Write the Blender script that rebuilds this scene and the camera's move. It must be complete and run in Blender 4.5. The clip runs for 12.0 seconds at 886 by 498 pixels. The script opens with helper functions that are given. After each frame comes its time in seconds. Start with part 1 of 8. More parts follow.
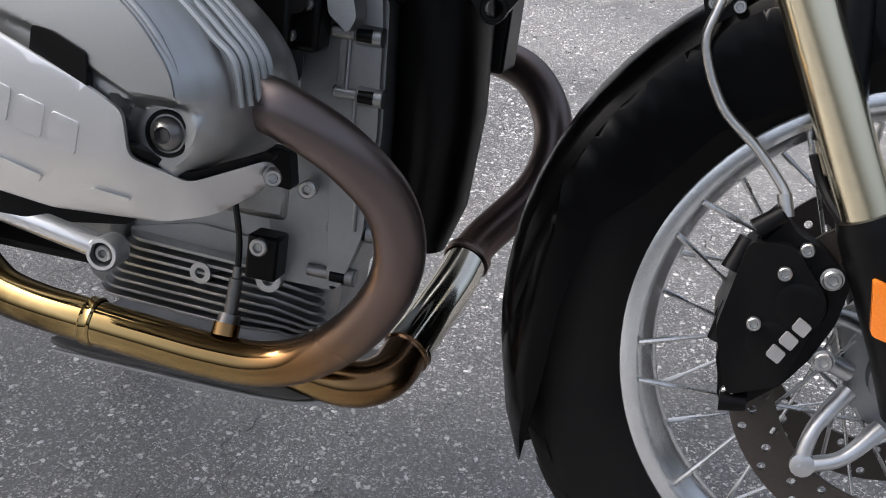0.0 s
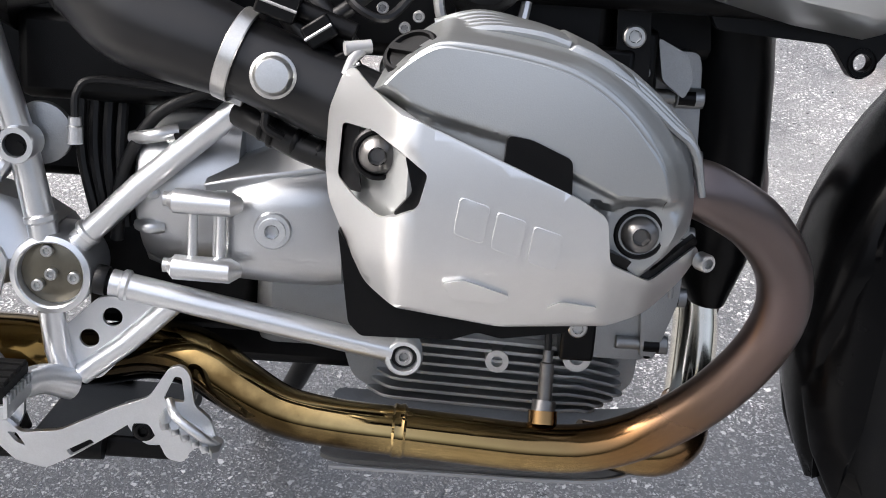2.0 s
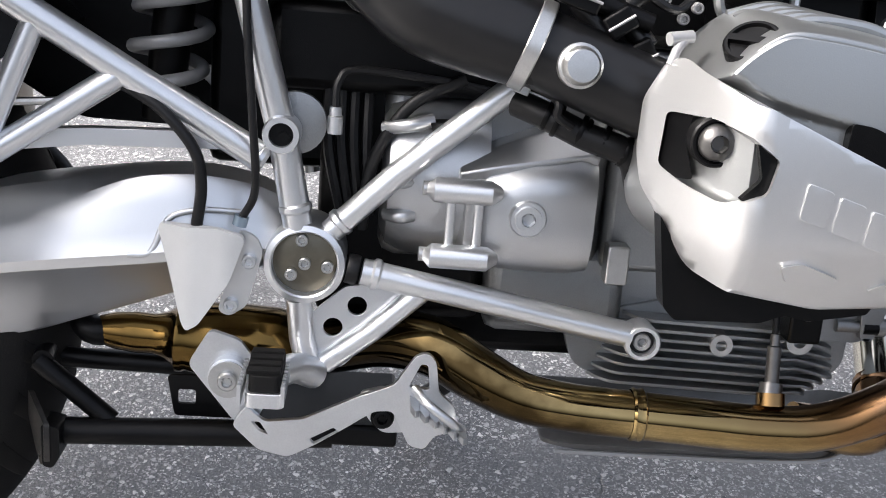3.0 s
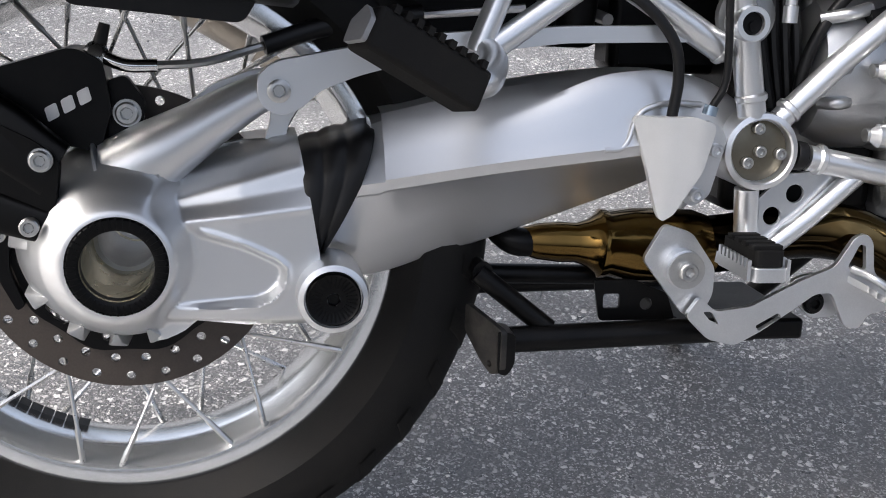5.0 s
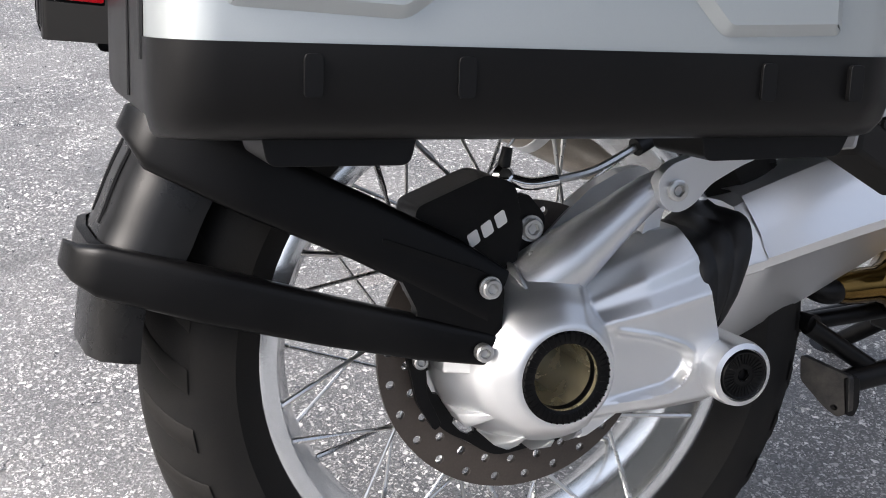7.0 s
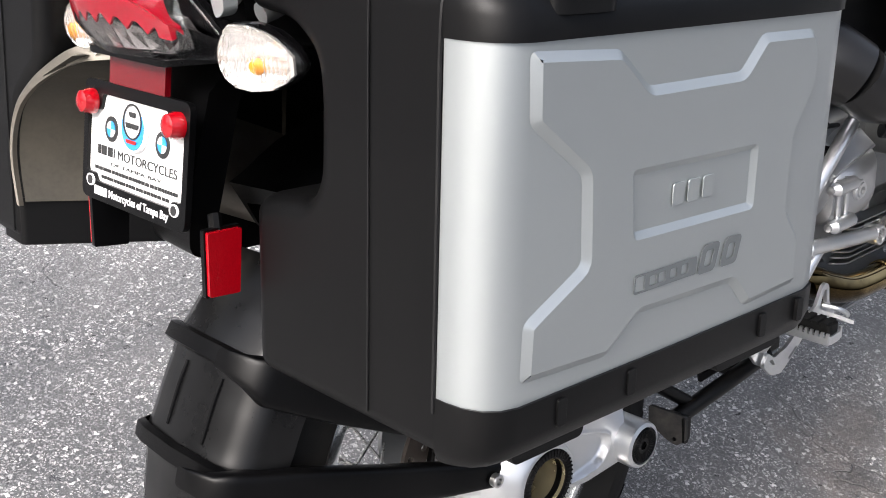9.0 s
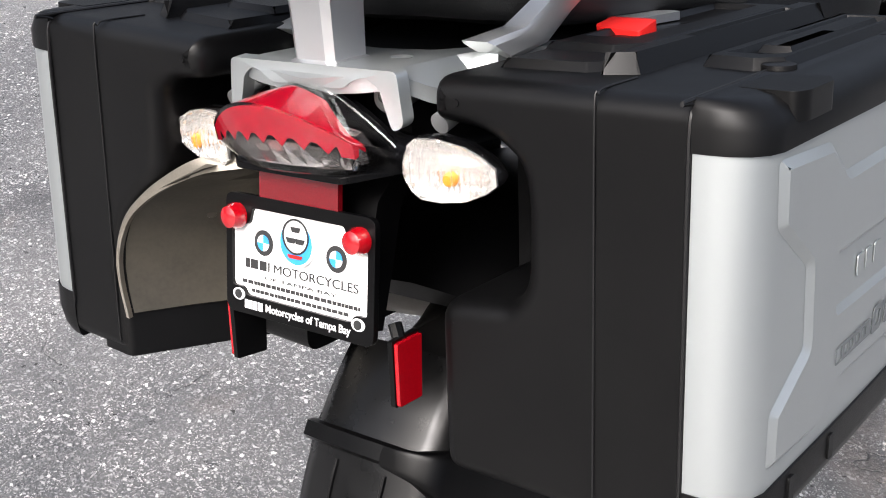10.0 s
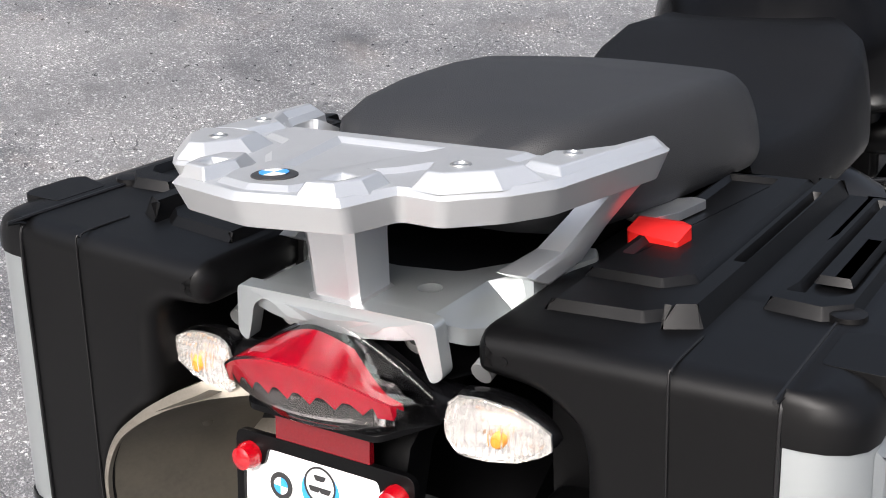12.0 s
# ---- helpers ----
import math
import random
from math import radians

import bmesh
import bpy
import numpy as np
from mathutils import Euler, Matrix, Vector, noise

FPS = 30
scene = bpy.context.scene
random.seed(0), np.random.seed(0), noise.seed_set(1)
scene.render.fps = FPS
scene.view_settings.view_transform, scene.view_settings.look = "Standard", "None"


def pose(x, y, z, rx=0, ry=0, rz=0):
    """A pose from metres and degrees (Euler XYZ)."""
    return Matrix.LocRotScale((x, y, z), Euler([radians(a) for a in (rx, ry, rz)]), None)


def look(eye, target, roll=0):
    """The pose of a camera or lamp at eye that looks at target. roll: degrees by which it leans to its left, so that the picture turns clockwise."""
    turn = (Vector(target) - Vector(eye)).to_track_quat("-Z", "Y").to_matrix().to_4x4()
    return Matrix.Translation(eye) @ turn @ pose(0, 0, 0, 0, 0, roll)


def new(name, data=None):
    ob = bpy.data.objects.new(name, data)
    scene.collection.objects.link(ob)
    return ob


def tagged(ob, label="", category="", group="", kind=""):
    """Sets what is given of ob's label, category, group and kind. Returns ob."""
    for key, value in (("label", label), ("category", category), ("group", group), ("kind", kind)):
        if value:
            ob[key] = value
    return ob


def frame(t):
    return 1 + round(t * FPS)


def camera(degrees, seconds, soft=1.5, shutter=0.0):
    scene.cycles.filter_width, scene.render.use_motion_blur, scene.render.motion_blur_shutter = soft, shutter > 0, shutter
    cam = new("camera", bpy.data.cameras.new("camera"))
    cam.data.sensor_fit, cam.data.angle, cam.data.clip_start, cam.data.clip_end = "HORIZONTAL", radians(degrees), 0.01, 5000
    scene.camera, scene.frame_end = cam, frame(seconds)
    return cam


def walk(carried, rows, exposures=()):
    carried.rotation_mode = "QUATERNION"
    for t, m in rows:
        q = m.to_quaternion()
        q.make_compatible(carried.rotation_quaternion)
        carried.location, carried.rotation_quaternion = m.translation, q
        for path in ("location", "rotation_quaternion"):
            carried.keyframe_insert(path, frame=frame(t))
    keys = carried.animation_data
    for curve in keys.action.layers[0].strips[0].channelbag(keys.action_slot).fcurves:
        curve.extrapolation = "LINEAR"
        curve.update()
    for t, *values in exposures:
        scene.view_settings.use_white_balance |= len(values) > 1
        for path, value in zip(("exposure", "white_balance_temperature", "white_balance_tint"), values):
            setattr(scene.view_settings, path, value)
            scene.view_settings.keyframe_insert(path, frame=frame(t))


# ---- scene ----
# the motorcycle leans on its side stand: LEAN carries its own upright frame into the world
LEAN = pose(0, 0, 0.006, -14.7, 0.75, 0)
cam = camera(42.0, 12.0, soft=1.0)
# rows in the motorcycle's own frame: x forward, y to its left, z up
PATH = [
    (0, (1.337, -1.051, 0.695), (0.972, 0.835, 0.138), 8.3),
    (0.5, (1.252, -1.038, 0.701), (0.851, 0.852, 0.183), 7.6),
    (1, (1.132, -1.012, 0.708), (0.848, 0.9, 0.194), 4.8),
    (1.5, (1.007, -1.011, 0.705), (0.849, 0.911, 0.173), 4.7),
    (2, (0.846, -1.047, 0.699), (0.883, 0.884, 0.178), 4.2),
    (2.5, (0.696, -1.076, 0.695), (0.888, 0.847, 0.177), 3.5),
    (3, (0.585, -1.056, 0.68), (0.729, 0.869, 0.154), 4.6),
    (3.2, (0.539, -1.042, 0.668), (0.658, 0.882, 0.133), 4.9),
    (4.8, (0.151, -1.053, 0.564), (0.465, 0.864, 0.092), 2.3),
    (5, (0.092, -1.057, 0.546), (0.444, 0.856, 0.083), 2.1),
    (5.5, (-0.029, -1.057, 0.498), (0.396, 0.846, 0.054), 0.2),
    (6, (-0.149, -1.058, 0.508), (0.351, 0.83, 0.078), -0.5),
    (6.5, (-0.264, -1.007, 0.569), (0.326, 0.85, 0.121), -2.4),
    (7, (-0.392, -0.964, 0.645), (0.268, 0.864, 0.176), -3.5),
    (7.5, (-0.518, -0.966, 0.722), (0.255, 0.8, 0.19), -2.1),
    (7.7, (-0.575, -0.965, 0.772), (0.29, 0.757, 0.235), -1.5),
    (9.3, (-0.841, -0.839, 1.055), (0.466, 0.468, 0.291), -3.3),
    (9.5, (-0.862, -0.8, 1.078), (0.469, 0.475, 0.302), -3.4),
    (10, (-0.968, -0.675, 1.124), (0.455, 0.506, 0.363), -6.0),
    (10.5, (-1.057, -0.563, 1.166), (0.467, 0.469, 0.383), -7.2),
    (11, (-1.075, -0.514, 1.213), (0.474, 0.457, 0.402), -7.1),
    (11.5, (-1.031, -0.506, 1.256), (0.527, 0.459, 0.455), -7.1),
    (12, (-0.897, -0.523, 1.288), (0.608, 0.527, 0.492), -6.1),
]
walk(cam, [(t, LEAN @ look(eye, target, roll)) for t, eye, target, roll in PATH],
     exposures=[(0.0, 0.44), (1.0, 0.85), (2.5, 0.95), (5.0, 0.68), (6.5, 0.68), (7.5, 0.92), (9.5, 0.53), (10.5, 0.56), (12.0, 0.47)])

# ---- light ----
world = bpy.data.worlds.new("sky")
scene.world = world
world.use_nodes = True
wn = world.node_tree
sky = wn.nodes.new("ShaderNodeTexSky")
sky.sky_type = "NISHITA"
sky.sun_disc = False
SUN_ELEV, SUN_ROT = 46.0, 268.0
sky.sun_elevation, sky.sun_rotation = radians(SUN_ELEV), radians(SUN_ROT)
sky.dust_density, sky.air_density, sky.ozone_density = 6.5, 0.80, 1.05
background = wn.nodes["Background"]
# overcast: dim along the horizon, bright from about 30 degrees up
coords = wn.nodes.new("ShaderNodeTexCoord")
split = wn.nodes.new("ShaderNodeSeparateXYZ")
wn.links.new(coords.outputs["Generated"], split.inputs[0])
rise = wn.nodes.new("ShaderNodeMapRange")
rise.interpolation_type = "SMOOTHSTEP"
rise.inputs["From Min"].default_value, rise.inputs["From Max"].default_value = 0.02, 0.52
rise.inputs["To Min"].default_value, rise.inputs["To Max"].default_value = 0.16, 1.75
wn.links.new(split.outputs["Z"], rise.inputs["Value"])
veil = wn.nodes.new("ShaderNodeMix")
veil.data_type, veil.blend_type = "RGBA", "MULTIPLY"
veil.inputs["Factor"].default_value = 1.0
grey = wn.nodes.new("ShaderNodeHueSaturation")
grey.inputs["Saturation"].default_value = 0.6
wn.links.new(sky.outputs[0], grey.inputs["Color"])
wn.links.new(grey.outputs[0], veil.inputs["A"])
wn.links.new(rise.outputs[0], veil.inputs["B"])
wn.links.new(veil.outputs["Result"], background.inputs[0])
background.inputs[1].default_value = 0.15
sun_data = bpy.data.lights.new("sun", "SUN")
sun_data.energy, sun_data.angle, sun_data.color = 2.3, radians(20), (1.0, 0.97, 0.99)
sun = new("sun", sun_data)
el, az = radians(SUN_ELEV), radians(SUN_ROT)
sun.matrix_world = look((8 * math.sin(az) * math.cos(el), 8 * math.cos(az) * math.cos(el), 8 * math.sin(el)), (0, 0, 0))

# ---- materials ----
def material(name, base, rough=0.5, metal=0.0, grain=0.0, grain_scale=300.0, bump=0.0, bump_scale=400.0,
             dirt=None, dirt_amount=0.0, dirt_scale=9.0, coat=0.0, rough_var=0.0, spec=0.5):
    """A surface with fine grain, larger stains and relief, at real-world size."""
    m = bpy.data.materials.new(name)
    m.use_nodes = True
    nt = m.node_tree
    b = nt.nodes["Principled BSDF"]
    tc = nt.nodes.new("ShaderNodeTexCoord")
    b.inputs["Base Color"].default_value = (*base, 1)
    b.inputs["Roughness"].default_value = rough
    b.inputs["Metallic"].default_value = metal
    b.inputs["Coat Weight"].default_value = coat
    b.inputs["Specular IOR Level"].default_value = spec
    col = None
    if grain > 0:
        n = nt.nodes.new("ShaderNodeTexNoise")
        n.inputs["Scale"].default_value, n.inputs["Detail"].default_value = grain_scale, 3
        nt.links.new(tc.outputs["Object"], n.inputs["Vector"])
        r = nt.nodes.new("ShaderNodeMapRange")
        r.inputs["To Min"].default_value, r.inputs["To Max"].default_value = 1 - grain, 1 + grain
        nt.links.new(n.outputs["Fac"], r.inputs["Value"])
        mx = nt.nodes.new("ShaderNodeMix")
        mx.data_type, mx.blend_type = "RGBA", "MULTIPLY"
        mx.inputs["Factor"].default_value = 1
        mx.inputs["A"].default_value = (*base, 1)
        nt.links.new(r.outputs[0], mx.inputs["B"])
        col = mx.outputs["Result"]
    if dirt_amount > 0:
        n = nt.nodes.new("ShaderNodeTexNoise")
        n.inputs["Scale"].default_value, n.inputs["Detail"].default_value = dirt_scale, 6
        n.inputs["Roughness"].default_value = 0.65
        nt.links.new(tc.outputs["Object"], n.inputs["Vector"])
        r = nt.nodes.new("ShaderNodeMapRange")
        r.inputs["From Min"].default_value, r.inputs["From Max"].default_value = 0.42, 0.75
        r.inputs["To Max"].default_value = dirt_amount
        nt.links.new(n.outputs["Fac"], r.inputs["Value"])
        mx = nt.nodes.new("ShaderNodeMix")
        mx.data_type = "RGBA"
        mx.inputs["A"].default_value, mx.inputs["B"].default_value = (*base, 1), (*(dirt or base), 1)
        nt.links.new(r.outputs[0], mx.inputs["Factor"])
        if col:
            nt.links.new(col, mx.inputs["A"])
        col = mx.outputs["Result"]
        rr = nt.nodes.new("ShaderNodeMapRange")
        rr.inputs["To Min"].default_value, rr.inputs["To Max"].default_value = rough, min(1, rough + 0.25 + rough_var)
        nt.links.new(r.outputs[0], rr.inputs["Value"])
        nt.links.new(rr.outputs[0], b.inputs["Roughness"])
    if col:
        nt.links.new(col, b.inputs["Base Color"])
    if bump > 0:
        n = nt.nodes.new("ShaderNodeTexNoise")
        n.inputs["Scale"].default_value, n.inputs["Detail"].default_value = bump_scale, 2
        nt.links.new(tc.outputs["Object"], n.inputs["Vector"])
        bp = nt.nodes.new("ShaderNodeBump")
        bp.inputs["Strength"].default_value, bp.inputs["Distance"].default_value = bump, 0.001
        nt.links.new(n.outputs["Fac"], bp.inputs["Height"])
        nt.links.new(bp.outputs[0], b.inputs["Normal"])
    return m


SILVER = material("silver_paint", (0.69, 0.70, 0.71), 0.36, 0.9, grain=0.05, grain_scale=1500, bump=0.05, bump_scale=900, dirt=(0.54, 0.54, 0.54), dirt_amount=0.12, dirt_scale=4)
CAST = material("cast_aluminium", (0.33, 0.34, 0.345), 0.42, 0.95, grain=0.10, grain_scale=900, bump=0.25, bump_scale=900, dirt=(0.25, 0.24, 0.22), dirt_amount=0.45, dirt_scale=14)
GEARBOX = material("gearbox_silver", (0.53, 0.54, 0.55), 0.36, 0.9, grain=0.05, grain_scale=1100, bump=0.12, bump_scale=1000, dirt=(0.36, 0.36, 0.35), dirt_amount=0.2, dirt_scale=8)
COVER = material("valve_cover_paint", (0.39, 0.40, 0.40), 0.34, 0.9, grain=0.05, grain_scale=1200, bump=0.10, bump_scale=1100, dirt=(0.36, 0.36, 0.35), dirt_amount=0.25)
GUARD = material("brushed_guard", (0.70, 0.70, 0.695), 0.34, 0.9, grain=0.04, grain_scale=1500, bump=0.06, bump_scale=1200, dirt=(0.5, 0.5, 0.48), dirt_amount=0.3)
FRAME = material("frame_paint", (0.73, 0.74, 0.75), 0.29, 0.85, grain=0.05, grain_scale=900, bump=0.05, bump_scale=700, dirt=(0.56, 0.56, 0.55), dirt_amount=0.12, dirt_scale=5)
ALU = material("bare_aluminium", (0.71, 0.72, 0.73), 0.33, 0.95, grain=0.08, grain_scale=700, bump=0.1, bump_scale=800, dirt=(0.4, 0.39, 0.37), dirt_amount=0.3)
STEEL = material("zinc_bolt", (0.55, 0.55, 0.54), 0.3, 0.95, grain=0.1, grain_scale=900, dirt=(0.3, 0.29, 0.27), dirt_amount=0.3, dirt_scale=60)
CHROME = material("chrome", (0.75, 0.75, 0.74), 0.06, 1.0, dirt=(0.5, 0.48, 0.42), dirt_amount=0.2, dirt_scale=25)
RIM = material("rim_aluminium", (0.82, 0.835, 0.845), 0.19, 0.92, grain=0.05, grain_scale=600, bump=0.05, bump_scale=500, dirt=(0.42, 0.42, 0.41), dirt_amount=0.3, dirt_scale=12)
SPOKE = material("spoke_steel", (0.6, 0.6, 0.59), 0.25, 1.0, dirt=(0.25, 0.24, 0.22), dirt_amount=0.4, dirt_scale=30)
DISC = material("brake_disc_steel", (0.060, 0.050, 0.043), 0.45, 0.45, grain=0.2, grain_scale=500, bump=0.15, bump_scale=900, dirt=(0.04, 0.033, 0.029), dirt_amount=0.5, dirt_scale=20)
BLACK = material("black_plastic", (0.0012, 0.0012, 0.0014), 0.31, 0.0, spec=0.16, grain=0.15, grain_scale=700, bump=0.16, bump_scale=1500, dirt=(0.006, 0.006, 0.006), dirt_amount=0.35, dirt_scale=10)
GLOSS = material("gloss_black", (0.0016, 0.0016, 0.0019), 0.20, 0.0, spec=0.10, bump=0.02, bump_scale=300, dirt=(0.008, 0.008, 0.008), dirt_amount=0.3, dirt_scale=12)
BMETAL = material("black_metal", (0.0024, 0.0024, 0.0027), 0.34, 0.0, spec=0.16, grain=0.2, grain_scale=600, bump=0.12, bump_scale=700, dirt=(0.013, 0.012, 0.011), dirt_amount=0.35, dirt_scale=18)
RUBBER = material("tyre_rubber", (0.0042, 0.0041, 0.0040), 0.66, 0.0, spec=0.20, grain=0.2, grain_scale=500, bump=0.25, bump_scale=900, dirt=(0.018, 0.016, 0.0135), dirt_amount=0.55, dirt_scale=9)
HOSE = material("hose_rubber", (0.005, 0.005, 0.0055), 0.42, 0.0, spec=0.3, bump=0.1, bump_scale=900, dirt=(0.015, 0.015, 0.015), dirt_amount=0.3)
VINYL = material("seat_vinyl", (0.013, 0.0135, 0.0145), 0.52, 0.0, spec=0.4, grain=0.12, grain_scale=900, bump=0.45, bump_scale=900, dirt=(0.030, 0.030, 0.031), dirt_amount=0.3, dirt_scale=5)
# same vinyl, darkened: the rider seat's shade is put into this colour
VINYL_SHADED = material("seat_vinyl_shaded", (0.0035, 0.0036, 0.004), 0.5, 0.0, spec=0.12, grain=0.12, grain_scale=900, bump=0.45, bump_scale=900, dirt=(0.007, 0.007, 0.0075), dirt_amount=0.3, dirt_scale=5)
CASE_SILVER = material("case_silver_paint", (0.44, 0.47, 0.475), 0.36, 0.8, grain=0.03, grain_scale=1500, bump=0.03, bump_scale=900, dirt=(0.42, 0.44, 0.44), dirt_amount=0.25, dirt_scale=5)
DECAL = material("grey_decal", (0.10, 0.11, 0.115), 0.4, 0.0, grain=0.05)
GOLD_FORK = material("gold_anodised", (0.80, 0.72, 0.52), 0.22, 1.0, grain=0.02, grain_scale=900)
POLISHED = material("polished_steel", (0.74, 0.70, 0.60), 0.10, 1.0, dirt=(0.55, 0.48, 0.34), dirt_amount=0.3, dirt_scale=16)
RED = material("red_plastic", (0.55, 0.012, 0.01), 0.35, 0.0, bump=0.05, bump_scale=300, dirt=(0.45, 0.02, 0.02), dirt_amount=0.3)
REFLECT = material("red_reflector", (0.30, 0.0015, 0.006), 0.12, 0.0, grain=0.15, grain_scale=500, coat=0.6, bump=0.3, bump_scale=500)
WHITE = material("plate_white", (0.82, 0.82, 0.81), 0.4, 0.0, grain=0.02, grain_scale=200)
RACK = material("rack_white_silver", (0.54, 0.55, 0.555), 0.36, 0.7, grain=0.03, grain_scale=1200, bump=0.05, bump_scale=900, dirt=(0.48, 0.48, 0.475), dirt_amount=0.25)
PRINT_BLACK = material("print_black", (0.02, 0.02, 0.02), 0.5)
PRINT_WHITE = material("print_white", (0.7, 0.7, 0.7), 0.5)
BLUE = material("badge_blue", (0.03, 0.25, 0.60), 0.35)
HEATSHIELD = material("heat_shield", (0.055, 0.050, 0.040), 0.42, 0.5, grain=0.2, grain_scale=200, bump=0.15, bump_scale=300, dirt=(0.10, 0.088, 0.066), dirt_amount=0.6)
LAMP_SILVER = material("lamp_reflector", (0.66, 0.64, 0.61), 0.20, 0.75, grain=0.12, grain_scale=300)
SKID = material("skid_alloy", (0.10, 0.10, 0.10), 0.4, 0.6, grain=0.15, grain_scale=300, bump=0.15, bump_scale=300, dirt=(0.06, 0.055, 0.05), dirt_amount=0.6, dirt_scale=14)
PALE_BLUE = material("pale_blue_anodised", (0.30, 0.38, 0.46), 0.3, 0.8)
PRISM = material("lamp_prism", (0.62, 0.58, 0.57), 0.10, 0.9, coat=0.3)
SATIN = material("satin_black_tube", (0.006, 0.006, 0.0065), 0.28, 0.0, spec=0.36, bump=0.04, bump_scale=500, dirt=(0.02, 0.02, 0.02), dirt_amount=0.3)
HUGGER = material("hugger_plastic", (0.0022, 0.0022, 0.0024), 0.27, 0.0, spec=0.32, bump=0.04, bump_scale=600, dirt=(0.010, 0.010, 0.010), dirt_amount=0.4, dirt_scale=14)
DARK_STEEL = material("dark_screw_steel", (0.17, 0.165, 0.16), 0.28, 0.85, dirt=(0.08, 0.075, 0.07), dirt_amount=0.4, dirt_scale=50)
AMBER = material("amber_bulb", (0.60, 0.22, 0.015), 0.25, 0.0)
TANK = material("tank_paint", (0.52, 0.54, 0.54), 0.3, 0.8, grain=0.02, grain_scale=1500, coat=0.5)
SPRING = material("spring_grey", (0.3, 0.3, 0.3), 0.4, 0.3, dirt=(0.1, 0.1, 0.1), dirt_amount=0.4)


def glass(name, colour, rough=0.05):
    m = bpy.data.materials.new(name)
    m.use_nodes = True
    b = m.node_tree.nodes["Principled BSDF"]
    b.inputs["Base Color"].default_value = (*colour, 1)
    b.inputs["Roughness"].default_value = rough
    b.inputs["Transmission Weight"].default_value = 1.0
    b.inputs["IOR"].default_value = 1.35
    return m


CLEAR = glass("clear_lens", (0.97, 0.97, 0.97), 0.02)
RED_PLASTIC_LENS = material("red_lens", (0.26, 0.0006, 0.010), 0.12, 0.0, grain=0.35, grain_scale=90, bump=0.25, bump_scale=160, coat=0.25)


def tinted_steel():
    """Header steel: straw gold where it runs cool, brown and purple-grey near the ports, with shade painted in at the
    rear.
    """
    m = bpy.data.materials.new("heat_tinted_shaded_steel")
    m.use_nodes = True
    nt = m.node_tree
    b = nt.nodes["Principled BSDF"]
    tc = nt.nodes.new("ShaderNodeTexCoord")
    sep = nt.nodes.new("ShaderNodeSeparateXYZ")
    nt.links.new(tc.outputs["Object"], sep.inputs[0])
    n = nt.nodes.new("ShaderNodeTexNoise")
    n.inputs["Scale"].default_value, n.inputs["Detail"].default_value = 22, 5
    nt.links.new(tc.outputs["Object"], n.inputs["Vector"])
    # heat runs with height and with the way forward
    a = nt.nodes.new("ShaderNodeMath"); a.operation = "MULTIPLY_ADD"
    a.inputs[1].default_value = 0.9
    nt.links.new(sep.outputs["X"], a.inputs[0])
    k = nt.nodes.new("ShaderNodeMath"); k.operation = "MULTIPLY"; k.inputs[1].default_value = 2.0
    nt.links.new(sep.outputs["Z"], k.inputs[0])
    nt.links.new(k.outputs[0], a.inputs[2])
    w = nt.nodes.new("ShaderNodeMath"); w.operation = "MULTIPLY_ADD"; w.inputs[1].default_value = 0.12
    nt.links.new(n.outputs["Fac"], w.inputs[0])
    nt.links.new(a.outputs[0], w.inputs[2])
    r = nt.nodes.new("ShaderNodeMapRange")
    r.inputs["From Min"].default_value, r.inputs["From Max"].default_value = 1.25, 2.1
    nt.links.new(w.outputs[0], r.inputs["Value"])
    ramp = nt.nodes.new("ShaderNodeValToRGB")
    el = ramp.color_ramp.elements
    # stops 0.0 and 0.07 put the shade behind the frame into the colour
    el[0].position, el[0].color = 0.0, (0.020, 0.014, 0.007, 1)
    el[1].position, el[1].color = 1.0, (0.15, 0.125, 0.12, 1)
    for p, c in ((0.07, (0.075, 0.050, 0.020, 1)), (0.14, (0.42, 0.305, 0.135, 1)), (0.22, (0.36, 0.25, 0.105, 1)), (0.38, (0.24, 0.13, 0.055, 1)), (0.55, (0.17, 0.115, 0.085, 1)), (0.8, (0.17, 0.13, 0.125, 1))):
        e = el.new(p); e.color = c
    nt.links.new(r.outputs[0], ramp.inputs[0])
    nt.links.new(ramp.outputs[0], b.inputs["Base Color"])
    rr = nt.nodes.new("ShaderNodeMapRange")
    rr.inputs["From Min"].default_value, rr.inputs["From Max"].default_value = 0.25, 0.6
    rr.inputs["To Min"].default_value, rr.inputs["To Max"].default_value = 0.085, 0.36
    nt.links.new(r.outputs[0], rr.inputs["Value"])
    nt.links.new(rr.outputs[0], b.inputs["Roughness"])
    b.inputs["Metallic"].default_value = 1.0
    return m


WORN_BLACK = material("worn_black_steel", (0.010, 0.0095, 0.009), 0.45, 0.3, grain=0.3, grain_scale=300, bump=0.2, bump_scale=500, dirt=(0.085, 0.075, 0.065), dirt_amount=0.55, dirt_scale=45)
CASE_BLACK = material("case_plastic", (0.0014, 0.0014, 0.0016), 0.40, 0.0, spec=0.20, grain=0.15, grain_scale=900, bump=0.10, bump_scale=2200, dirt=(0.005, 0.005, 0.005), dirt_amount=0.3, dirt_scale=8)
DULL_RIM = material("dull_rim_metal", (0.30, 0.275, 0.235), 0.34, 0.85, grain=0.1, grain_scale=500, dirt=(0.12, 0.105, 0.085), dirt_amount=0.5, dirt_scale=20)
DEEP_RED = material("deep_red_reflector", (0.115, 0.002, 0.005), 0.14, 0.0, grain=0.2, grain_scale=700, coat=0.5, bump=0.3, bump_scale=600)
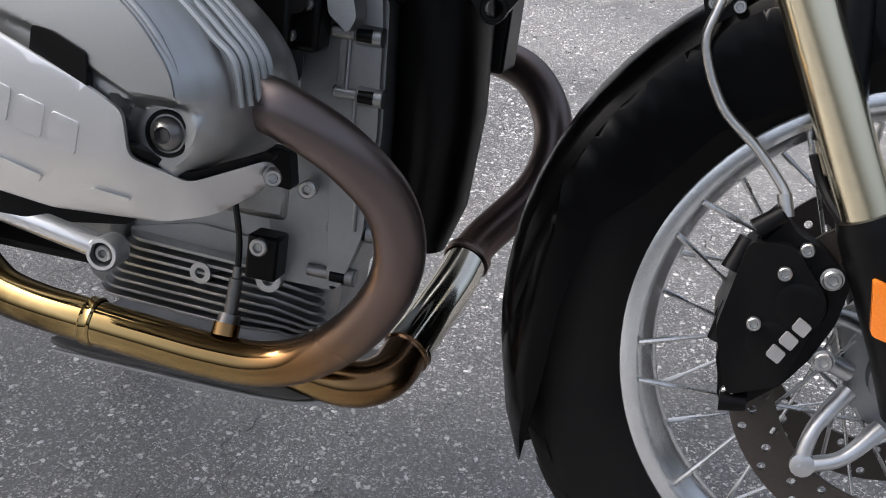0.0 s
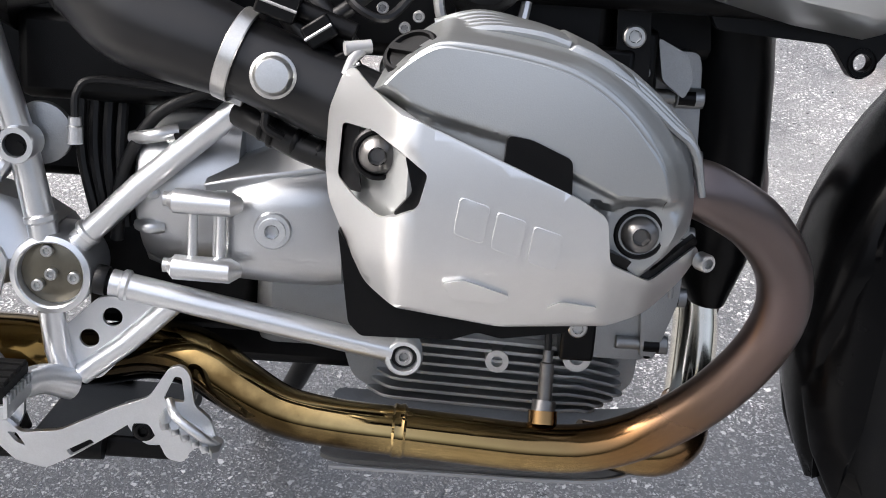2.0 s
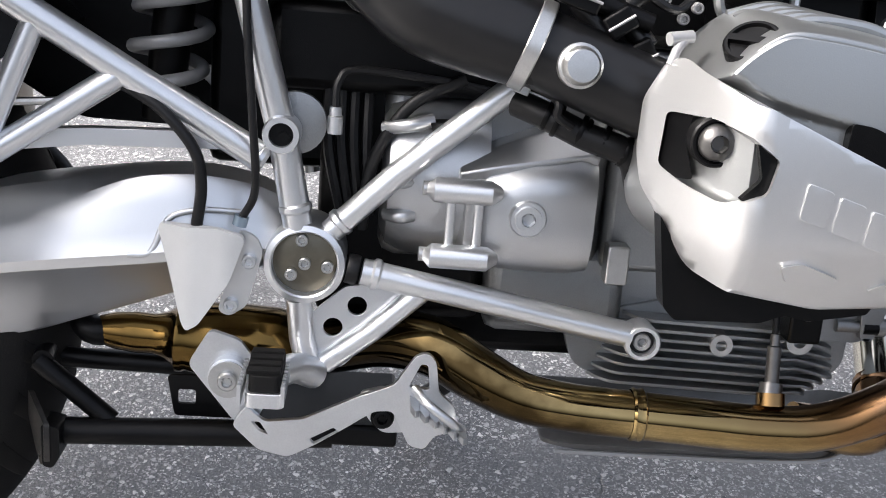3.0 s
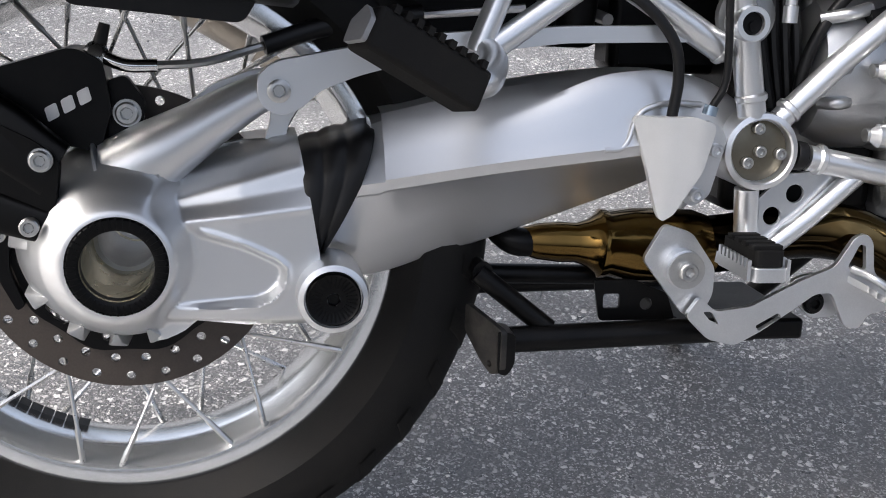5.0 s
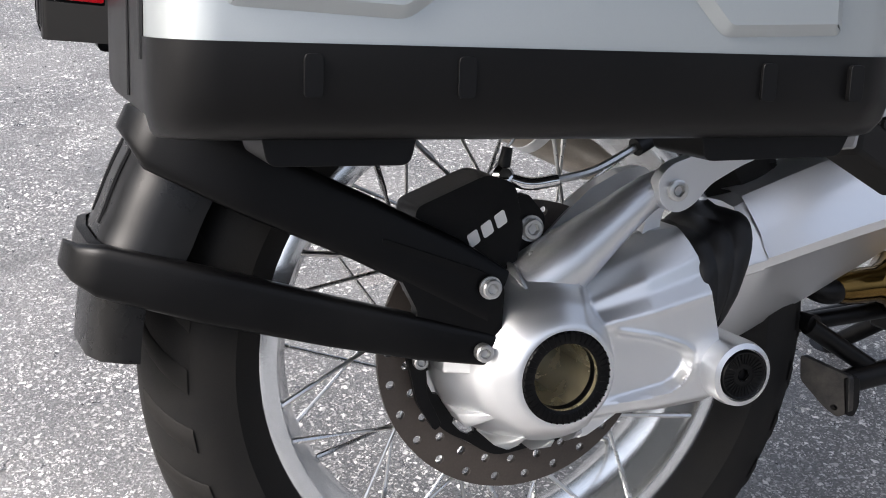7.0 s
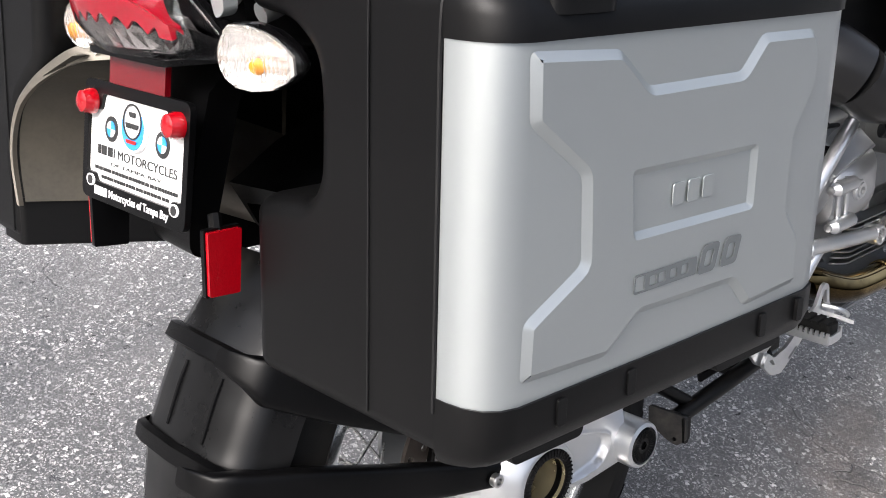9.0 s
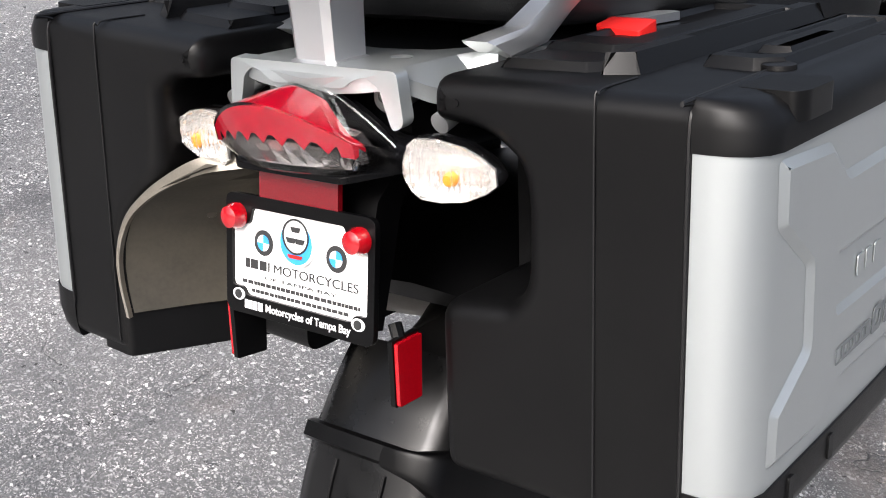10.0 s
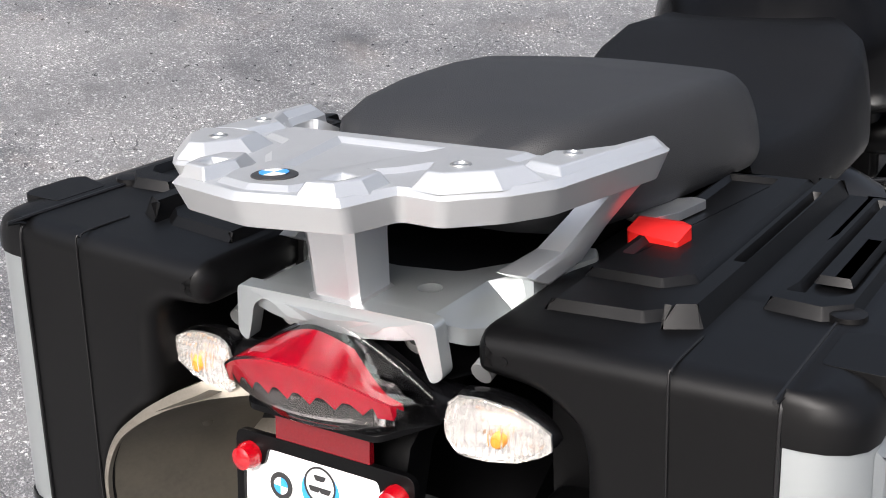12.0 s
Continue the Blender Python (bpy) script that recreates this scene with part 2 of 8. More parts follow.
SILENCER = material("silencer_steel", (0.34, 0.31, 0.27), 0.36, 0.9, grain=0.1, grain_scale=400, bump=0.06, bump_scale=500, dirt=(0.18, 0.155, 0.125), dirt_amount=0.5, dirt_scale=10)
END_GREY = material("end_cap_grey", (0.30, 0.30, 0.30), 0.4, 0.2, grain=0.1, dirt=(0.1, 0.1, 0.1), dirt_amount=0.3)
COVER_WHITE = material("matt_white_paint", (0.60, 0.60, 0.585), 0.42, 0.0, grain=0.04, grain_scale=900, bump=0.06, bump_scale=900, dirt=(0.42, 0.42, 0.40), dirt_amount=0.3, dirt_scale=14)
PIPE = tinted_steel()
CAN = material("gold_tinted_can", (0.17, 0.105, 0.032), 0.10, 1.0, dirt=(0.07, 0.042, 0.016), dirt_amount=0.6, dirt_scale=22)


def asphalt():
    """Worn asphalt: pale stone chips in a dark binder, stains and fine cracks."""
    m = bpy.data.materials.new("worn_asphalt")
    m.use_nodes = True
    nt = m.node_tree
    b = nt.nodes["Principled BSDF"]
    tc = nt.nodes.new("ShaderNodeTexCoord")
    L = nt.links.new

    def noise_node(scale, detail, rough=0.55):
        n = nt.nodes.new("ShaderNodeTexNoise")
        n.inputs["Scale"].default_value, n.inputs["Detail"].default_value, n.inputs["Roughness"].default_value = scale, detail, rough
        L(tc.outputs["Object"], n.inputs["Vector"])
        return n.outputs["Fac"]

    def ranged(src, a, c, lo, hi):
        r = nt.nodes.new("ShaderNodeMapRange")
        r.inputs["From Min"].default_value, r.inputs["From Max"].default_value = a, c
        r.inputs["To Min"].default_value, r.inputs["To Max"].default_value = lo, hi
        L(src, r.inputs["Value"])
        return r.outputs[0]

    def mix(fac, a, c):
        x = nt.nodes.new("ShaderNodeMix")
        x.data_type = "RGBA"
        for sock, v in (("Factor", fac), ("A", a), ("B", c)):
            if isinstance(v, (tuple, float, int)):
                x.inputs[sock].default_value = v
            else:
                L(v, x.inputs[sock])
        return x.outputs["Result"]

    def math_node(op, a, c):
        x = nt.nodes.new("ShaderNodeMath")
        x.operation = op
        for i, v in enumerate((a, c)):
            if isinstance(v, (float, int)):
                x.inputs[i].default_value = v
            else:
                L(v, x.inputs[i])
        return x.outputs[0]

    # stone chips of several sizes, ragged by a fine warp, each with its own tone
    rag = nt.nodes.new("ShaderNodeTexNoise")
    rag.inputs["Scale"].default_value, rag.inputs["Detail"].default_value = 120, 2
    L(tc.outputs["Object"], rag.inputs["Vector"])
    ragged = nt.nodes.new("ShaderNodeMix")
    ragged.data_type, ragged.blend_type = "RGBA", "LINEAR_LIGHT"
    ragged.inputs["Factor"].default_value = 0.006
    L(tc.outputs["Object"], ragged.inputs["A"])
    L(rag.outputs["Color"], ragged.inputs["B"])
    chip, tone = None, None
    for scale, cut, size in ((100, 0.58, 0.33), (175, 0.46, 0.38), (320, 0.36, 0.43)):
        v = nt.nodes.new("ShaderNodeTexVoronoi")
        v.inputs["Scale"].default_value = scale
        L(ragged.outputs["Result"], v.inputs["Vector"])
        sp = nt.nodes.new("ShaderNodeSeparateColor")
        L(v.outputs["Color"], sp.inputs[0])
        rim = math_node("MULTIPLY", ranged(sp.outputs[1], 0.0, 1.0, 0.55, 1.25), size)
        inside = ranged(math_node("SUBTRACT", v.outputs["Distance"], rim), -0.05, 0.04, 1.0, 0.0)
        one = math_node("MULTIPLY", inside, ranged(sp.outputs[0], cut, cut + 0.05, 0.0, 1.0))
        tone = sp.outputs[2] if tone is None else tone
        chip = one if chip is None else math_node("MAXIMUM", chip, math_node("MULTIPLY", one, ranged(sp.outputs[2], 0.0, 1.0, 0.25, 1.0)))
    worn = ranged(noise_node(5.5, 5), 0.36, 0.62, 0.35, 1.0)
    chip = math_node("MULTIPLY", chip, worn)
    binder = mix(ranged(noise_node(330, 4, 0.7), 0.36, 0.66, 0.0, 1.0), (0.008, 0.008, 0.0085, 1), (0.110, 0.110, 0.111, 1))
    binder = mix(ranged(noise_node(1.3, 5), 0.4, 0.68, 0.0, 0.75), binder, (0.175, 0.172, 0.168, 1))
    col = mix(chip, binder, mix(tone, (0.42, 0.415, 0.41, 1), (0.90, 0.885, 0.87, 1)))
    rust = ranged(noise_node(1.9, 6, 0.65), 0.58, 0.72, 0.0, 0.30)
    col = mix(rust, col, (0.36, 0.29, 0.24, 1))
    stain = ranged(noise_node(3.7, 5, 0.6), 0.55, 0.70, 0.0, 0.7)
    col = mix(stain, col, (0.035, 0.034, 0.034, 1))
    # cracks
    warp = nt.nodes.new("ShaderNodeTexNoise")
    warp.inputs["Scale"].default_value, warp.inputs["Detail"].default_value = 5.0, 4
    L(tc.outputs["Object"], warp.inputs["Vector"])
    add = nt.nodes.new("ShaderNodeMix")
    add.data_type, add.blend_type = "RGBA", "LINEAR_LIGHT"
    add.inputs["Factor"].default_value = 0.16
    L(tc.outputs["Object"], add.inputs["A"])
    L(warp.outputs["Color"], add.inputs["B"])
    cr = nt.nodes.new("ShaderNodeTexVoronoi")
    cr.feature = "DISTANCE_TO_EDGE"
    cr.inputs["Scale"].default_value = 2.1
    L(add.outputs["Result"], cr.inputs["Vector"])
    crack = math_node("MULTIPLY", ranged(cr.outputs["Distance"], 0.001, 0.006, 1.0, 0.0), ranged(noise_node(1.7, 2), 0.54, 0.64, 0.0, 0.7))
    col = mix(crack, col, (0.02, 0.02, 0.02, 1))
    L(col, b.inputs["Base Color"])
    L(ranged(noise_node(30, 3), 0.3, 0.7, 0.26, 0.46), b.inputs["Roughness"])
    b.inputs["Specular IOR Level"].default_value = 1.0
    h = math_node("ADD", math_node("MULTIPLY", chip, 0.6), noise_node(140, 4))
    h = math_node("SUBTRACT", h, math_node("MULTIPLY", crack, 1.5))
    bp = nt.nodes.new("ShaderNodeBump")
    bp.inputs["Strength"].default_value, bp.inputs["Distance"].default_value = 0.8, 0.004
    L(h, bp.inputs["Height"])
    L(bp.outputs[0], b.inputs["Normal"])
    return m


ASPHALT = asphalt()

# ---- builders ----
from mathutils import geometry


def finish(name, bm, mat, smooth=40):
    """One mesh from a bmesh, shaded smooth but for edges sharper than that many degrees."""
    bmesh.ops.recalc_face_normals(bm, faces=bm.faces[:])
    if smooth:
        lim = radians(smooth)
        for f in bm.faces:
            f.smooth = True
        for e in bm.edges:
            if len(e.link_faces) == 2 and e.calc_face_angle(0) > lim:
                e.smooth = False
    me = bpy.data.meshes.new(name)
    bm.to_mesh(me)
    bm.free()
    me.materials.append(mat)
    return me


def part(name, bm, mat, parent, label="", smooth=40, bevel=0.0):
    """Links a bmesh (or a ready mesh) as one mesh object under a thing or a part."""
    me = bm if isinstance(bm, bpy.types.Mesh) else finish(name, bm, mat, smooth)
    ob = new(name, me)
    ob.parent = parent
    if bevel:
        b = ob.modifiers.new("bevel", "BEVEL")
        b.width, b.segments, b.limit_method, b.angle_limit = bevel, 2, "ANGLE", radians(35)
        b.harden_normals = False
    if label:
        tagged(ob, label)
    return ob


def thing(name, label, category, m=LEAN, group=""):
    ob = new(name)
    ob.empty_display_size = 0.05
    ob.matrix_world = m
    return tagged(ob, label, category, group)


def smooth_path(pts, per=8, closed=False):
    """A Catmull-Rom curve through the points."""
    pts = [Vector(p) for p in pts]
    n, out = len(pts), []
    for i in range(n if closed else n - 1):
        if closed:
            a, b, c, d = (pts[(i + k) % n] for k in (-1, 0, 1, 2))
        else:
            b, c = pts[i], pts[i + 1]
            a = pts[i - 1] if i else b * 2 - c
            d = pts[i + 2] if i + 2 < n else c * 2 - b
        for j in range(per):
            t = j / per
            out.append(0.5 * (2 * b + (c - a) * t + (2 * a - 5 * b + 4 * c - d) * t * t + (3 * b - a - 3 * c + d) * t ** 3))
    if not closed:
        out.append(pts[-1])
    return out


def ring_faces(bm, rings, closed=True, cap=True):
    """Skins rings of equal length."""
    vs = [[bm.verts.new(p) for p in r] for r in rings]
    n = len(rings[0])
    for a, b in zip(vs, vs[1:]):
        for i in range(n if closed else n - 1):
            j = (i + 1) % n
            bm.faces.new((a[i], a[j], b[j], b[i]))
    if cap:
        bm.faces.new(vs[0][::-1])
        bm.faces.new(vs[-1])
    return vs


def ring_faces_bm(rings):
    bm = bmesh.new()
    ring_faces(bm, rings)
    return bm


def tube(bm, pts, radius, seg=16, per=8, curved=True, hollow=0.0):
    """A round bar or pipe along a path; radius: one number or one for each point."""
    ctrl = len(pts)
    path = smooth_path(pts, per) if curved and ctrl > 2 else [Vector(p) for p in pts]
    if isinstance(radius, (int, float)):
        rad = [radius] * len(path)
    else:
        rad = [float(np.interp(i / (len(path) - 1) * (ctrl - 1), range(ctrl), radius)) for i in range(len(path))]
    rings, up = [], None
    for i, p in enumerate(path):
        d = (path[min(i + 1, len(path) - 1)] - path[max(i - 1, 0)]).normalized()
        if up is None:
            up = d.orthogonal().normalized()
        up = (up - d * up.dot(d)).normalized()
        side = d.cross(up)
        rings.append([p + rad[i] * (math.cos(a) * up + math.sin(a) * side) for a in (2 * math.pi * k / seg for k in range(seg))])
    if hollow:
        inner = []
        for i, p in enumerate(path):
            inner.append([p + (q - p) * (1 - hollow / rad[i]) for q in rings[i]])
        ring_faces(bm, rings + inner[::-1] + [rings[0]], cap=False)
    else:
        ring_faces(bm, rings)
    return bm


def lathe(bm, profile, centre, axis=(0, -1, 0), seg=32, arc=360.0, start=0.0, up=None):
    """Turns (radius, height along axis) rows about an axis; the profile closes at radius 0 or is left open."""
    ax = Vector(axis).normalized()
    u = Vector(up) if up else ax.orthogonal()
    u = (u - ax * u.dot(ax)).normalized()
    v = ax.cross(u)
    c = Vector(centre)
    full = arc >= 359.9
    steps = seg if full else seg + 1
    cols = []
    for k in range(steps):
        a = radians(start) + radians(arc) * k / seg
        d = u * math.cos(a) + v * math.sin(a)
        cols.append(d)
    rows = []
    for r, h in profile:
        if r < 1e-6:
            rows.append([bm.verts.new(c + ax * h)])
        else:
            rows.append([bm.verts.new(c + ax * h + d * r) for d in cols])
    for a, b in zip(rows, rows[1:]):
        n = len(cols)
        for i in range(n if full else n - 1):
            j = (i + 1) % n
            q = [a[i % len(a)], a[j % len(a)], b[j % len(b)], b[i % len(b)]]
            q = [x for k, x in enumerate(q) if x not in q[:k]]
            if len(q) > 2:
                bm.faces.new(q)
    return bm


def box(bm, lo, hi, m=None):
    """A block between two corners."""
    x0, y0, z0 = lo
    x1, y1, z1 = hi
    v = [bm.verts.new((m @ Vector(p)) if m else p) for p in
         ((x0, y0, z0), (x1, y0, z0), (x1, y1, z0), (x0, y1, z0), (x0, y0, z1), (x1, y0, z1), (x1, y1, z1), (x0, y1, z1))]
    for f in ((0, 3, 2, 1), (4, 5, 6, 7), (0, 1, 5, 4), (1, 2, 6, 5), (2, 3, 7, 6), (3, 0, 4, 7)):
        bm.faces.new([v[i] for i in f])
    return bm


def circle2(x, z, r, n=16):
    return [(x + r * math.cos(2 * math.pi * k / n), z + r * math.sin(2 * math.pi * k / n)) for k in range(n)]


def rounded2(pts, r=0.006, n=4):
    """A polygon in the plane with its corners rounded."""
    out = []
    m = len(pts)
    for i in range(m):
        p, a, b = Vector(pts[i]), Vector(pts[i - 1]), Vector(pts[(i + 1) % m])
        da, db = a - p, b - p
        k = min(r, da.length * 0.45, db.length * 0.45)
        s, e = p + da.normalized() * k, p + db.normalized() * k
        for j in range(n + 1):
            t = j / n
            out.append(tuple((1 - t) ** 2 * s + 2 * t * (1 - t) * p + t * t * e))
    return out


def in_loop(q, loop):
    hit = False
    for (x0, y0), (x1, y1) in zip(loop, list(loop[1:]) + [loop[0]]):
        if (y0 > q[1]) != (y1 > q[1]) and q[0] < (x1 - x0) * (q[1] - y0) / (y1 - y0) + x0:
            hit = not hit
    return hit


def sheet(bm, outline, holes=(), place=None, thick=0.004, spacing=0.0):
    """A plate of any outline with holes, of even thickness. place(u, v, depth) gives the point in space, so that the plate may be curved;
    spacing sets how fine a curved plate is cut."""
    place = place or (lambda u, v, d: Vector((u, d, v)))
    pts, edges = [], []
    for loop in (outline, *holes):
        k = len(pts)
        n = len(loop)
        pts += [Vector(p[:2]) for p in loop]
        edges += [(k + i, k + (i + 1) % n) for i in range(n)]
    if spacing:
        us, vs = [p[0] for p in outline], [p[1] for p in outline]
        loops = [[tuple(p[:2]) for p in lp] for lp in (outline, *holes)]
        u = min(us) + spacing / 2
        while u < max(us):
            v = min(vs) + spacing / 2
            while v < max(vs):
                if in_loop((u, v), loops[0]) and not any(in_loop((u, v), lp) for lp in loops[1:]):
                    pts.append(Vector((u, v)))
                v += spacing
            u += spacing
    co, ed, fa, *_ = geometry.delaunay_2d_cdt(pts, edges, [], 1, 1e-6)
    if holes:
        boxes = [(min(p[0] for p in h), max(p[0] for p in h), min(p[1] for p in h), max(p[1] for p in h), h) for h in holes]
        keep = []
        for f in fa:
            c = (co[f[0]] + co[f[1]] + co[f[2]]) / 3
            if not any(a < c[0] < b and e < c[1] < g and in_loop(c, h) for a, b, e, g, h in boxes):
                keep.append(f)
        fa = keep
    top = [bm.verts.new(place(p[0], p[1], 0.0)) for p in co]
    low = [bm.verts.new(place(p[0], p[1], thick)) for p in co]
    count = {}
    for f in fa:
        bm.faces.new([top[i] for i in f])
        bm.faces.new([low[i] for i in reversed(f)])
        for a, b in zip(f, list(f[1:]) + [f[0]]):
            count[(a, b)] = 1
    for a, b in count:
        if (b, a) not in count:
            bm.faces.new((top[b], top[a], low[a], low[b]))
    return bm


def sideplate(bm, outline, y, thick, holes=(), spacing=0.0):
    """A flat plate in the motorcycle's side plane; its outer face is at y, and it goes inwards by thick."""
    return sheet(bm, outline, holes, lambda u, v, d: Vector((u, y + d, v)), thick, spacing)


def resampled(pts, n):
    """n points at even steps round a closed smooth curve."""
    c = smooth_path(pts, 12, True)
    c.append(c[0])
    d = [0.0]
    for a, b in zip(c, c[1:]):
        d.append(d[-1] + (b - a).length)
    out = []
    for k in range(n):
        s = d[-1] * k / n
        out.append(Vector([float(np.interp(s, d, [p[i] for p in c])) for i in range(len(c[0]))]))
    return out


def bolt(name, p, r, parent, axis=(0, -1, 0), length=0.006, mat=None, washer=0.0, label=""):
    """A socket-head screw with a sunk hexagon."""
    bm = bmesh.new()
    if washer:
        lathe(bm, [(0.0, -0.001), (washer, -0.001), (washer, 0.0008), (0, 0.0008)], p, axis, 20)
    lathe(bm, [(r, -0.002), (r, length * 0.8), (r * 0.85, length), (r * 0.55, length)], p, axis, 20)
    lathe(bm, [(r * 0.55, length), (r * 0.5, length * 0.35), (0, length * 0.35)], p, axis, 6)
    return part(name, bm, mat or STEEL, parent, label)


def mirrored(pts):
    return [(p[0], -p[1], p[2]) for p in pts]


def inset2(pts, d):
    """A closed outline moved inwards by d (outline runs counter-clockwise)."""
    out = []
    n = len(pts)
    area = sum(pts[i][0] * pts[(i + 1) % n][1] - pts[(i + 1) % n][0] * pts[i][1] for i in range(n))
    sg = 1 if area > 0 else -1
    for i in range(n):
        p, a, b = Vector(pts[i]), Vector(pts[i - 1]), Vector(pts[(i + 1) % n])
        e0, e1 = (p - a).normalized(), (b - p).normalized()
        n0, n1 = Vector((-e0.y, e0.x)) * sg, Vector((-e1.y, e1.x)) * sg
        m = (n0 + n1)
        k = m.length_squared / 2
        out.append(tuple(p + m / max(k, 0.35) * d * 1.0 if k > 0.05 else p + n0 * d))
    return out


def plateau(bm, outline, d, h, place, recess=None):
    """A raised field with sloping edges; recess: an outline sunk into it."""
    inner = inset2(outline, d)
    n = len(outline)
    lo = [bm.verts.new(place(p[0], p[1], 0.0)) for p in outline]
    hi = [bm.verts.new(place(p[0], p[1], h)) for p in inner]
    for i in range(n):
        j = (i + 1) % n
        bm.faces.new((lo[i], lo[j], hi[j], hi[i]))
    loops = [inner]
    if recess:
        loops.append(recess)
        deep = inset2(recess, d * 0.8)
        a = [bm.verts.new(place(p[0], p[1], h)) for p in recess]
        b = [bm.verts.new(place(p[0], p[1], h * 0.15)) for p in deep]
        m = len(recess)
        for i in range(m):
            j = (i + 1) % m
            bm.faces.new((a[i], a[j], b[j], b[i]))
        bm.faces.new(b)
    pts, edges = [], []
    for lp in loops:
        k = len(pts)
        pts += [Vector(p) for p in lp]
        edges += [(k + i, k + (i + 1) % len(lp)) for i in range(len(lp))]
    co, ed, fa, *_ = geometry.delaunay_2d_cdt(pts, edges, [], 1, 1e-6)
    vs = [bm.verts.new(place(p[0], p[1], h)) for p in co]
    for f in fa:
        c = (co[f[0]] + co[f[1]] + co[f[2]]) / 3
        if not recess or not in_loop(c, recess):
            bm.faces.new([vs[i] for i in f])
    bmesh.ops.remove_doubles(bm, verts=bm.verts[:], dist=1e-5)
    return bm


def inside_by(u, v, poly):
    """How far a point lies inside a polygon (negative outside)."""
    best = 1e9
    for (x0, y0), (x1, y1) in zip(poly, list(poly[1:]) + [poly[0]]):
        dx, dy = x1 - x0, y1 - y0
        t = min(1.0, max(0.0, ((u - x0) * dx + (v - y0) * dy) / (dx * dx + dy * dy + 1e-12)))
        best = min(best, math.hypot(u - x0 - t * dx, v - y0 - t * dy))
    return best if in_loop((u, v), poly) else -best


def ramp01(x):
    return min(1.0, max(0.0, x))
# ---- ground ----
def ground():
    bm = bmesh.new()
    s = [-400, -60, -12, -5, -3, -2, -1, 0, 1, 2, 3, 5, 12, 60, 400]
    vs = [[bm.verts.new((x, y, 0)) for y in s] for x in s]
    for i in range(len(s) - 1):
        for j in range(len(s) - 1):
            bm.faces.new((vs[i][j], vs[i + 1][j], vs[i + 1][j + 1], vs[i][j + 1]))
    ob = new("ground", finish("ground", bm, ASPHALT, 0))
    return tagged(ob, "worn grey asphalt with pale stone chips, cracks and stains", "asphalt", kind="structure")


ground()

# ---- the motorcycle ----
BIKE = thing("motorcycle", "silver and black touring motorcycle leaning on its side stand", "motorcycle")

REAR = Vector((0, 0, 0.315))
FRONT = Vector((1.563, 0, 0.368))


def tyre_profile(R, half, rim):
    """Half-round tread, flat shoulders and sidewalls down to the rim."""
    rows = [(rim, -half * 0.62), (rim + 0.012, -half * 0.80)]
    top = R - half * 0.72
    rows.append(((rim + top) / 2 + 0.006, -half * 0.99))
    for k in range(13):
        a = math.pi * (k / 12 - 0.5)
        rows.append((top + half * 0.72 * math.cos(a), half * math.sin(a)))
    rows.append(((rim + top) / 2 + 0.006, half * 0.99))
    rows += [(rim + 0.012, half * 0.80), (rim, half * 0.62)]
    return rows


def tread_block(bm, c, R, half, a, side, k):
    """One slanting groove-cut shoulder block, raised from the tread."""
    n = 5
    rings = []
    for i in range(n):
        t = i / (n - 1)
        phi = (0.30 + 0.85 * t) * side
        ang = a + 0.10 * t + 0.02 * k
        w = 0.052 + 0.02 * t
        row = []
        for da, lift in ((-w / 2, 0.0), (-w / 2 + 0.006, 0.0011), (w / 2 - 0.006, 0.0011), (w / 2, 0.0)):
            r = R - half * 0.72 + (half * 0.72 + lift) * math.cos(phi)
            y = (half + lift) * math.sin(phi)
            row.append(c + Vector((r * math.cos(ang + da), y, r * math.sin(ang + da))))
        rings.append(row)
    ring_faces(bm, rings, closed=False, cap=False)


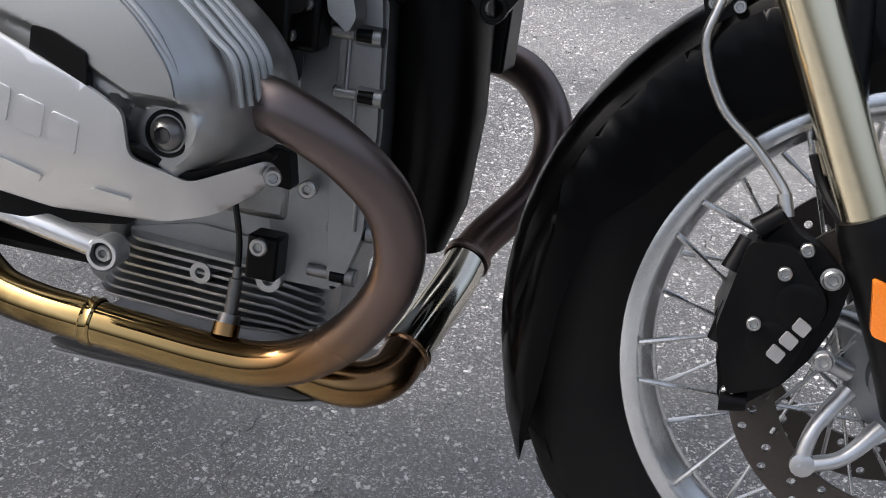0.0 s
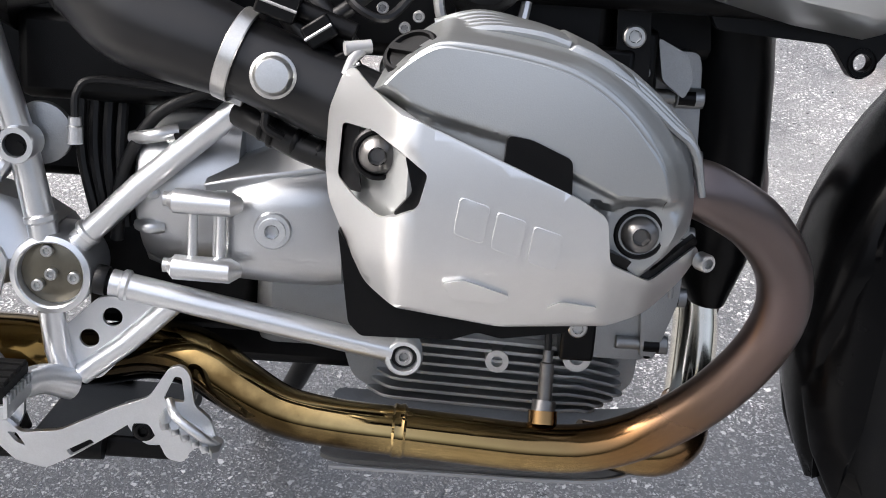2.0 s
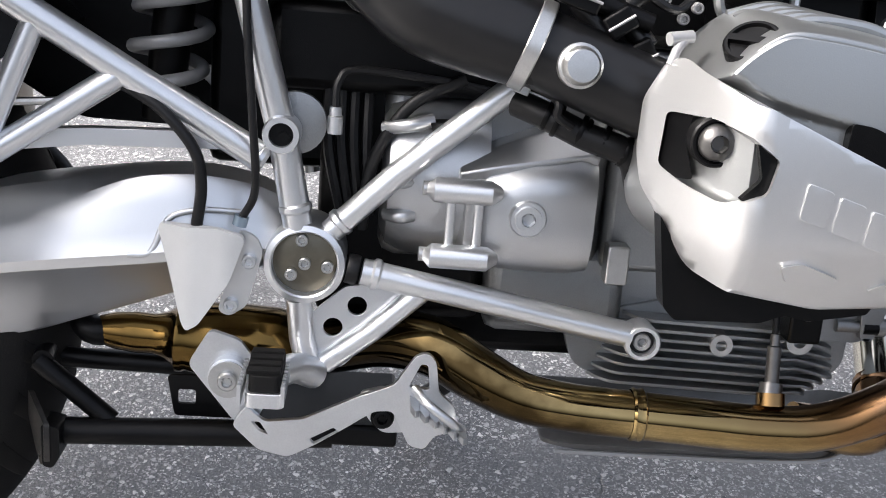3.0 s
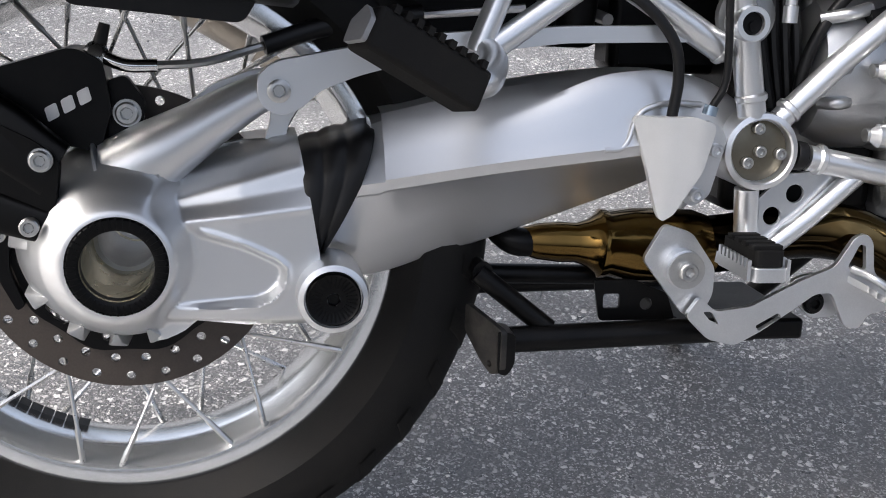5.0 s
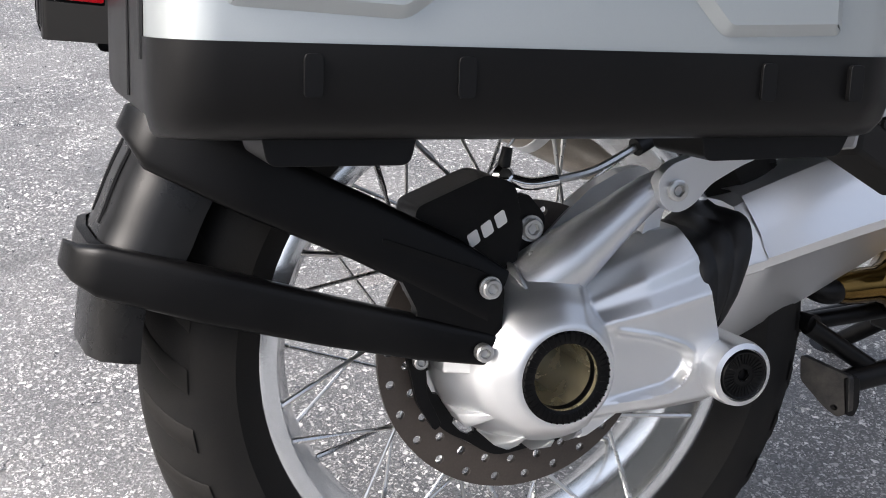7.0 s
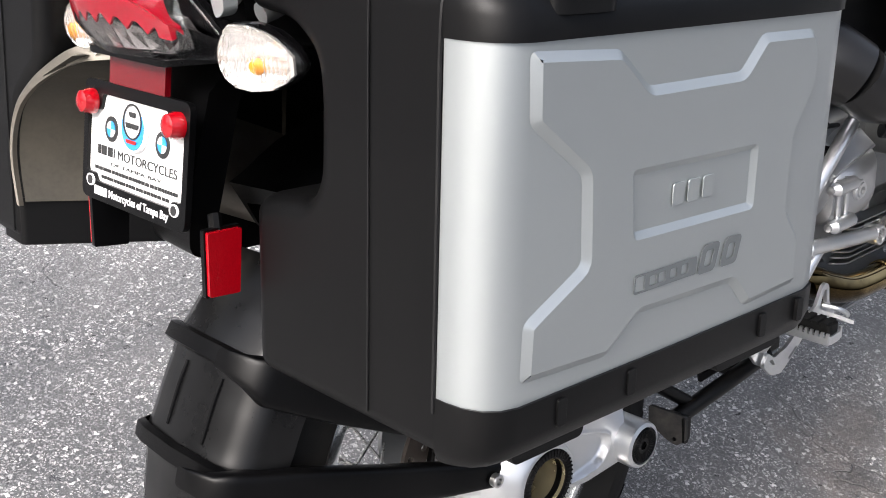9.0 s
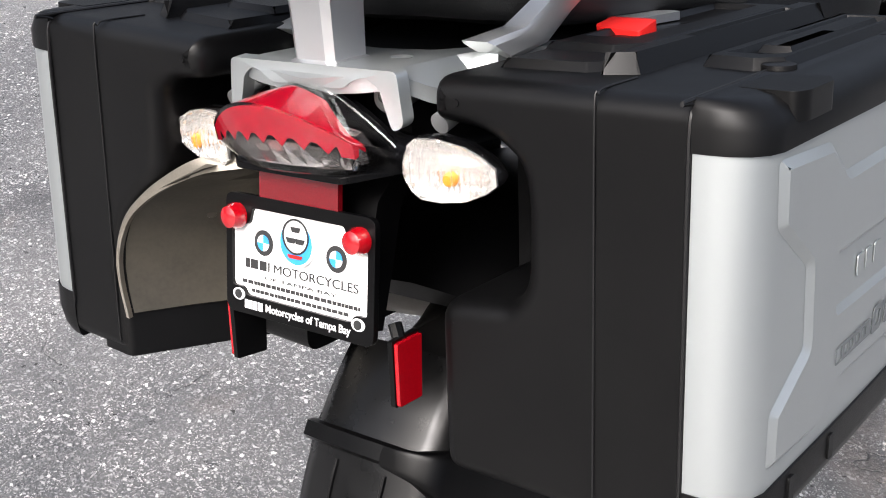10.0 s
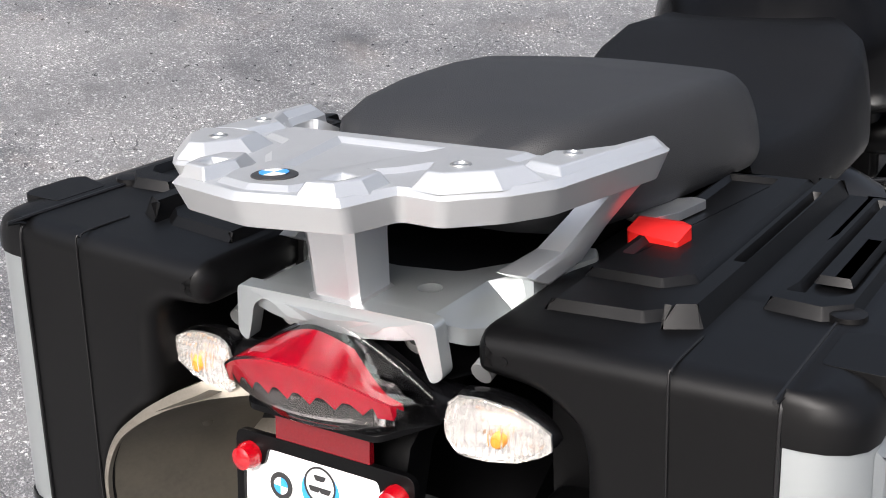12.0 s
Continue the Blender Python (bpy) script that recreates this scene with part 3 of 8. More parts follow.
def wheel(name, c, R, half, rim_r, rim_half, spokes, hub_r, label):
    """A wire-spoked wheel about an axle along y."""
    w = part(name, lathe(bmesh.new(), [(rim_r + 0.004, -0.02), (rim_r + 0.006, 0), (rim_r + 0.004, 0.02)], c, (0, 1, 0), 64), RIM, BIKE, label)
    bm = lathe(bmesh.new(), tyre_profile(R, half, rim_r), c, (0, 1, 0), 96)
    part("tyre", bm, RUBBER, w, "black rubber tyre with dusty slanted tread")
    blocks = 36
    for side in (-1, 1):
        bm = bmesh.new()
        tread_block(bm, Vector((0, 0, 0)), R, half, 0.0, side, 0)
        me = finish("tread_block", bm, RUBBER)
        for k in range(blocks):
            ob = part("tread_block", me, None, w)
            ob.matrix_local = Matrix.Translation(c) @ Matrix.Rotation(-2 * math.pi * (k + 0.5 * (side > 0)) / blocks, 4, "Y")
    h = rim_half
    prof = [(rim_r, -h), (rim_r + 0.003, -h + 0.001), (rim_r + 0.003, -h - 0.004), (rim_r - 0.001, -h - 0.006), (rim_r - 0.012, -h - 0.004), (rim_r - 0.017, -h + 0.004),
            (rim_r - 0.019, -h + 0.012), (rim_r - 0.024, -h + 0.020), (rim_r - 0.026, -h + 0.030), (rim_r - 0.028, 0)]
    prof += [(r, -y) for r, y in prof[:-1][::-1]]
    prof += [(rim_r, h - 0.003), (rim_r - 0.010, 0), (rim_r, -h)]
    part("rim", lathe(bmesh.new(), prof, c, (0, 1, 0), 96), RIM, w, "dusty aluminium rim")
    hub = lathe(bmesh.new(), [(0.0245, 0.06), (0.0245, -0.06), (hub_r * 0.6, -0.06), (hub_r * 0.62, -0.045), (hub_r, -0.043), (hub_r, -0.036), (hub_r * 0.55, -0.03), (hub_r * 0.5, 0),
                              (hub_r * 0.55, 0.03), (hub_r, 0.036), (hub_r, 0.043), (hub_r * 0.62, 0.045), (hub_r * 0.6, 0.06), (0.0245, 0.06)], c, (0, 1, 0), 40)
    part("hub", hub, CAST, w, "cast silver hub")
    # spokes: one mesh, each turned about the axle; they start at the rim's edge
    for side in (-1, 1):
        for lean in (-1, 1):
            a0 = Vector((rim_r - 0.013, side * (h - 0.001), 0))
            sp = lean * 1.15
            a1 = Vector((hub_r * 0.95 * math.cos(sp), side * 0.039 + lean * 0.003, hub_r * 0.95 * math.sin(sp)))
            bm = tube(bmesh.new(), [a0, a0.lerp(a1, 0.16), a0.lerp(a1, 0.17), a1], [0.0028, 0.0028, 0.0019, 0.0019], 8, curved=False)
            me = finish("spoke", bm, SPOKE)
            for k in range(spokes):
                ob = part("spoke", me, None, w)
                ang = 2 * math.pi * (k + 0.25 * (lean > 0) + 0.5 * (side > 0)) / spokes + 0.1
                ob.matrix_local = Matrix.Translation(c) @ Matrix.Rotation(-ang, 4, "Y")
    return w


def brake_disc(parent, c, y, r_in, r_out, thick, rows, count, label):
    """A drilled disc: its holes go through."""
    holes = []
    for k in range(count):
        for j, r in enumerate(rows):
            a = 2 * math.pi * (k + j / len(rows)) / count
            holes.append(circle2(c.x + r * math.cos(a), c.z + r * math.sin(a), 0.0042, 10))
    holes.append(circle2(c.x, c.z, r_in, 56))
    bm = sideplate(bmesh.new(), circle2(c.x, c.z, r_out, 72), y, thick, holes)
    return part("brake_disc", bm, DISC, parent, label)


rear_wheel = wheel("rear_wheel", REAR, 0.326, 0.076, 0.229, 0.047, 10, 0.075, "rear wheel with wire spokes")
brake_disc(rear_wheel, REAR, -0.062, 0.098, 0.1325, 0.005, (0.107, 0.123), 26, "brown-grey drilled rear brake disc")
# stick-on balance weights inside the rim, and the carrier between disc and hub
for k in range(7):
    rings = []
    for i in range(4):
        a = radians(234.3 + 3.25 * k + 2.95 * i / 3)
        rings.append([REAR + Vector((r * math.cos(a), y, r * math.sin(a))) for r, y in ((0.1975, -0.004), (0.1975, 0.012), (0.2030, 0.014), (0.2030, -0.006))])
    part("balance_weight", ring_faces_bm(rings), HOSE, rear_wheel, "dark grey stick-on weight")
holes = [circle2(REAR.x, REAR.z, 0.060, 40)]
for k in range(10):
    a = 2 * math.pi * (k + 0.3) / 10
    holes.append([(REAR.x + r * math.cos(a + b), REAR.z + r * math.sin(a + b)) for r, b in ((0.083, -0.11), (0.0815, 0.0), (0.083, 0.11), (0.0865, 0.15), (0.0905, 0.12), (0.092, 0.0), (0.0905, -0.12), (0.0865, -0.15))])
rim_line = [(REAR.x + (0.0985 + 0.0020 * math.cos(10 * a)) * math.cos(a), REAR.z + (0.0985 + 0.0020 * math.cos(10 * a)) * math.sin(a)) for a in (2 * math.pi * k / 90 for k in range(90))]
part("disc_carrier", sideplate(bmesh.new(), rim_line, -0.067, 0.006, holes), BMETAL, rear_wheel, "black pierced carrier of the rear brake disc")
front_wheel = wheel("front_wheel", FRONT, 0.3485, 0.060, 0.244, 0.037, 10, 0.055, "front wheel with wire spokes")
for y in (-0.075, 0.070):
    brake_disc(front_wheel, FRONT, y, 0.112, 0.152, 0.005, (0.120, 0.132, 0.144), 22, "brown-grey drilled front brake disc")
bm = bmesh.new()
for k in range(5):
    a = 2 * math.pi * k / 5 + 0.25
    d, e = Vector((math.cos(a), 0, math.sin(a))), Vector((-math.sin(a), 0, math.cos(a)))
    for s in (-1, 1):
        tube(bm, [FRONT + d * 0.045 + e * 0.022 * s + Vector((0, -0.055, 0)), FRONT + d * 0.085 + e * 0.018 * s + Vector((0, -0.072, 0)), FRONT + d * 0.116 + Vector((0, -0.078, 0))], [0.009, 0.007, 0.008], 10)
    lathe(bm, [(0, 0), (0.011, 0), (0.011, 0.007), (0.006, 0.009), (0, 0.009)], FRONT + d * 0.113 + Vector((0, -0.076, 0)), (0, -1, 0), 14)
part("disc_carrier", bm, ALU, front_wheel, "silver spider of the front brake disc")

# ---- engine ----
engine = part("engine_block", box(box(bmesh.new(), (0.80, -0.040, 0.29), (1.03, 0.10, 0.50)), (0.80, -0.075, 0.40), (1.00, 0.10, 0.60)), CAST, BIKE, "cast aluminium engine block", bevel=0.008)


def head_ring(y, k, dx=0.0, dz=0.0, n=56):
    """The valve cover's outline at a depth, shrunk by k about its middle; its front draws back towards the outer face."""
    pts = [(0.795, 0.480), (0.788, 0.550), (0.812, 0.607), (0.846, 0.640), (0.875, 0.644), (0.940, 0.634), (0.990, 0.611), (1.028, 0.575),
           (1.039, 0.538), (1.033, 0.510), (1.004, 0.483), (0.955, 0.460), (0.880, 0.450)]
    cx, cz = 0.915, 0.545
    back = 0.011 * ramp01((abs(y) - 0.22) / 0.09)
    fore = 0.034 * ramp01((abs(y) - 0.21) / 0.08)
    return [Vector((cx + dx + (p[0] - cx) * k - back * ramp01((p[0] - 0.95) / 0.07) + fore * ramp01((0.86 - p[0]) / 0.06) * ramp01((0.60 - p[1]) / 0.04), y, cz + dz + (p[1] - cz) * k)) for p in resampled([Vector(p) for p in pts], n)]


def cylinder_side(s):
    """Cylinder, head and valve cover; s is -1 on the right, 1 on the left."""
    bm = bmesh.new()
    ring_faces(bm, [head_ring(s * 0.075, 0.62, 0, -0.02), head_ring(s * 0.16, 0.64, 0, -0.02), head_ring(s * 0.165, 0.80, 0, -0.01), head_ring(s * 0.20, 0.84)])
    part("cylinder", bm, CAST, engine, "finned cast cylinder")
    rows = [(0.185, 0.975, 0), (0.19, 0.995, 0), (0.24, 1.0, 0), (0.282, 0.990, -0.002), (0.303, 0.970, -0.005), (0.318, 0.938, -0.009), (0.3255, 0.912, -0.0115), (0.3290, 0.898, -0.0125), (0.3302, 0.886, -0.013)]
    rows = [tuple(a + (b - a) * j / 3 for a, b in zip(p, q)) for p, q in zip(rows, rows[1:]) for j in range(3)] + rows[-1:]
    pocket = [(0.952, 0.545), (0.966, 0.541), (0.974, 0.5445), (0.996, 0.547), (1.016, 0.5435), (1.060, 0.536), (1.060, 0.44), (0.93, 0.44), (0.945, 0.515)]

    def held_back(u, v, y):
        """The cover draws back behind the guard and round the front screw."""
        k = ramp01(inside_by(u, v, pocket) / 0.007)
        if k > 0:
            r = math.hypot(u - 0.988, v - 0.520)
            floor = 0.304 + 0.009 * ramp01((0.036 - r) / 0.012) + 0.005 * ramp01((u - 0.995) / 0.02) * ramp01((v - 0.505) / 0.01)
            y = y * (1 - k) + min(y, floor) * k
        if u < 0.835:
            y = min(y, 0.346 - (2.6 * (0.835 - u) ** 1.15 + 0.014) * ramp01((0.615 - v) / 0.02))
        if v < 0.53 and u < 0.96:
            y = min(y, 0.335 - 1.2 * max(0.0, 0.500 - v) ** 1.25 - 0.05 * max(0.0, u - 0.83))
        return y
    bm = bmesh.new()
    ring_faces(bm, [[Vector((q.x, s * held_back(q.x, q.z, d), q.z)) for q in head_ring(d, k, dx, n=240)] for d, k, dx in rows], cap=False)
    cover = part("valve_cover", bm, COVER, engine, "grey-silver painted valve cover with cast ribs")

    def face_place(u, v, d):
        """The outer face: an upper field standing proud of a lower one, with pockets for the screws."""
        line = float(np.interp(u, (0.79, 0.812, 0.845, 0.895, 0.940, 0.968, 1.02), (0.612, 0.603, 0.588, 0.577, 0.5555, 0.543, 0.545)))
        step = ramp01((v - line) / 0.0055)
        y = 0.3302 + 0.006 * (1 - min(1, ((u - 0.915) / 0.115) ** 2)) * (1 - min(1, ((v - 0.555) / 0.085) ** 2)) - 0.0065 * (1 - step)
        y = held_back(u, v, y)
        r = math.hypot(u - 0.814, v - 0.562)
        y -= 0.010 * ramp01((0.038 - r) / 0.012)
        return Vector((u, s * (y - d), v))
    lip = [(q.x, q.z) for q in head_ring(0.3302, 0.886, -0.013, n=160)]
    part("cover_face", sheet(bmesh.new(), lip, (), face_place, 0.004, 0.0022), COVER, cover, smooth=38)
    bead = [q for q in head_ring(0.3262, 0.902, -0.0122, n=90) if q.z > 0.553 and not (q.x < 0.850 and q.z < 0.622)]
    k0 = max(range(len(bead)), key=lambda i: (bead[i] - bead[i - 1]).length)
    bead = bead[k0:] + bead[:k0]
    n = len(bead)
    part("shoulder_bead", tube(bmesh.new(), [Vector((q.x, s * q.y, q.z)) for q in bead], [0.0034 * min(1.0, 0.15 + i / 6, 0.15 + (n - 1 - i) / 6) for i in range(n)], 10, 2), COVER, cover)
    rings = []
    for x, z, h in ((0.930, 0.6355, 0.0), (0.938, 0.6340, 0.0065), (0.962, 0.6230, 0.0080), (0.978, 0.6140, 0.0060), (0.992, 0.6035, 0.0)):
        rings.append([Vector((x, s * 0.19, z - 0.012)), Vector((x, s * 0.19, z + h)), Vector((x, s * 0.272, z + h)), Vector((x, s * 0.284, z + h - 0.003)), Vector((x - 0.004, s * (0.290 + 0.4 * h), z - 0.012))])
    part("cast_step", ring_faces_bm(rings), COVER, cover, smooth=30, bevel=0.002)
    for i in range(5):
        d = 0.20 + 0.020 * i
        pts = [(0.845, 0.637 - 0.002 * i), (0.876, 0.6455 - 0.001 * i), (0.912, 0.6405), (0.934, 0.6350)]
        bm = tube(bmesh.new(), [(x, s * d, z + 0.001) for x, z in pts], 0.0042, 8)
        part("rib", bm, COVER, cover)
    for i in range(5):
        d = 0.240 + 0.0125 * i
        e = 0.0006 * i + 0.0012 * max(0, i - 2)
        pts = [(0.968 - e, 0.6245 - e), (0.985 - e, 0.6145 - e), (1.010 - e, 0.594 - e), (1.0275 - e, 0.574), (1.0365 - e, 0.543)]
        bm = tube(bmesh.new(), [(x, s * d, z) for x, z in pts], [0.0024, 0.003, 0.0034, 0.0034, 0.0024], 8)
        part("rib", bm, COVER, cover)
    return cover


cover_r = cylinder_side(-1)
cover_l = cylinder_side(1)
for ob in (cover_l, *cover_l.children):
    ob.location.x = 0.0 if ob is not cover_l else 0.06
# screws of the cover, each in a round pocket
for p in ((0.988, -0.3125, 0.520), (0.814, -0.317, 0.562)):
    # ring darker than the cover round each screw
    bm = lathe(bmesh.new(), [(0, -0.012), (0.0172, -0.012), (0.0172, 0.001), (0.0160, 0.0022), (0.0142, 0.0022), (0.0136, -0.001), (0, -0.001)], p, (0, -1, 0), 28)
    part("screw_collar", bm, BMETAL, cover_r, "dark collar round the screw")
    bm = lathe(bmesh.new(), [(0.0125, 0), (0.0125, 0.003), (0.0105, 0.007), (0.006, 0.0095)], p, (0, -1, 0), 24)
    lathe(bm, [(0.006, 0.0095), (0.005, 0.004), (0, 0.004)], p, (0, -1, 0), 6)
    part("screw", bm, DARK_STEEL, cover_r, "domed dark steel screw")
bm = sideplate(bmesh.new(), rounded2([(0.8945, 0.5835), (0.910, 0.5815), (0.9365, 0.5705), (0.9395, 0.530), (0.893, 0.548)], 0.004), -0.3385, 0.02)
part("plug_cap", bm, BLACK, cover_r, "black plastic spark plug cap", bevel=0.0015)
bm = lathe(bmesh.new(), [(0, -0.008), (0.019, -0.008), (0.019, 0.003), (0.0175, 0.0045), (0.0155, 0.0045), (0.0145, 0.002), (0, 0.002)], (0.8315, -0.309, 0.6262), (-0.42, -0.52, 0.74), 28)
box(bm, (-0.015, -0.0028, 0.001), (0.015, 0.0028, 0.0055), look((0.8315, -0.309, 0.6262), (0.8315 - 0.42, -0.309 - 0.52, 0.6262 + 0.74)) @ Matrix.Rotation(math.pi, 4, "X"))
part("oil_filler_cap", bm, BLACK, cover_r, "black plastic oil filler cap")

# cylinder guard: a bent plate with a window
def guard_place(u, v, d):
    y = -0.354 + d + 0.13 * (u - 0.83) + 1.1 * (v - 0.535) ** 2 + 0.35 * (u - 0.88) ** 2
    y += 0.9 * max(0.0, 0.500 - v) ** 1.25 * 1.2
    y += 2.6 * max(0.0, 0.832 - u) ** 1.15
    y += 0.5 * max(0.0, u - 0.965) + 0.6 * max(0.0, u - 1.0)
    return Vector((u, y, v))


guard_out = rounded2([(0.7859, 0.6073), (0.7943, 0.6138), (0.8051, 0.6048), (0.845, 0.587), (0.941, 0.547), (0.963, 0.534), (0.968, 0.503), (1.001, 0.484),
                      (1.041, 0.500), (1.046, 0.491), (1.034, 0.472), (1.010, 0.455), (0.980, 0.4485), (0.900, 0.449), (0.8288, 0.4646), (0.8087, 0.4728), (0.7794, 0.5205), (0.7755, 0.5438), (0.7764, 0.5805)], 0.006)
guard_win = rounded2([(0.7878, 0.5761), (0.8122, 0.5778), (0.847, 0.558), (0.842, 0.536), (0.8173, 0.5243), (0.799, 0.5304), (0.786, 0.5388)], 0.004)
guard = part("cylinder_guard", sheet(bmesh.new(), guard_out, [guard_win], guard_place, 0.004, 0.007), GUARD, engine, "pale brushed aluminium cylinder guard")
for out in ([(0.860, 0.487), (0.874, 0.490), (0.905, 0.478), (0.900, 0.471), (0.868, 0.474)], [(0.930, 0.468), (0.940, 0.474), (0.966, 0.469), (0.960, 0.464)]):
    part("stamped_rib", sheet(bmesh.new(), rounded2(out, 0.003), (), lambda u, v, d: guard_place(u, v, d - 0.003), 0.004), GUARD, guard, bevel=0.0016)
for k in range(3):
    u = 0.868 + 0.024 * k
    v = 0.545 - 0.0085 * k
    out = [(u, v), (u + 0.019, v - 0.006), (u + 0.016, v - 0.030), (u - 0.003, v - 0.024)]
    part("emblem_bar", sheet(bmesh.new(), rounded2(out, 0.003), (), lambda a, b, d: guard_place(a, b, d - 0.0013), 0.003, 0.006), GUARD, guard, bevel=0.0006)
bm = sheet(bmesh.new(), rounded2([(0.7831, 0.5829), (0.8016, 0.5841), (0.7989, 0.5581), (0.8044, 0.534), (0.7907, 0.5314), (0.7813, 0.5375)], 0.003), (), lambda u, v, d: guard_place(u, v, d + 0.0045), 0.006)
part("window_lining", bm, BLACK, guard, "black plastic window lining")
bm = sheet(bmesh.new(), rounded2([(0.798, 0.586), (0.815, 0.589), (0.852, 0.562), (0.848, 0.528), (0.820, 0.515), (0.800, 0.521)], 0.004), (), lambda u, v, d: guard_place(u, v, d + 0.017 + 0.05 * (0.85 - u)), 0.006, 0.008)
part("window_floor", bm, COVER, guard, "grey casting seen through the guard's window")
bm = sheet(bmesh.new(), rounded2([(0.851, 0.562), (0.846, 0.532), (0.826, 0.529), (0.838, 0.545), (0.832, 0.568)], 0.003), (), lambda u, v, d: guard_place(u, v, d + 0.0045), 0.006)
part("window_lining", bm, BLACK, guard)
bm = sheet(bmesh.new(), rounded2([(0.789, 0.506), (0.803, 0.484), (0.828, 0.466), (0.90, 0.451), (0.955, 0.449), (0.95, 0.440), (0.905, 0.434), (0.888, 0.438), (0.87, 0.432), (0.808, 0.431), (0.799, 0.440)], 0.003), (), lambda u, v, d: Vector((u, -0.297 + d + 0.10 * max(0, u - 0.86), v)), 0.02)
part("guard_bracket", bm, BLACK, guard, "black plastic guard bracket", bevel=0.002)
bm = sheet(bmesh.new(), rounded2([(0.955, 0.514), (0.9705, 0.509), (1.002, 0.4915), (1.040, 0.5065), (1.044, 0.500), (1.003, 0.478), (0.955, 0.497)], 0.003), (), lambda u, v, d: guard_place(u, v, d + 0.0045), 0.010)
part("guard_edge_lining", bm, BLACK, guard, "black plastic lining along the guard's edge")
bolt("guard_bolt", (1.046, -0.254, 0.489), 0.0068, guard, axis=(0.5, -1, 0), length=0.008)
bm = tube(bmesh.new(), [(0.788, -0.276, 0.606), (0.792, -0.274, 0.617), (0.798, -0.268, 0.623)], 0.0035, 10)
tube(bm, [(0.786, -0.272, 0.623), (0.803, -0.266, 0.625)], 0.0048, 12, curved=False)
part("guard_clip", bm, SPRING, guard, "zinc-plated clamp")

# lower crankcase with ribs
bm = sideplate(bmesh.new(), rounded2([(0.775, 0.345), (0.79, 0.30), (0.83, 0.283), (1.01, 0.283), (1.05, 0.31), (1.052, 0.365), (0.90, 0.375)], 0.012), -0.045, 0.09)
sump = part("sump", bm, CAST, engine, "ribbed cast aluminium sump", bevel=0.004)
for k in range(8):
    z = 0.2905 + 0.0088 * k
    x1 = 1.05 - 0.010 * max(0, 3 - k) - 0.002 * k
    x0 = 0.800 + 0.004 * k
    out = rounded2([(x0, -0.045), (x0 + 0.02, -0.070), (x1 - 0.06, -0.078), (x1 - 0.012, -0.066), (x1, -0.045)], 0.01)
    tilt = 0.012
    bm = sheet(bmesh.new(), out, (), lambda u, v, d, z=z: Vector((u, v, z + tilt * (0.93 - u) - 0.35 * max(0, u - 1.0) + d)), 0.0030)
    part("cooling_rib", bm, CAST, sump, bevel=0.0008)
for p, r in (((0.920, -0.072, 0.337), 0.0105), ((0.990, -0.078, 0.347), 0.0125)):
    bm = lathe(bmesh.new(), [(r, -0.02), (r, 0.006), (r * 0.5, 0.006), (r * 0.45, -0.003), (0, -0.003)], p, (0, -1, 0), 24)
    part("drain_plug", bm, STEEL, sump, "round steel plug")
# front casing with screw bosses
bm = sideplate(bmesh.new(), rounded2([(1.0, 0.60), (1.026, 0.625), (1.07, 0.62), (1.078, 0.50), (1.075, 0.40), (1.055, 0.345), (0.99, 0.345), (0.975, 0.45)], 0.012), -0.072, 0.10)
front_case = part("front_casing", bm, CAST, engine, "grey cast front casing", bevel=0.004)
bm = sideplate(bmesh.new(), rounded2([(1.030, 0.622), (1.066, 0.622), (1.070, 0.590), (1.076, 0.500), (1.074, 0.405), (1.058, 0.350), (1.046, 0.350), (1.040, 0.42), (1.035, 0.52)], 0.008), -0.082, 0.02)
part("casing_flange", bm, CAST, front_case, bevel=0.003)
for x, y, z in ((1.060, -0.084, 0.584), (1.066, -0.080, 0.531), (1.070, -0.072, 0.462), (1.071, -0.068, 0.405), (1.058, -0.074, 0.362)):
    bm = tube(bmesh.new(), [(x - 0.034, y, z), (x - 0.012, y, z), (x - 0.0118, y, z), (x + 0.012, y, z)], [0.0060, 0.0060, 0.0090, 0.0085], 18, curved=False)
    part("screw_boss", bm, CAST, front_case, bevel=0.001)
    # black ring and bar stand for the shade inside the hollow boss
    bm = lathe(bmesh.new(), [(0.0075, 0.0), (0.0085, 0.0)], (x + 0.0122, y, z), (1, 0, 0), 18)
    tube(bm, [(x - 0.010, y - 0.0035, z), (x + 0.004, y - 0.0035, z)], 0.0066, 16, curved=False)
    part("screw_pocket", bm, BMETAL, front_case, "black ring and bar standing for the shade in a screw pocket")
for z in (0.56, 0.50, 0.435):
    part("seam_line", tube(bmesh.new(), [(1.0345 + 0.18 * (0.60 - z), -0.0835, z + 0.026), (1.0345 + 0.18 * (0.61 - z), -0.0835, z - 0.026)], 0.0022, 8, curved=False), CAST, front_case)
# black blocks added to darken the gap between valve cover and casing
bm = box(bmesh.new(), (0.955, -0.135, 0.535), (1.004, -0.085, 0.625))
part("coil_cover", box(bm, (0.985, -0.118, 0.565), (1.024, -0.080, 0.640)), BLACK, engine, "black plastic blocks filling the dark gap beside the casing", bevel=0.005)
for p in ((1.012, -0.119, 0.606), (1.000, -0.1215, 0.578)):
    bolt("bolt", p, 0.0062, front_case, length=0.006)
part("guard_stay", sideplate(bmesh.new(), rounded2([(0.988, 0.480), (1.012, 0.480), (1.018, 0.446), (0.998, 0.448)], 0.004), -0.125, 0.02), BLACK, engine, "black plastic stay", bevel=0.002)
for p in ((1.005, -0.09, 0.600), (0.985, -0.10, 0.382), (1.02, -0.085, 0.44)):
    bolt("bolt", p, 0.0085, front_case)
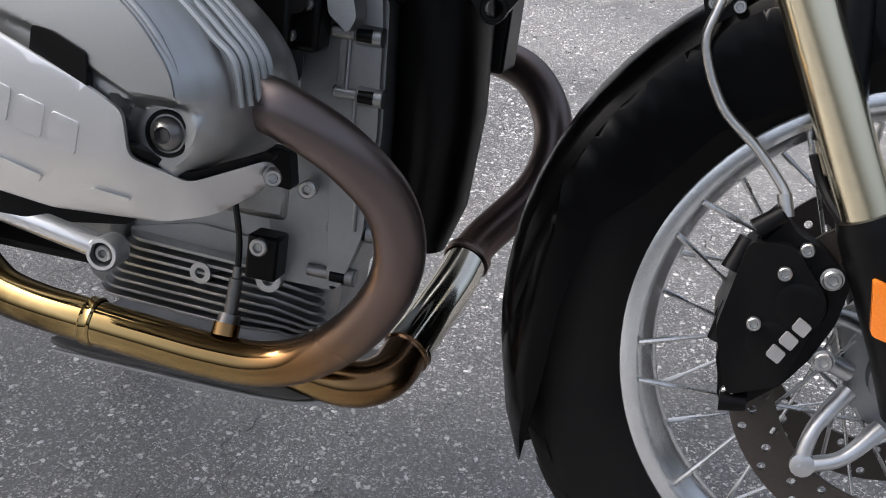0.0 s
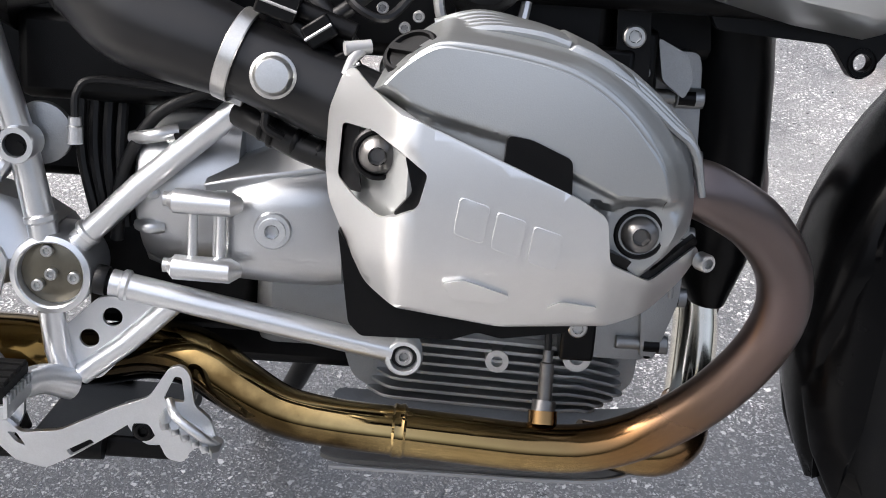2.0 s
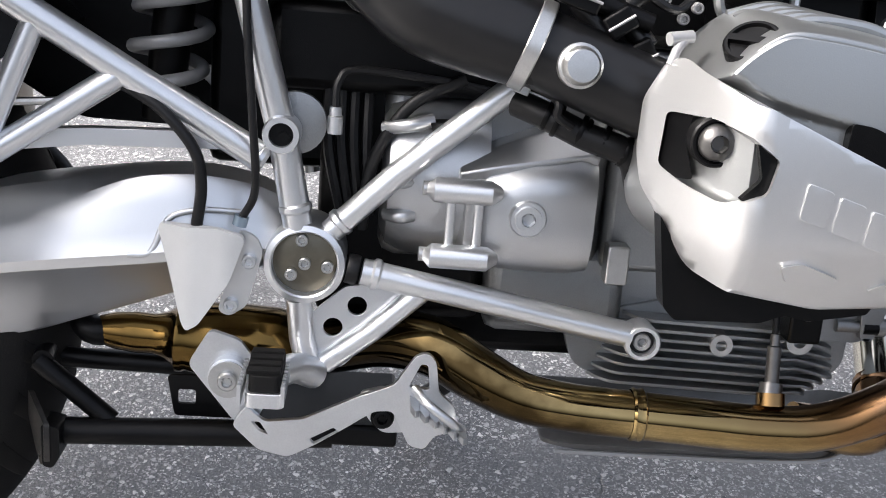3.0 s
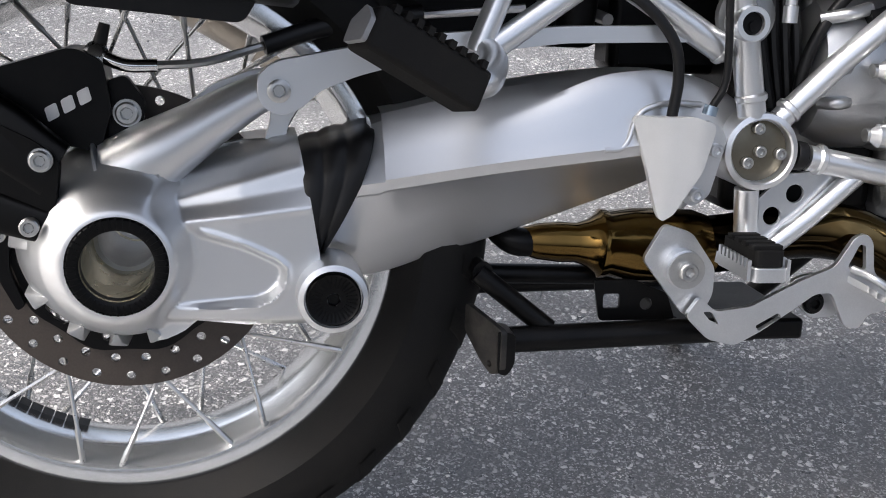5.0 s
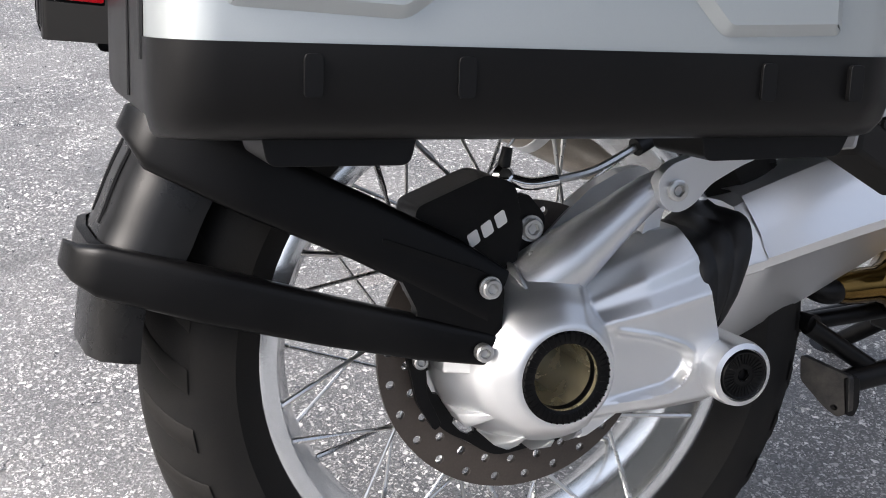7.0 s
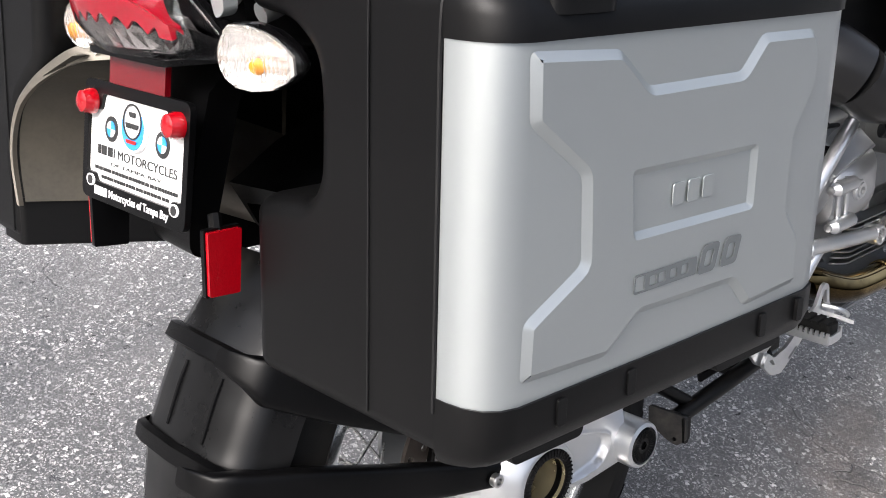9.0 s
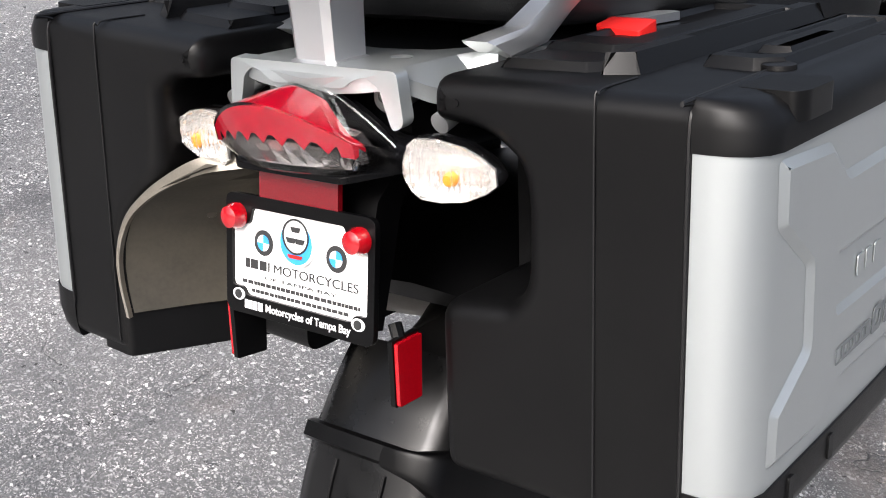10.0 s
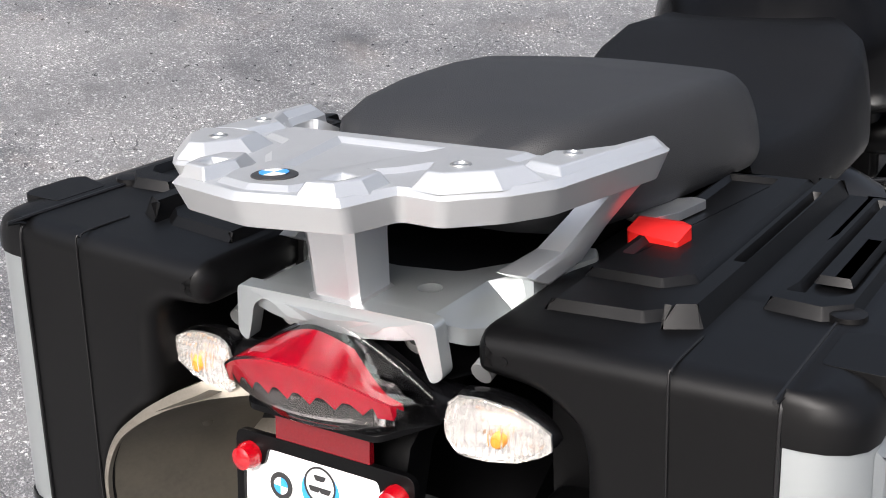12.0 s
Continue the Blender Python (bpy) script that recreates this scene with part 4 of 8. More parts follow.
bm = box(bmesh.new(), (0.972, -0.10, 0.350), (1.002, -0.07, 0.392))
part("sensor_block", bm, BLACK, front_case, bevel=0.003)
# black frame cover in front of the engine
bm = bmesh.new()
rings = []
for z, x0, x1, h in ((0.385, 1.10, 1.135, 0.03), (0.43, 1.075, 1.150, 0.05), (0.52, 1.068, 1.155, 0.06), (0.60, 1.062, 1.150, 0.065), (0.72, 1.05, 1.135, 0.07)):
    rings.append([Vector((x0 + (x1 - x0) * (0.5 - 0.5 * math.cos(a)), h * math.sin(a), z)) for a in (2 * math.pi * k / 24 for k in range(24))])
ring_faces(bm, rings)
part("front_cover", bm, BLACK, engine, "black plastic cover before the engine")
bm = bmesh.new()
box(bm, (1.12, 0.03, 0.555), (1.16, 0.10, 0.66))
part("oil_cooler", bm, BMETAL, engine, bevel=0.004)
# black boxes added to fill the darkness over the engine, about where the airbox sits
bm = box(bmesh.new(), (0.62, -0.09, 0.60), (0.90, 0.09, 0.78))
airbox = part("airbox", bm, BLACK, engine, "black plastic box filling the dark space of the airbox", bevel=0.012)
part("airbox_front", box(bmesh.new(), (0.86, -0.13, 0.60), (0.985, 0.13, 0.74)), BLACK, airbox, bevel=0.012)
part("airbox_duct", box(bmesh.new(), (0.97, -0.055, 0.61), (1.10, 0.13, 0.74)), BLACK, airbox, bevel=0.012)

# ---- exhaust ----
exhaust = part("exhaust", tube(bmesh.new(), [(0.998, -0.243, 0.543), (1.030, -0.246, 0.541), (1.052, -0.2455, 0.535), (1.090, -0.228, 0.512), (1.122, -0.200, 0.474), (1.133, -0.178, 0.430), (1.122, -0.155, 0.382), (1.090, -0.135, 0.332),
                                             (1.045, -0.117, 0.292), (1.0, -0.113, 0.275), (0.95, -0.116, 0.274), (0.90, -0.119, 0.278), (0.837, -0.121, 0.283), (0.78, -0.119, 0.286), (0.735, -0.112, 0.291),
                                             (0.695, -0.098, 0.305), (0.655, -0.080, 0.322), (0.61, -0.062, 0.322), (0.56, -0.052, 0.309), (0.51, -0.048, 0.303)], [0.0215] * 14 + [0.0225, 0.025, 0.027, 0.0275, 0.0275, 0.0275], 28, 8), PIPE, BIKE, "header pipe tinted gold and brown by heat, shade painted into its rear")
left_pipe = [(1.070, 0.240, 0.552), (1.110, 0.236, 0.550), (1.158, 0.224, 0.536), (1.190, 0.210, 0.502), (1.200, 0.198, 0.460), (1.188, 0.180, 0.415), (1.150, 0.142, 0.366), (1.138, 0.120, 0.346)]
part("left_header", tube(bmesh.new(), left_pipe, 0.0215, 24, 8), PIPE, exhaust, "far header pipe, brown with heat")
part("cross_pipe", tube(bmesh.new(), [(1.139, 0.122, 0.347), (1.133, 0.08, 0.322), (1.113, -0.004, 0.276)], [0.0222, 0.0235, 0.0235], 24, 4), POLISHED, exhaust, "polished steel balance pipe")
part("cross_pipe_elbow", tube(bmesh.new(), [(1.113, 0.0, 0.274), (1.103, -0.035, 0.257), (1.070, -0.062, 0.252), (1.0, -0.07, 0.262)], [0.0235, 0.0235, 0.023, 0.02], 24, 6), PIPE, exhaust)
for p, d in (((0.837, -0.121, 0.2835), (1, 0, -0.03)), ((1.1385, 0.118, 0.3445), (0.15, 0.85, 0.5)), ((1.113, 0.0, 0.274), (0.3, 0.85, 0.45))):
    r = 0.0222 if d[0] == 1 else 0.0238
    part("weld_collar", lathe(bmesh.new(), [(r, -0.006), (r + 0.0018, -0.004), (r + 0.0008, 0), (r + 0.0018, 0.004), (r, 0.006)], p, d, 32), PIPE, exhaust)
bm = lathe(bmesh.new(), [(0.029, 0), (0.0352, 0.020), (0.0358, 0.052), (0.0345, 0.080), (0.0310, 0.102), (0.0325, 0.105), (0.0325, 0.110), (0.0280, 0.113), (0.0220, 0.121), (0.0185, 0.132), (0.0190, 0.148), (0.0170, 0.168), (0.0130, 0.182), (0.0, 0.187)], (0.535, -0.047, 0.302), (-1, 0.02, 0.035), 44)
part("silencer_link", tube(bmesh.new(), [(0.372, -0.043, 0.3075), (0.34, -0.040, 0.311), (0.315, 0.03, 0.345), (0.285, 0.11, 0.405), (0.245, 0.140, 0.439)], 0.0135, 18, 6), BMETAL, exhaust, "dark link pipe to the silencer")
part("catalyst", bm, CAN, exhaust, "gold-tinted catalyst can")
# silencer on the far side, rising to the rear
a, b = Vector((0.2145, 0.142, 0.456)), Vector((-0.235, 0.142, 0.703))
n = (b - a).length
bm = lathe(bmesh.new(), [(0.020, -0.045), (0.026, -0.020), (0.046, -0.004), (0.0535, 0.0), (0.0560, 0.003), (0.0560, 0.026), (0.0545, 0.029), (0.0545, n - 0.03), (0.0560, n - 0.027), (0.0560, n - 0.004), (0.045, n), (0.0, n + 0.006)], a, b - a, 48)
silencer = part("silencer", bm, SILENCER, exhaust, "dull brownish steel silencer")
for k, r in ((0.012, 0.0572), (0.10, 0.0558)):
    part("silencer_band", lathe(bmesh.new(), [(r - 0.002, -0.007), (r, -0.006), (r, 0.006), (r - 0.002, 0.007)], a + (b - a).normalized() * k, b - a, 40), ALU, silencer)
bm = tube(bmesh.new(), [(0.962, -0.108, 0.293), (0.962, -0.104, 0.304)], 0.013, 20, curved=False)
part("sensor_boss", bm, PIPE, exhaust)
bm = tube(bmesh.new(), [(0.962, -0.104, 0.302), (0.963, -0.100, 0.312), (0.963, -0.1, 0.313), (0.963, -0.094, 0.345), (0.963, -0.094, 0.346), (0.963, -0.092, 0.356)], [0.0105, 0.0105, 0.0065, 0.0065, 0.0045, 0.0045], 14, curved=False)
part("lambda_sensor", bm, DARK_STEEL, exhaust, "tarnished steel exhaust sensor")
part("sensor_cable", tube(bmesh.new(), [(0.963, -0.092, 0.352), (0.961, -0.09, 0.38), (0.955, -0.09, 0.41), (0.94, -0.08, 0.45)], 0.0032, 8), HOSE, exhaust)
bm = sheet(bmesh.new(), rounded2([(0.765, -0.085), (1.02, -0.085), (1.075, -0.06), (1.10, 0.0), (1.075, 0.06), (1.02, 0.085), (0.765, 0.085)], 0.02), [rounded2([(1.045, -0.045), (1.07, -0.035), (1.075, -0.015), (1.05, -0.02)], 0.006)],
           lambda u, v, d: Vector((u, v, 0.222 + d + 3.0 * max(0, u - 1.02) ** 1.7 + 0.9 * max(0, 0.80 - u) * 0.2 + 0.6 * max(0, abs(v) - 0.06) ** 1.2)), 0.004, 0.012)
skid = part("skid_plate", bm, SKID, BIKE, "scuffed grey skid plate")
part("skid_edge", tube(bmesh.new(), [(0.775, -0.086, 0.2285), (0.88, -0.087, 0.2285), (1.00, -0.086, 0.2290), (1.05, -0.075, 0.2330), (1.085, -0.045, 0.2480)], 0.0022, 8), SPRING, skid, "worn grey edge")

# ---- gearbox ----
def xring(x, pts, n=40):
    return [Vector((x, p[0], p[1])) for p in resampled([Vector(q) for q in pts], n)]


bm = bmesh.new()
box(bm, (0.60, -0.070, 0.40), (0.80, 0.09, 0.56))
box(bm, (0.70, -0.06, 0.33), (0.83, 0.07, 0.42))
gearbox = part("gearbox", bm, CAST, BIKE, "cast aluminium gearbox housing", bevel=0.015)
# dark blocks added to close the bright gaps behind frame and gearbox
bm = box(box(bmesh.new(), (0.545, -0.045, 0.335), (0.70, 0.06, 0.56)), (0.60, -0.03, 0.300), (0.82, 0.05, 0.36))
part("gearbox_rear", bm, BMETAL, gearbox, "dark filler blocks behind the gearbox", bevel=0.012)
bm = box(bmesh.new(), (0.44, 0.005, 0.46), (0.56, 0.06, 0.62))
part("gearbox_rear", bm, BLACK, gearbox, bevel=0.01)
# smooth starter cover
rings = []
for x, y0, z0, z1 in ((0.665, -0.085, 0.415, 0.470), (0.672, -0.112, 0.408, 0.488), (0.69, -0.122, 0.405, 0.504), (0.725, -0.126, 0.404, 0.516), (0.765, -0.126, 0.404, 0.524), (0.780, -0.122, 0.406, 0.520), (0.784, -0.10, 0.412, 0.51)):
    zc, h = (z0 + z1) / 2, (z1 - z0) / 2
    rings.append(xring(x, [(-0.02, zc + h), (y0 * 0.75, zc + h * 0.97), (y0, zc + h * 0.55), (y0 - 0.003, zc), (y0, zc - h * 0.6), (y0 * 0.8, zc - h), (-0.02, zc - h)]))
part("starter_cover", ring_faces_bm(rings), GEARBOX, gearbox, "smooth grey starter cover")
rings = [[Vector((x, y, z)) for y, z in ((-0.06, zt), (-0.100, zt), (-0.122, zm), (-0.10, zm - 0.03), (-0.06, zm - 0.03))] for x, zt, zm in ((0.664, 0.496, 0.490), (0.70, 0.513, 0.498), (0.747, 0.532, 0.507), (0.772, 0.534, 0.512), (0.780, 0.524, 0.510))]
part("starter_wedge", ring_faces_bm(rings), GEARBOX, gearbox, smooth=20, bevel=0.002)
# bell housing behind it
rings = []
for x, r in ((0.600, 0.050), (0.606, 0.066), (0.62, 0.073), (0.65, 0.076), (0.69, 0.074)):
    rings.append([Vector((x, -0.045 + r * 0.9 * math.cos(a), 0.475 + r * math.sin(a))) for a in (2 * math.pi * k / 36 for k in range(36))])
part("bell_housing", ring_faces_bm(rings), GEARBOX, gearbox, "cast bell housing")
# clamp bars on the cover
for z in (0.478, 0.422):
    bm = tube(bmesh.new(), [(0.640, -0.130, z), (0.644, -0.134, z), (0.690, -0.136, z), (0.697, -0.132, z)], [0.006, 0.0105, 0.0105, 0.006], 16, curved=False)
    part("clamp_bar", bm, ALU, gearbox)
    bm = lathe(bmesh.new(), [(0, 0.0), (0.006, 0.0), (0.006, 0.006), (0, 0.007)], (0.640, -0.130, z), (-1, 0, 0), 14)
    part("clamp_screw", bm, STEEL, gearbox)
for x in (0.658, 0.681):
    part("clamp_rod", tube(bmesh.new(), [(x, -0.131, 0.488), (x, -0.131, 0.415)], 0.0042, 10, curved=False), ALU, gearbox)
bm = lathe(bmesh.new(), [(0.016, -0.01), (0.016, 0.003), (0.0145, 0.006), (0.0115, 0.006), (0.011, 0.009), (0.006, 0.009)], (0.723, -0.126, 0.457), (0, -1, 0), 28)
lathe(bm, [(0.006, 0.009), (0.0055, 0.001), (0, 0.001)], (0.723, -0.126, 0.457), (0, -1, 0), 6)
part("oil_plug", bm, ALU, gearbox, "aluminium hexagon socket plug")
bm = bmesh.new()
box(bm, (0.80, -0.10, 0.395), (0.82, -0.08, 0.43))
part("cable_bracket", bm, STEEL, gearbox, bevel=0.002)

# ---- frame ----
frame_ob = part("frame", tube(bmesh.new(), [(0.588, -0.118, 0.400), (0.70, -0.118, 0.3795), (0.826, -0.105, 0.352)], 0.0115, 20, curved=False), FRAME, BIKE, "silver-painted tubular steel frame")
FT = [
    ([(0.560, -0.115, 0.432), (0.611, -0.118, 0.484), (0.70, -0.122, 0.563)], 0.0105),
    ([(0.533, -0.118, 0.435), (0.517, -0.120, 0.512), (0.500, -0.125, 0.575), (0.478, -0.13, 0.66), (0.46, -0.13, 0.74)], 0.0125),
    ([(0.500, -0.118, 0.492), (0.388, -0.125, 0.5575), (0.322, -0.135, 0.598), (0.22, -0.14, 0.66), (0.10, -0.14, 0.73)], 0.0125),
    ([(0.392, -0.125, 0.556), (0.29, -0.140, 0.486)], 0.0105),
    ([(0.326, -0.135, 0.596), (0.282, -0.142, 0.486)], 0.0100),
    ([(0.536, -0.115, 0.372), (0.540, -0.112, 0.335), (0.545, -0.110, 0.315)], 0.011),
    ([(0.560, -0.110, 0.312), (0.60, -0.112, 0.345), (0.640, -0.115, 0.384)], 0.0095),
]
for pts, r in FT:
    part("frame_tube", tube(bmesh.new(), pts, r, 18, curved=False), FRAME, frame_ob)
for pts, r in FT:
    part("far_frame_tube", tube(bmesh.new(), mirrored(pts), r, 14, curved=False), FRAME, frame_ob)
# weld beads where the tubes meet
for p, d, r in (((0.500, -0.118, 0.492), (1, 0, -0.58), 0.0135), ((0.568, -0.115, 0.441), (1, 0, 1), 0.0125), ((0.600, -0.118, 0.398), (1, 0, -0.18), 0.0135), ((0.530, -0.119, 0.452), (-0.2, 0, 1), 0.0140)):
    part("weld", lathe(bmesh.new(), [(r - 0.003, -0.005), (r, -0.002), (r, 0.002), (r - 0.003, 0.005)], p, d, 20), FRAME, frame_ob)
# swing arm bearing ring
bm = lathe(bmesh.new(), [(0.029, 0.0), (0.0335, 0.0), (0.0345, 0.003), (0.0335, 0.007), (0.029, 0.0085), (0.0275, 0.007), (0.0275, -0.004), (0, -0.004)], (0.540, -0.122, 0.406), (0, -1, 0), 44)
lathe(bm, [(0.0345, -0.05), (0.0345, 0.003)], (0.540, -0.122, 0.406), (0, -1, 0), 44)
part("bearing_ring", bm, FRAME, frame_ob, "silver bearing ring")
bm = lathe(bmesh.new(), [(0.027, 0.0005), (0.024, 0.002), (0.010, 0.003), (0.0, 0.003)], (0.540, -0.119, 0.406), (0, -1, 0), 36)
part("bearing_cover", bm, material("olive_cover", (0.16, 0.145, 0.11), 0.3, 0.7, grain=0.1, dirt=(0.1, 0.09, 0.07), dirt_amount=0.5, dirt_scale=40), frame_ob, "olive-tinted metal bearing cover")
for p in ((0.537, -0.125, 0.426), (0.529, -0.125, 0.396), (0.559, -0.125, 0.404), (0.540, -0.125, 0.406)):
    bolt("cover_screw", p, 0.0052, frame_ob, length=0.004)
bm = lathe(bmesh.new(), [(0.0095, -0.004), (0.0100, 0.014), (0.0145, 0.014), (0.0155, 0.011), (0.0155, -0.012)], (0.517, -0.125, 0.515), (0, -1, 0), 28)
# black disc paints in the shade of the open lug; small bolt on it
part("lug_bolt", lathe(lathe(bmesh.new(), [(0, 0.0), (0.0098, 0.0)], (0.517, -0.1338, 0.515), (0, -1, 0), 20), [(0.0045, 0.0), (0.0045, 0.002), (0, 0.002)], (0.519, -0.1338, 0.513), (0, -1, 0), 12), BMETAL, frame_ob)
part("frame_lug", bm, FRAME, frame_ob, "open threaded lug")
bm = lathe(bmesh.new(), [(0.0, -0.004), (0.026, -0.004), (0.026, 0.004), (0.018, 0.006), (0.0, 0.006)], (0.526, -0.100, 0.520), (0, -1, 0), 28)
part("lug_cup", bm, CAST, frame_ob)
bm = lathe(bmesh.new(), [(0.011, -0.015), (0.0155, -0.015), (0.0165, 0.010), (0.0150, 0.012), (0.0118, 0.012), (0.0112, -0.003), (0, -0.003)], (0.837, -0.104, 0.348), (0, -1, 0), 28)
part("frame_eye", bm, FRAME, frame_ob)
bolt("frame_bolt", (0.837, -0.107, 0.348), 0.0078, frame_ob, length=0.006, mat=SPRING)
part("eye_bush", lathe(bmesh.new(), [(0.0078, 0.0), (0.0112, 0.0)], (0.837, -0.1085, 0.348), (0, -1, 0), 24), HOSE, frame_ob, "black rubber bush")
bm = sideplate(bmesh.new(), rounded2([(0.575, 0.383), (0.618, 0.388), (0.640, 0.378), (0.575, 0.308), (0.553, 0.308), (0.542, 0.352)], 0.006), -0.108, 0.004, [circle2(0.586, 0.3655, 0.0085), circle2(0.566, 0.345, 0.0085)])
part("gusset", bm, FRAME, frame_ob, "drilled silver gusset plate", bevel=0.001)

part("heel_plate", sideplate(bmesh.new(), rounded2([(0.405, 0.5425), (0.469, 0.545), (0.456, 0.503), (0.430, 0.530)], 0.003), 0.050, 0.004), GUARD, frame_ob, "pale heel plate on the far side", bevel=0.001)

# ---- rider's footrest and brake pedal ----
holder = part("footrest_plate", sideplate(bmesh.new(), rounded2([(0.444, 0.308), (0.462, 0.340), (0.488, 0.332), (0.512, 0.300), (0.512, 0.275), (0.500, 0.250), (0.484, 0.258)], 0.006), -0.118, 0.006), ALU, BIKE, "bare aluminium footrest plate", bevel=0.001)
pedal_out = rounded2([(0.484, 0.258), (0.496, 0.276), (0.512, 0.262), (0.545, 0.266), (0.592, 0.290), (0.622, 0.302), (0.639, 0.330), (0.650, 0.333), (0.657, 0.325), (0.661, 0.297), (0.675, 0.285), (0.682, 0.262), (0.660, 0.257),
                      (0.652, 0.243), (0.638, 0.246), (0.630, 0.262), (0.622, 0.278), (0.606, 0.277), (0.585, 0.262), (0.557, 0.243), (0.533, 0.230), (0.507, 0.236)], 0.005)
pedal = part("brake_pedal", sideplate(bmesh.new(), pedal_out, -0.128, 0.006, [rounded2([(0.500, 0.262), (0.508, 0.253), (0.516, 0.250), (0.508, 0.262)], 0.002), rounded2([(0.551, 0.248), (0.572, 0.260), (0.576, 0.256), (0.555, 0.243)], 0.002),
                                                                                   rounded2([(0.634, 0.301), (0.644, 0.323), (0.650, 0.322), (0.653, 0.299)], 0.004)]), ALU, BIKE, "silver brake pedal with cut slots", bevel=0.001)
bm = bmesh.new()
for k in range(6):
    x = 0.636 + 0.0085 * k
    sheet(bm, [(x, -0.150), (x + 0.004, -0.158), (x + 0.008, -0.150), (x + 0.008, -0.125), (x, -0.125)], (), lambda u, v, d: Vector((u, v, 0.288 - 0.55 * (u - 0.636) + d)), 0.006)
part("pedal_tread", bm, ALU, pedal, "toothed aluminium pedal tread")
bm = tube(bmesh.new(), [(0.640, -0.128, 0.300), (0.650, -0.150, 0.296), (0.672, -0.152, 0.280), (0.682, -0.135, 0.265)], 0.004, 10)
part("pedal_loop", bm, ALU, pedal)
bolt("pedal_bolt", (0.614, -0.111, 0.264), 0.0085, pedal, length=0.005, mat=BMETAL, washer=0.0105)
bm = sideplate(bmesh.new(), rounded2([(0.592, 0.285), (0.615, 0.292), (0.640, 0.275), (0.640, 0.250), (0.615, 0.248), (0.600, 0.262)], 0.006), -0.108, 0.006)
part("pedal_hinge", bm, ALU, pedal, bevel=0.001)
bolt("footrest_bolt", (0.480, -0.132, 0.301), 0.0085, holder, length=0.007, washer=0.0165)
bm = lathe(bmesh.new(), [(0.0, -0.01), (0.0175, -0.01), (0.0175, 0.004), (0.012, 0.006), (0, 0.006)], (0.480, -0.124, 0.301), (0, -1, 0), 28)
part("pivot_boss", bm, ALU, holder)
footrest = part("rider_footrest", tube(bmesh.new(), [(0.552, -0.115, 0.305), (0.536, -0.135, 0.316), (0.524, -0.155, 0.318)], [0.014, 0.013, 0.012], 16), ALU, BIKE, "serrated aluminium footrest with black rubber")
bm = sheet(bmesh.new(), rounded2([(0.498, -0.150), (0.533, -0.150), (0.533, -0.215), (0.503, -0.215)], 0.006), (), lambda u, v, d: Vector((u, v, 0.312 + d)), 0.012)
part("peg_frame", bm, ALU, footrest, bevel=0.001)
bm = sheet(bmesh.new(), rounded2([(0.501, -0.152), (0.530, -0.152), (0.530, -0.212), (0.505, -0.212)], 0.006), (), lambda u, v, d: Vector((u, v, 0.324 + d)), 0.014)
for k in range(4):
    box(bm, (0.503, -0.208 + 0.014 * k, 0.3375), (0.529, -0.199 + 0.014 * k, 0.3415))
part("peg_rubber", bm, RUBBER, footrest, "black rubber pad", bevel=0.001)
for x in (0.4965, 0.5305):
    comb = [(-0.215, 0.314)] + [(-0.215 + 0.0078 * k + e, z) for k in range(8) for e, z in ((0.0, 0.331), (0.004, 0.331), (0.0045, 0.324), (0.0075, 0.324))] + [(-0.150, 0.314)]
    part("peg_teeth", sheet(bmesh.new(), comb, (), lambda u, v, d: Vector((x + d, u, v)), 0.003), ALU, footrest)

# white hose cover with its lines
def cup_place(u, v, d):
    return Vector((u, -0.149 + d + 1.3 * max(0.0, abs(u - 0.462) - 0.014) ** 1.25, v))


cup = part("line_cover", sheet(bmesh.new(), rounded2([(0.4205, 0.432), (0.4225, 0.4365), (0.4700, 0.4375), (0.4890, 0.4310), (0.4912, 0.4255), (0.4805, 0.3926), (0.4560, 0.3545), (0.4460, 0.3485), (0.4420, 0.355), (0.4320, 0.3935)], 0.004), (), cup_place, 0.007, 0.006), COVER_WHITE, BIKE, "matt white reservoir cover", bevel=0.002)
part("cover_tab", sideplate(bmesh.new(), rounded2([(0.486, 0.434), (0.500, 0.428), (0.506, 0.416), (0.494, 0.368), (0.480, 0.358), (0.470, 0.362)], 0.005), -0.132, 0.005), GUARD, cup, bevel=0.001)
for p in ((0.495, -0.134, 0.408), (0.481, -0.134, 0.369)):
    bolt("cover_screw", p, 0.0062, cup, length=0.005, mat=ALU)
part("line_fitting", tube(bmesh.new(), [(0.486, -0.135, 0.438), (0.488, -0.135, 0.446)], 0.0062, 12, curved=False), PALE_BLUE, cup, "pale blue hose fitting")
part("brake_line", tube(bmesh.new(), [(0.452, -0.138, 0.436), (0.455, -0.138, 0.47), (0.448, -0.138, 0.50), (0.42, -0.134, 0.53), (0.385, -0.125, 0.548)], 0.0048, 10), HOSE, BIKE, "black rubber brake line")
part("brake_line", tube(bmesh.new(), [(0.488, -0.135, 0.444), (0.498, -0.137, 0.47), (0.494, -0.14, 0.53), (0.488, -0.142, 0.60), (0.484, -0.142, 0.68)], 0.0034, 10), HOSE, BIKE, "thin black brake line")
part("overflow_hose", tube(bmesh.new(), [(0.585, -0.09, 0.43), (0.592, -0.095, 0.49), (0.62, -0.10, 0.54), (0.665, -0.10, 0.565)], 0.0055, 10), HOSE, BIKE, "black rubber hose")
for k in range(4):
    part("overflow_hose", tube(bmesh.new(), [(0.552 + 0.011 * k, -0.075 + 0.004 * k, 0.56), (0.553 + 0.011 * k, -0.08, 0.50), (0.567 + 0.008 * k, -0.082, 0.44)], 0.0048, 8), HOSE, BIKE, "black rubber hose")
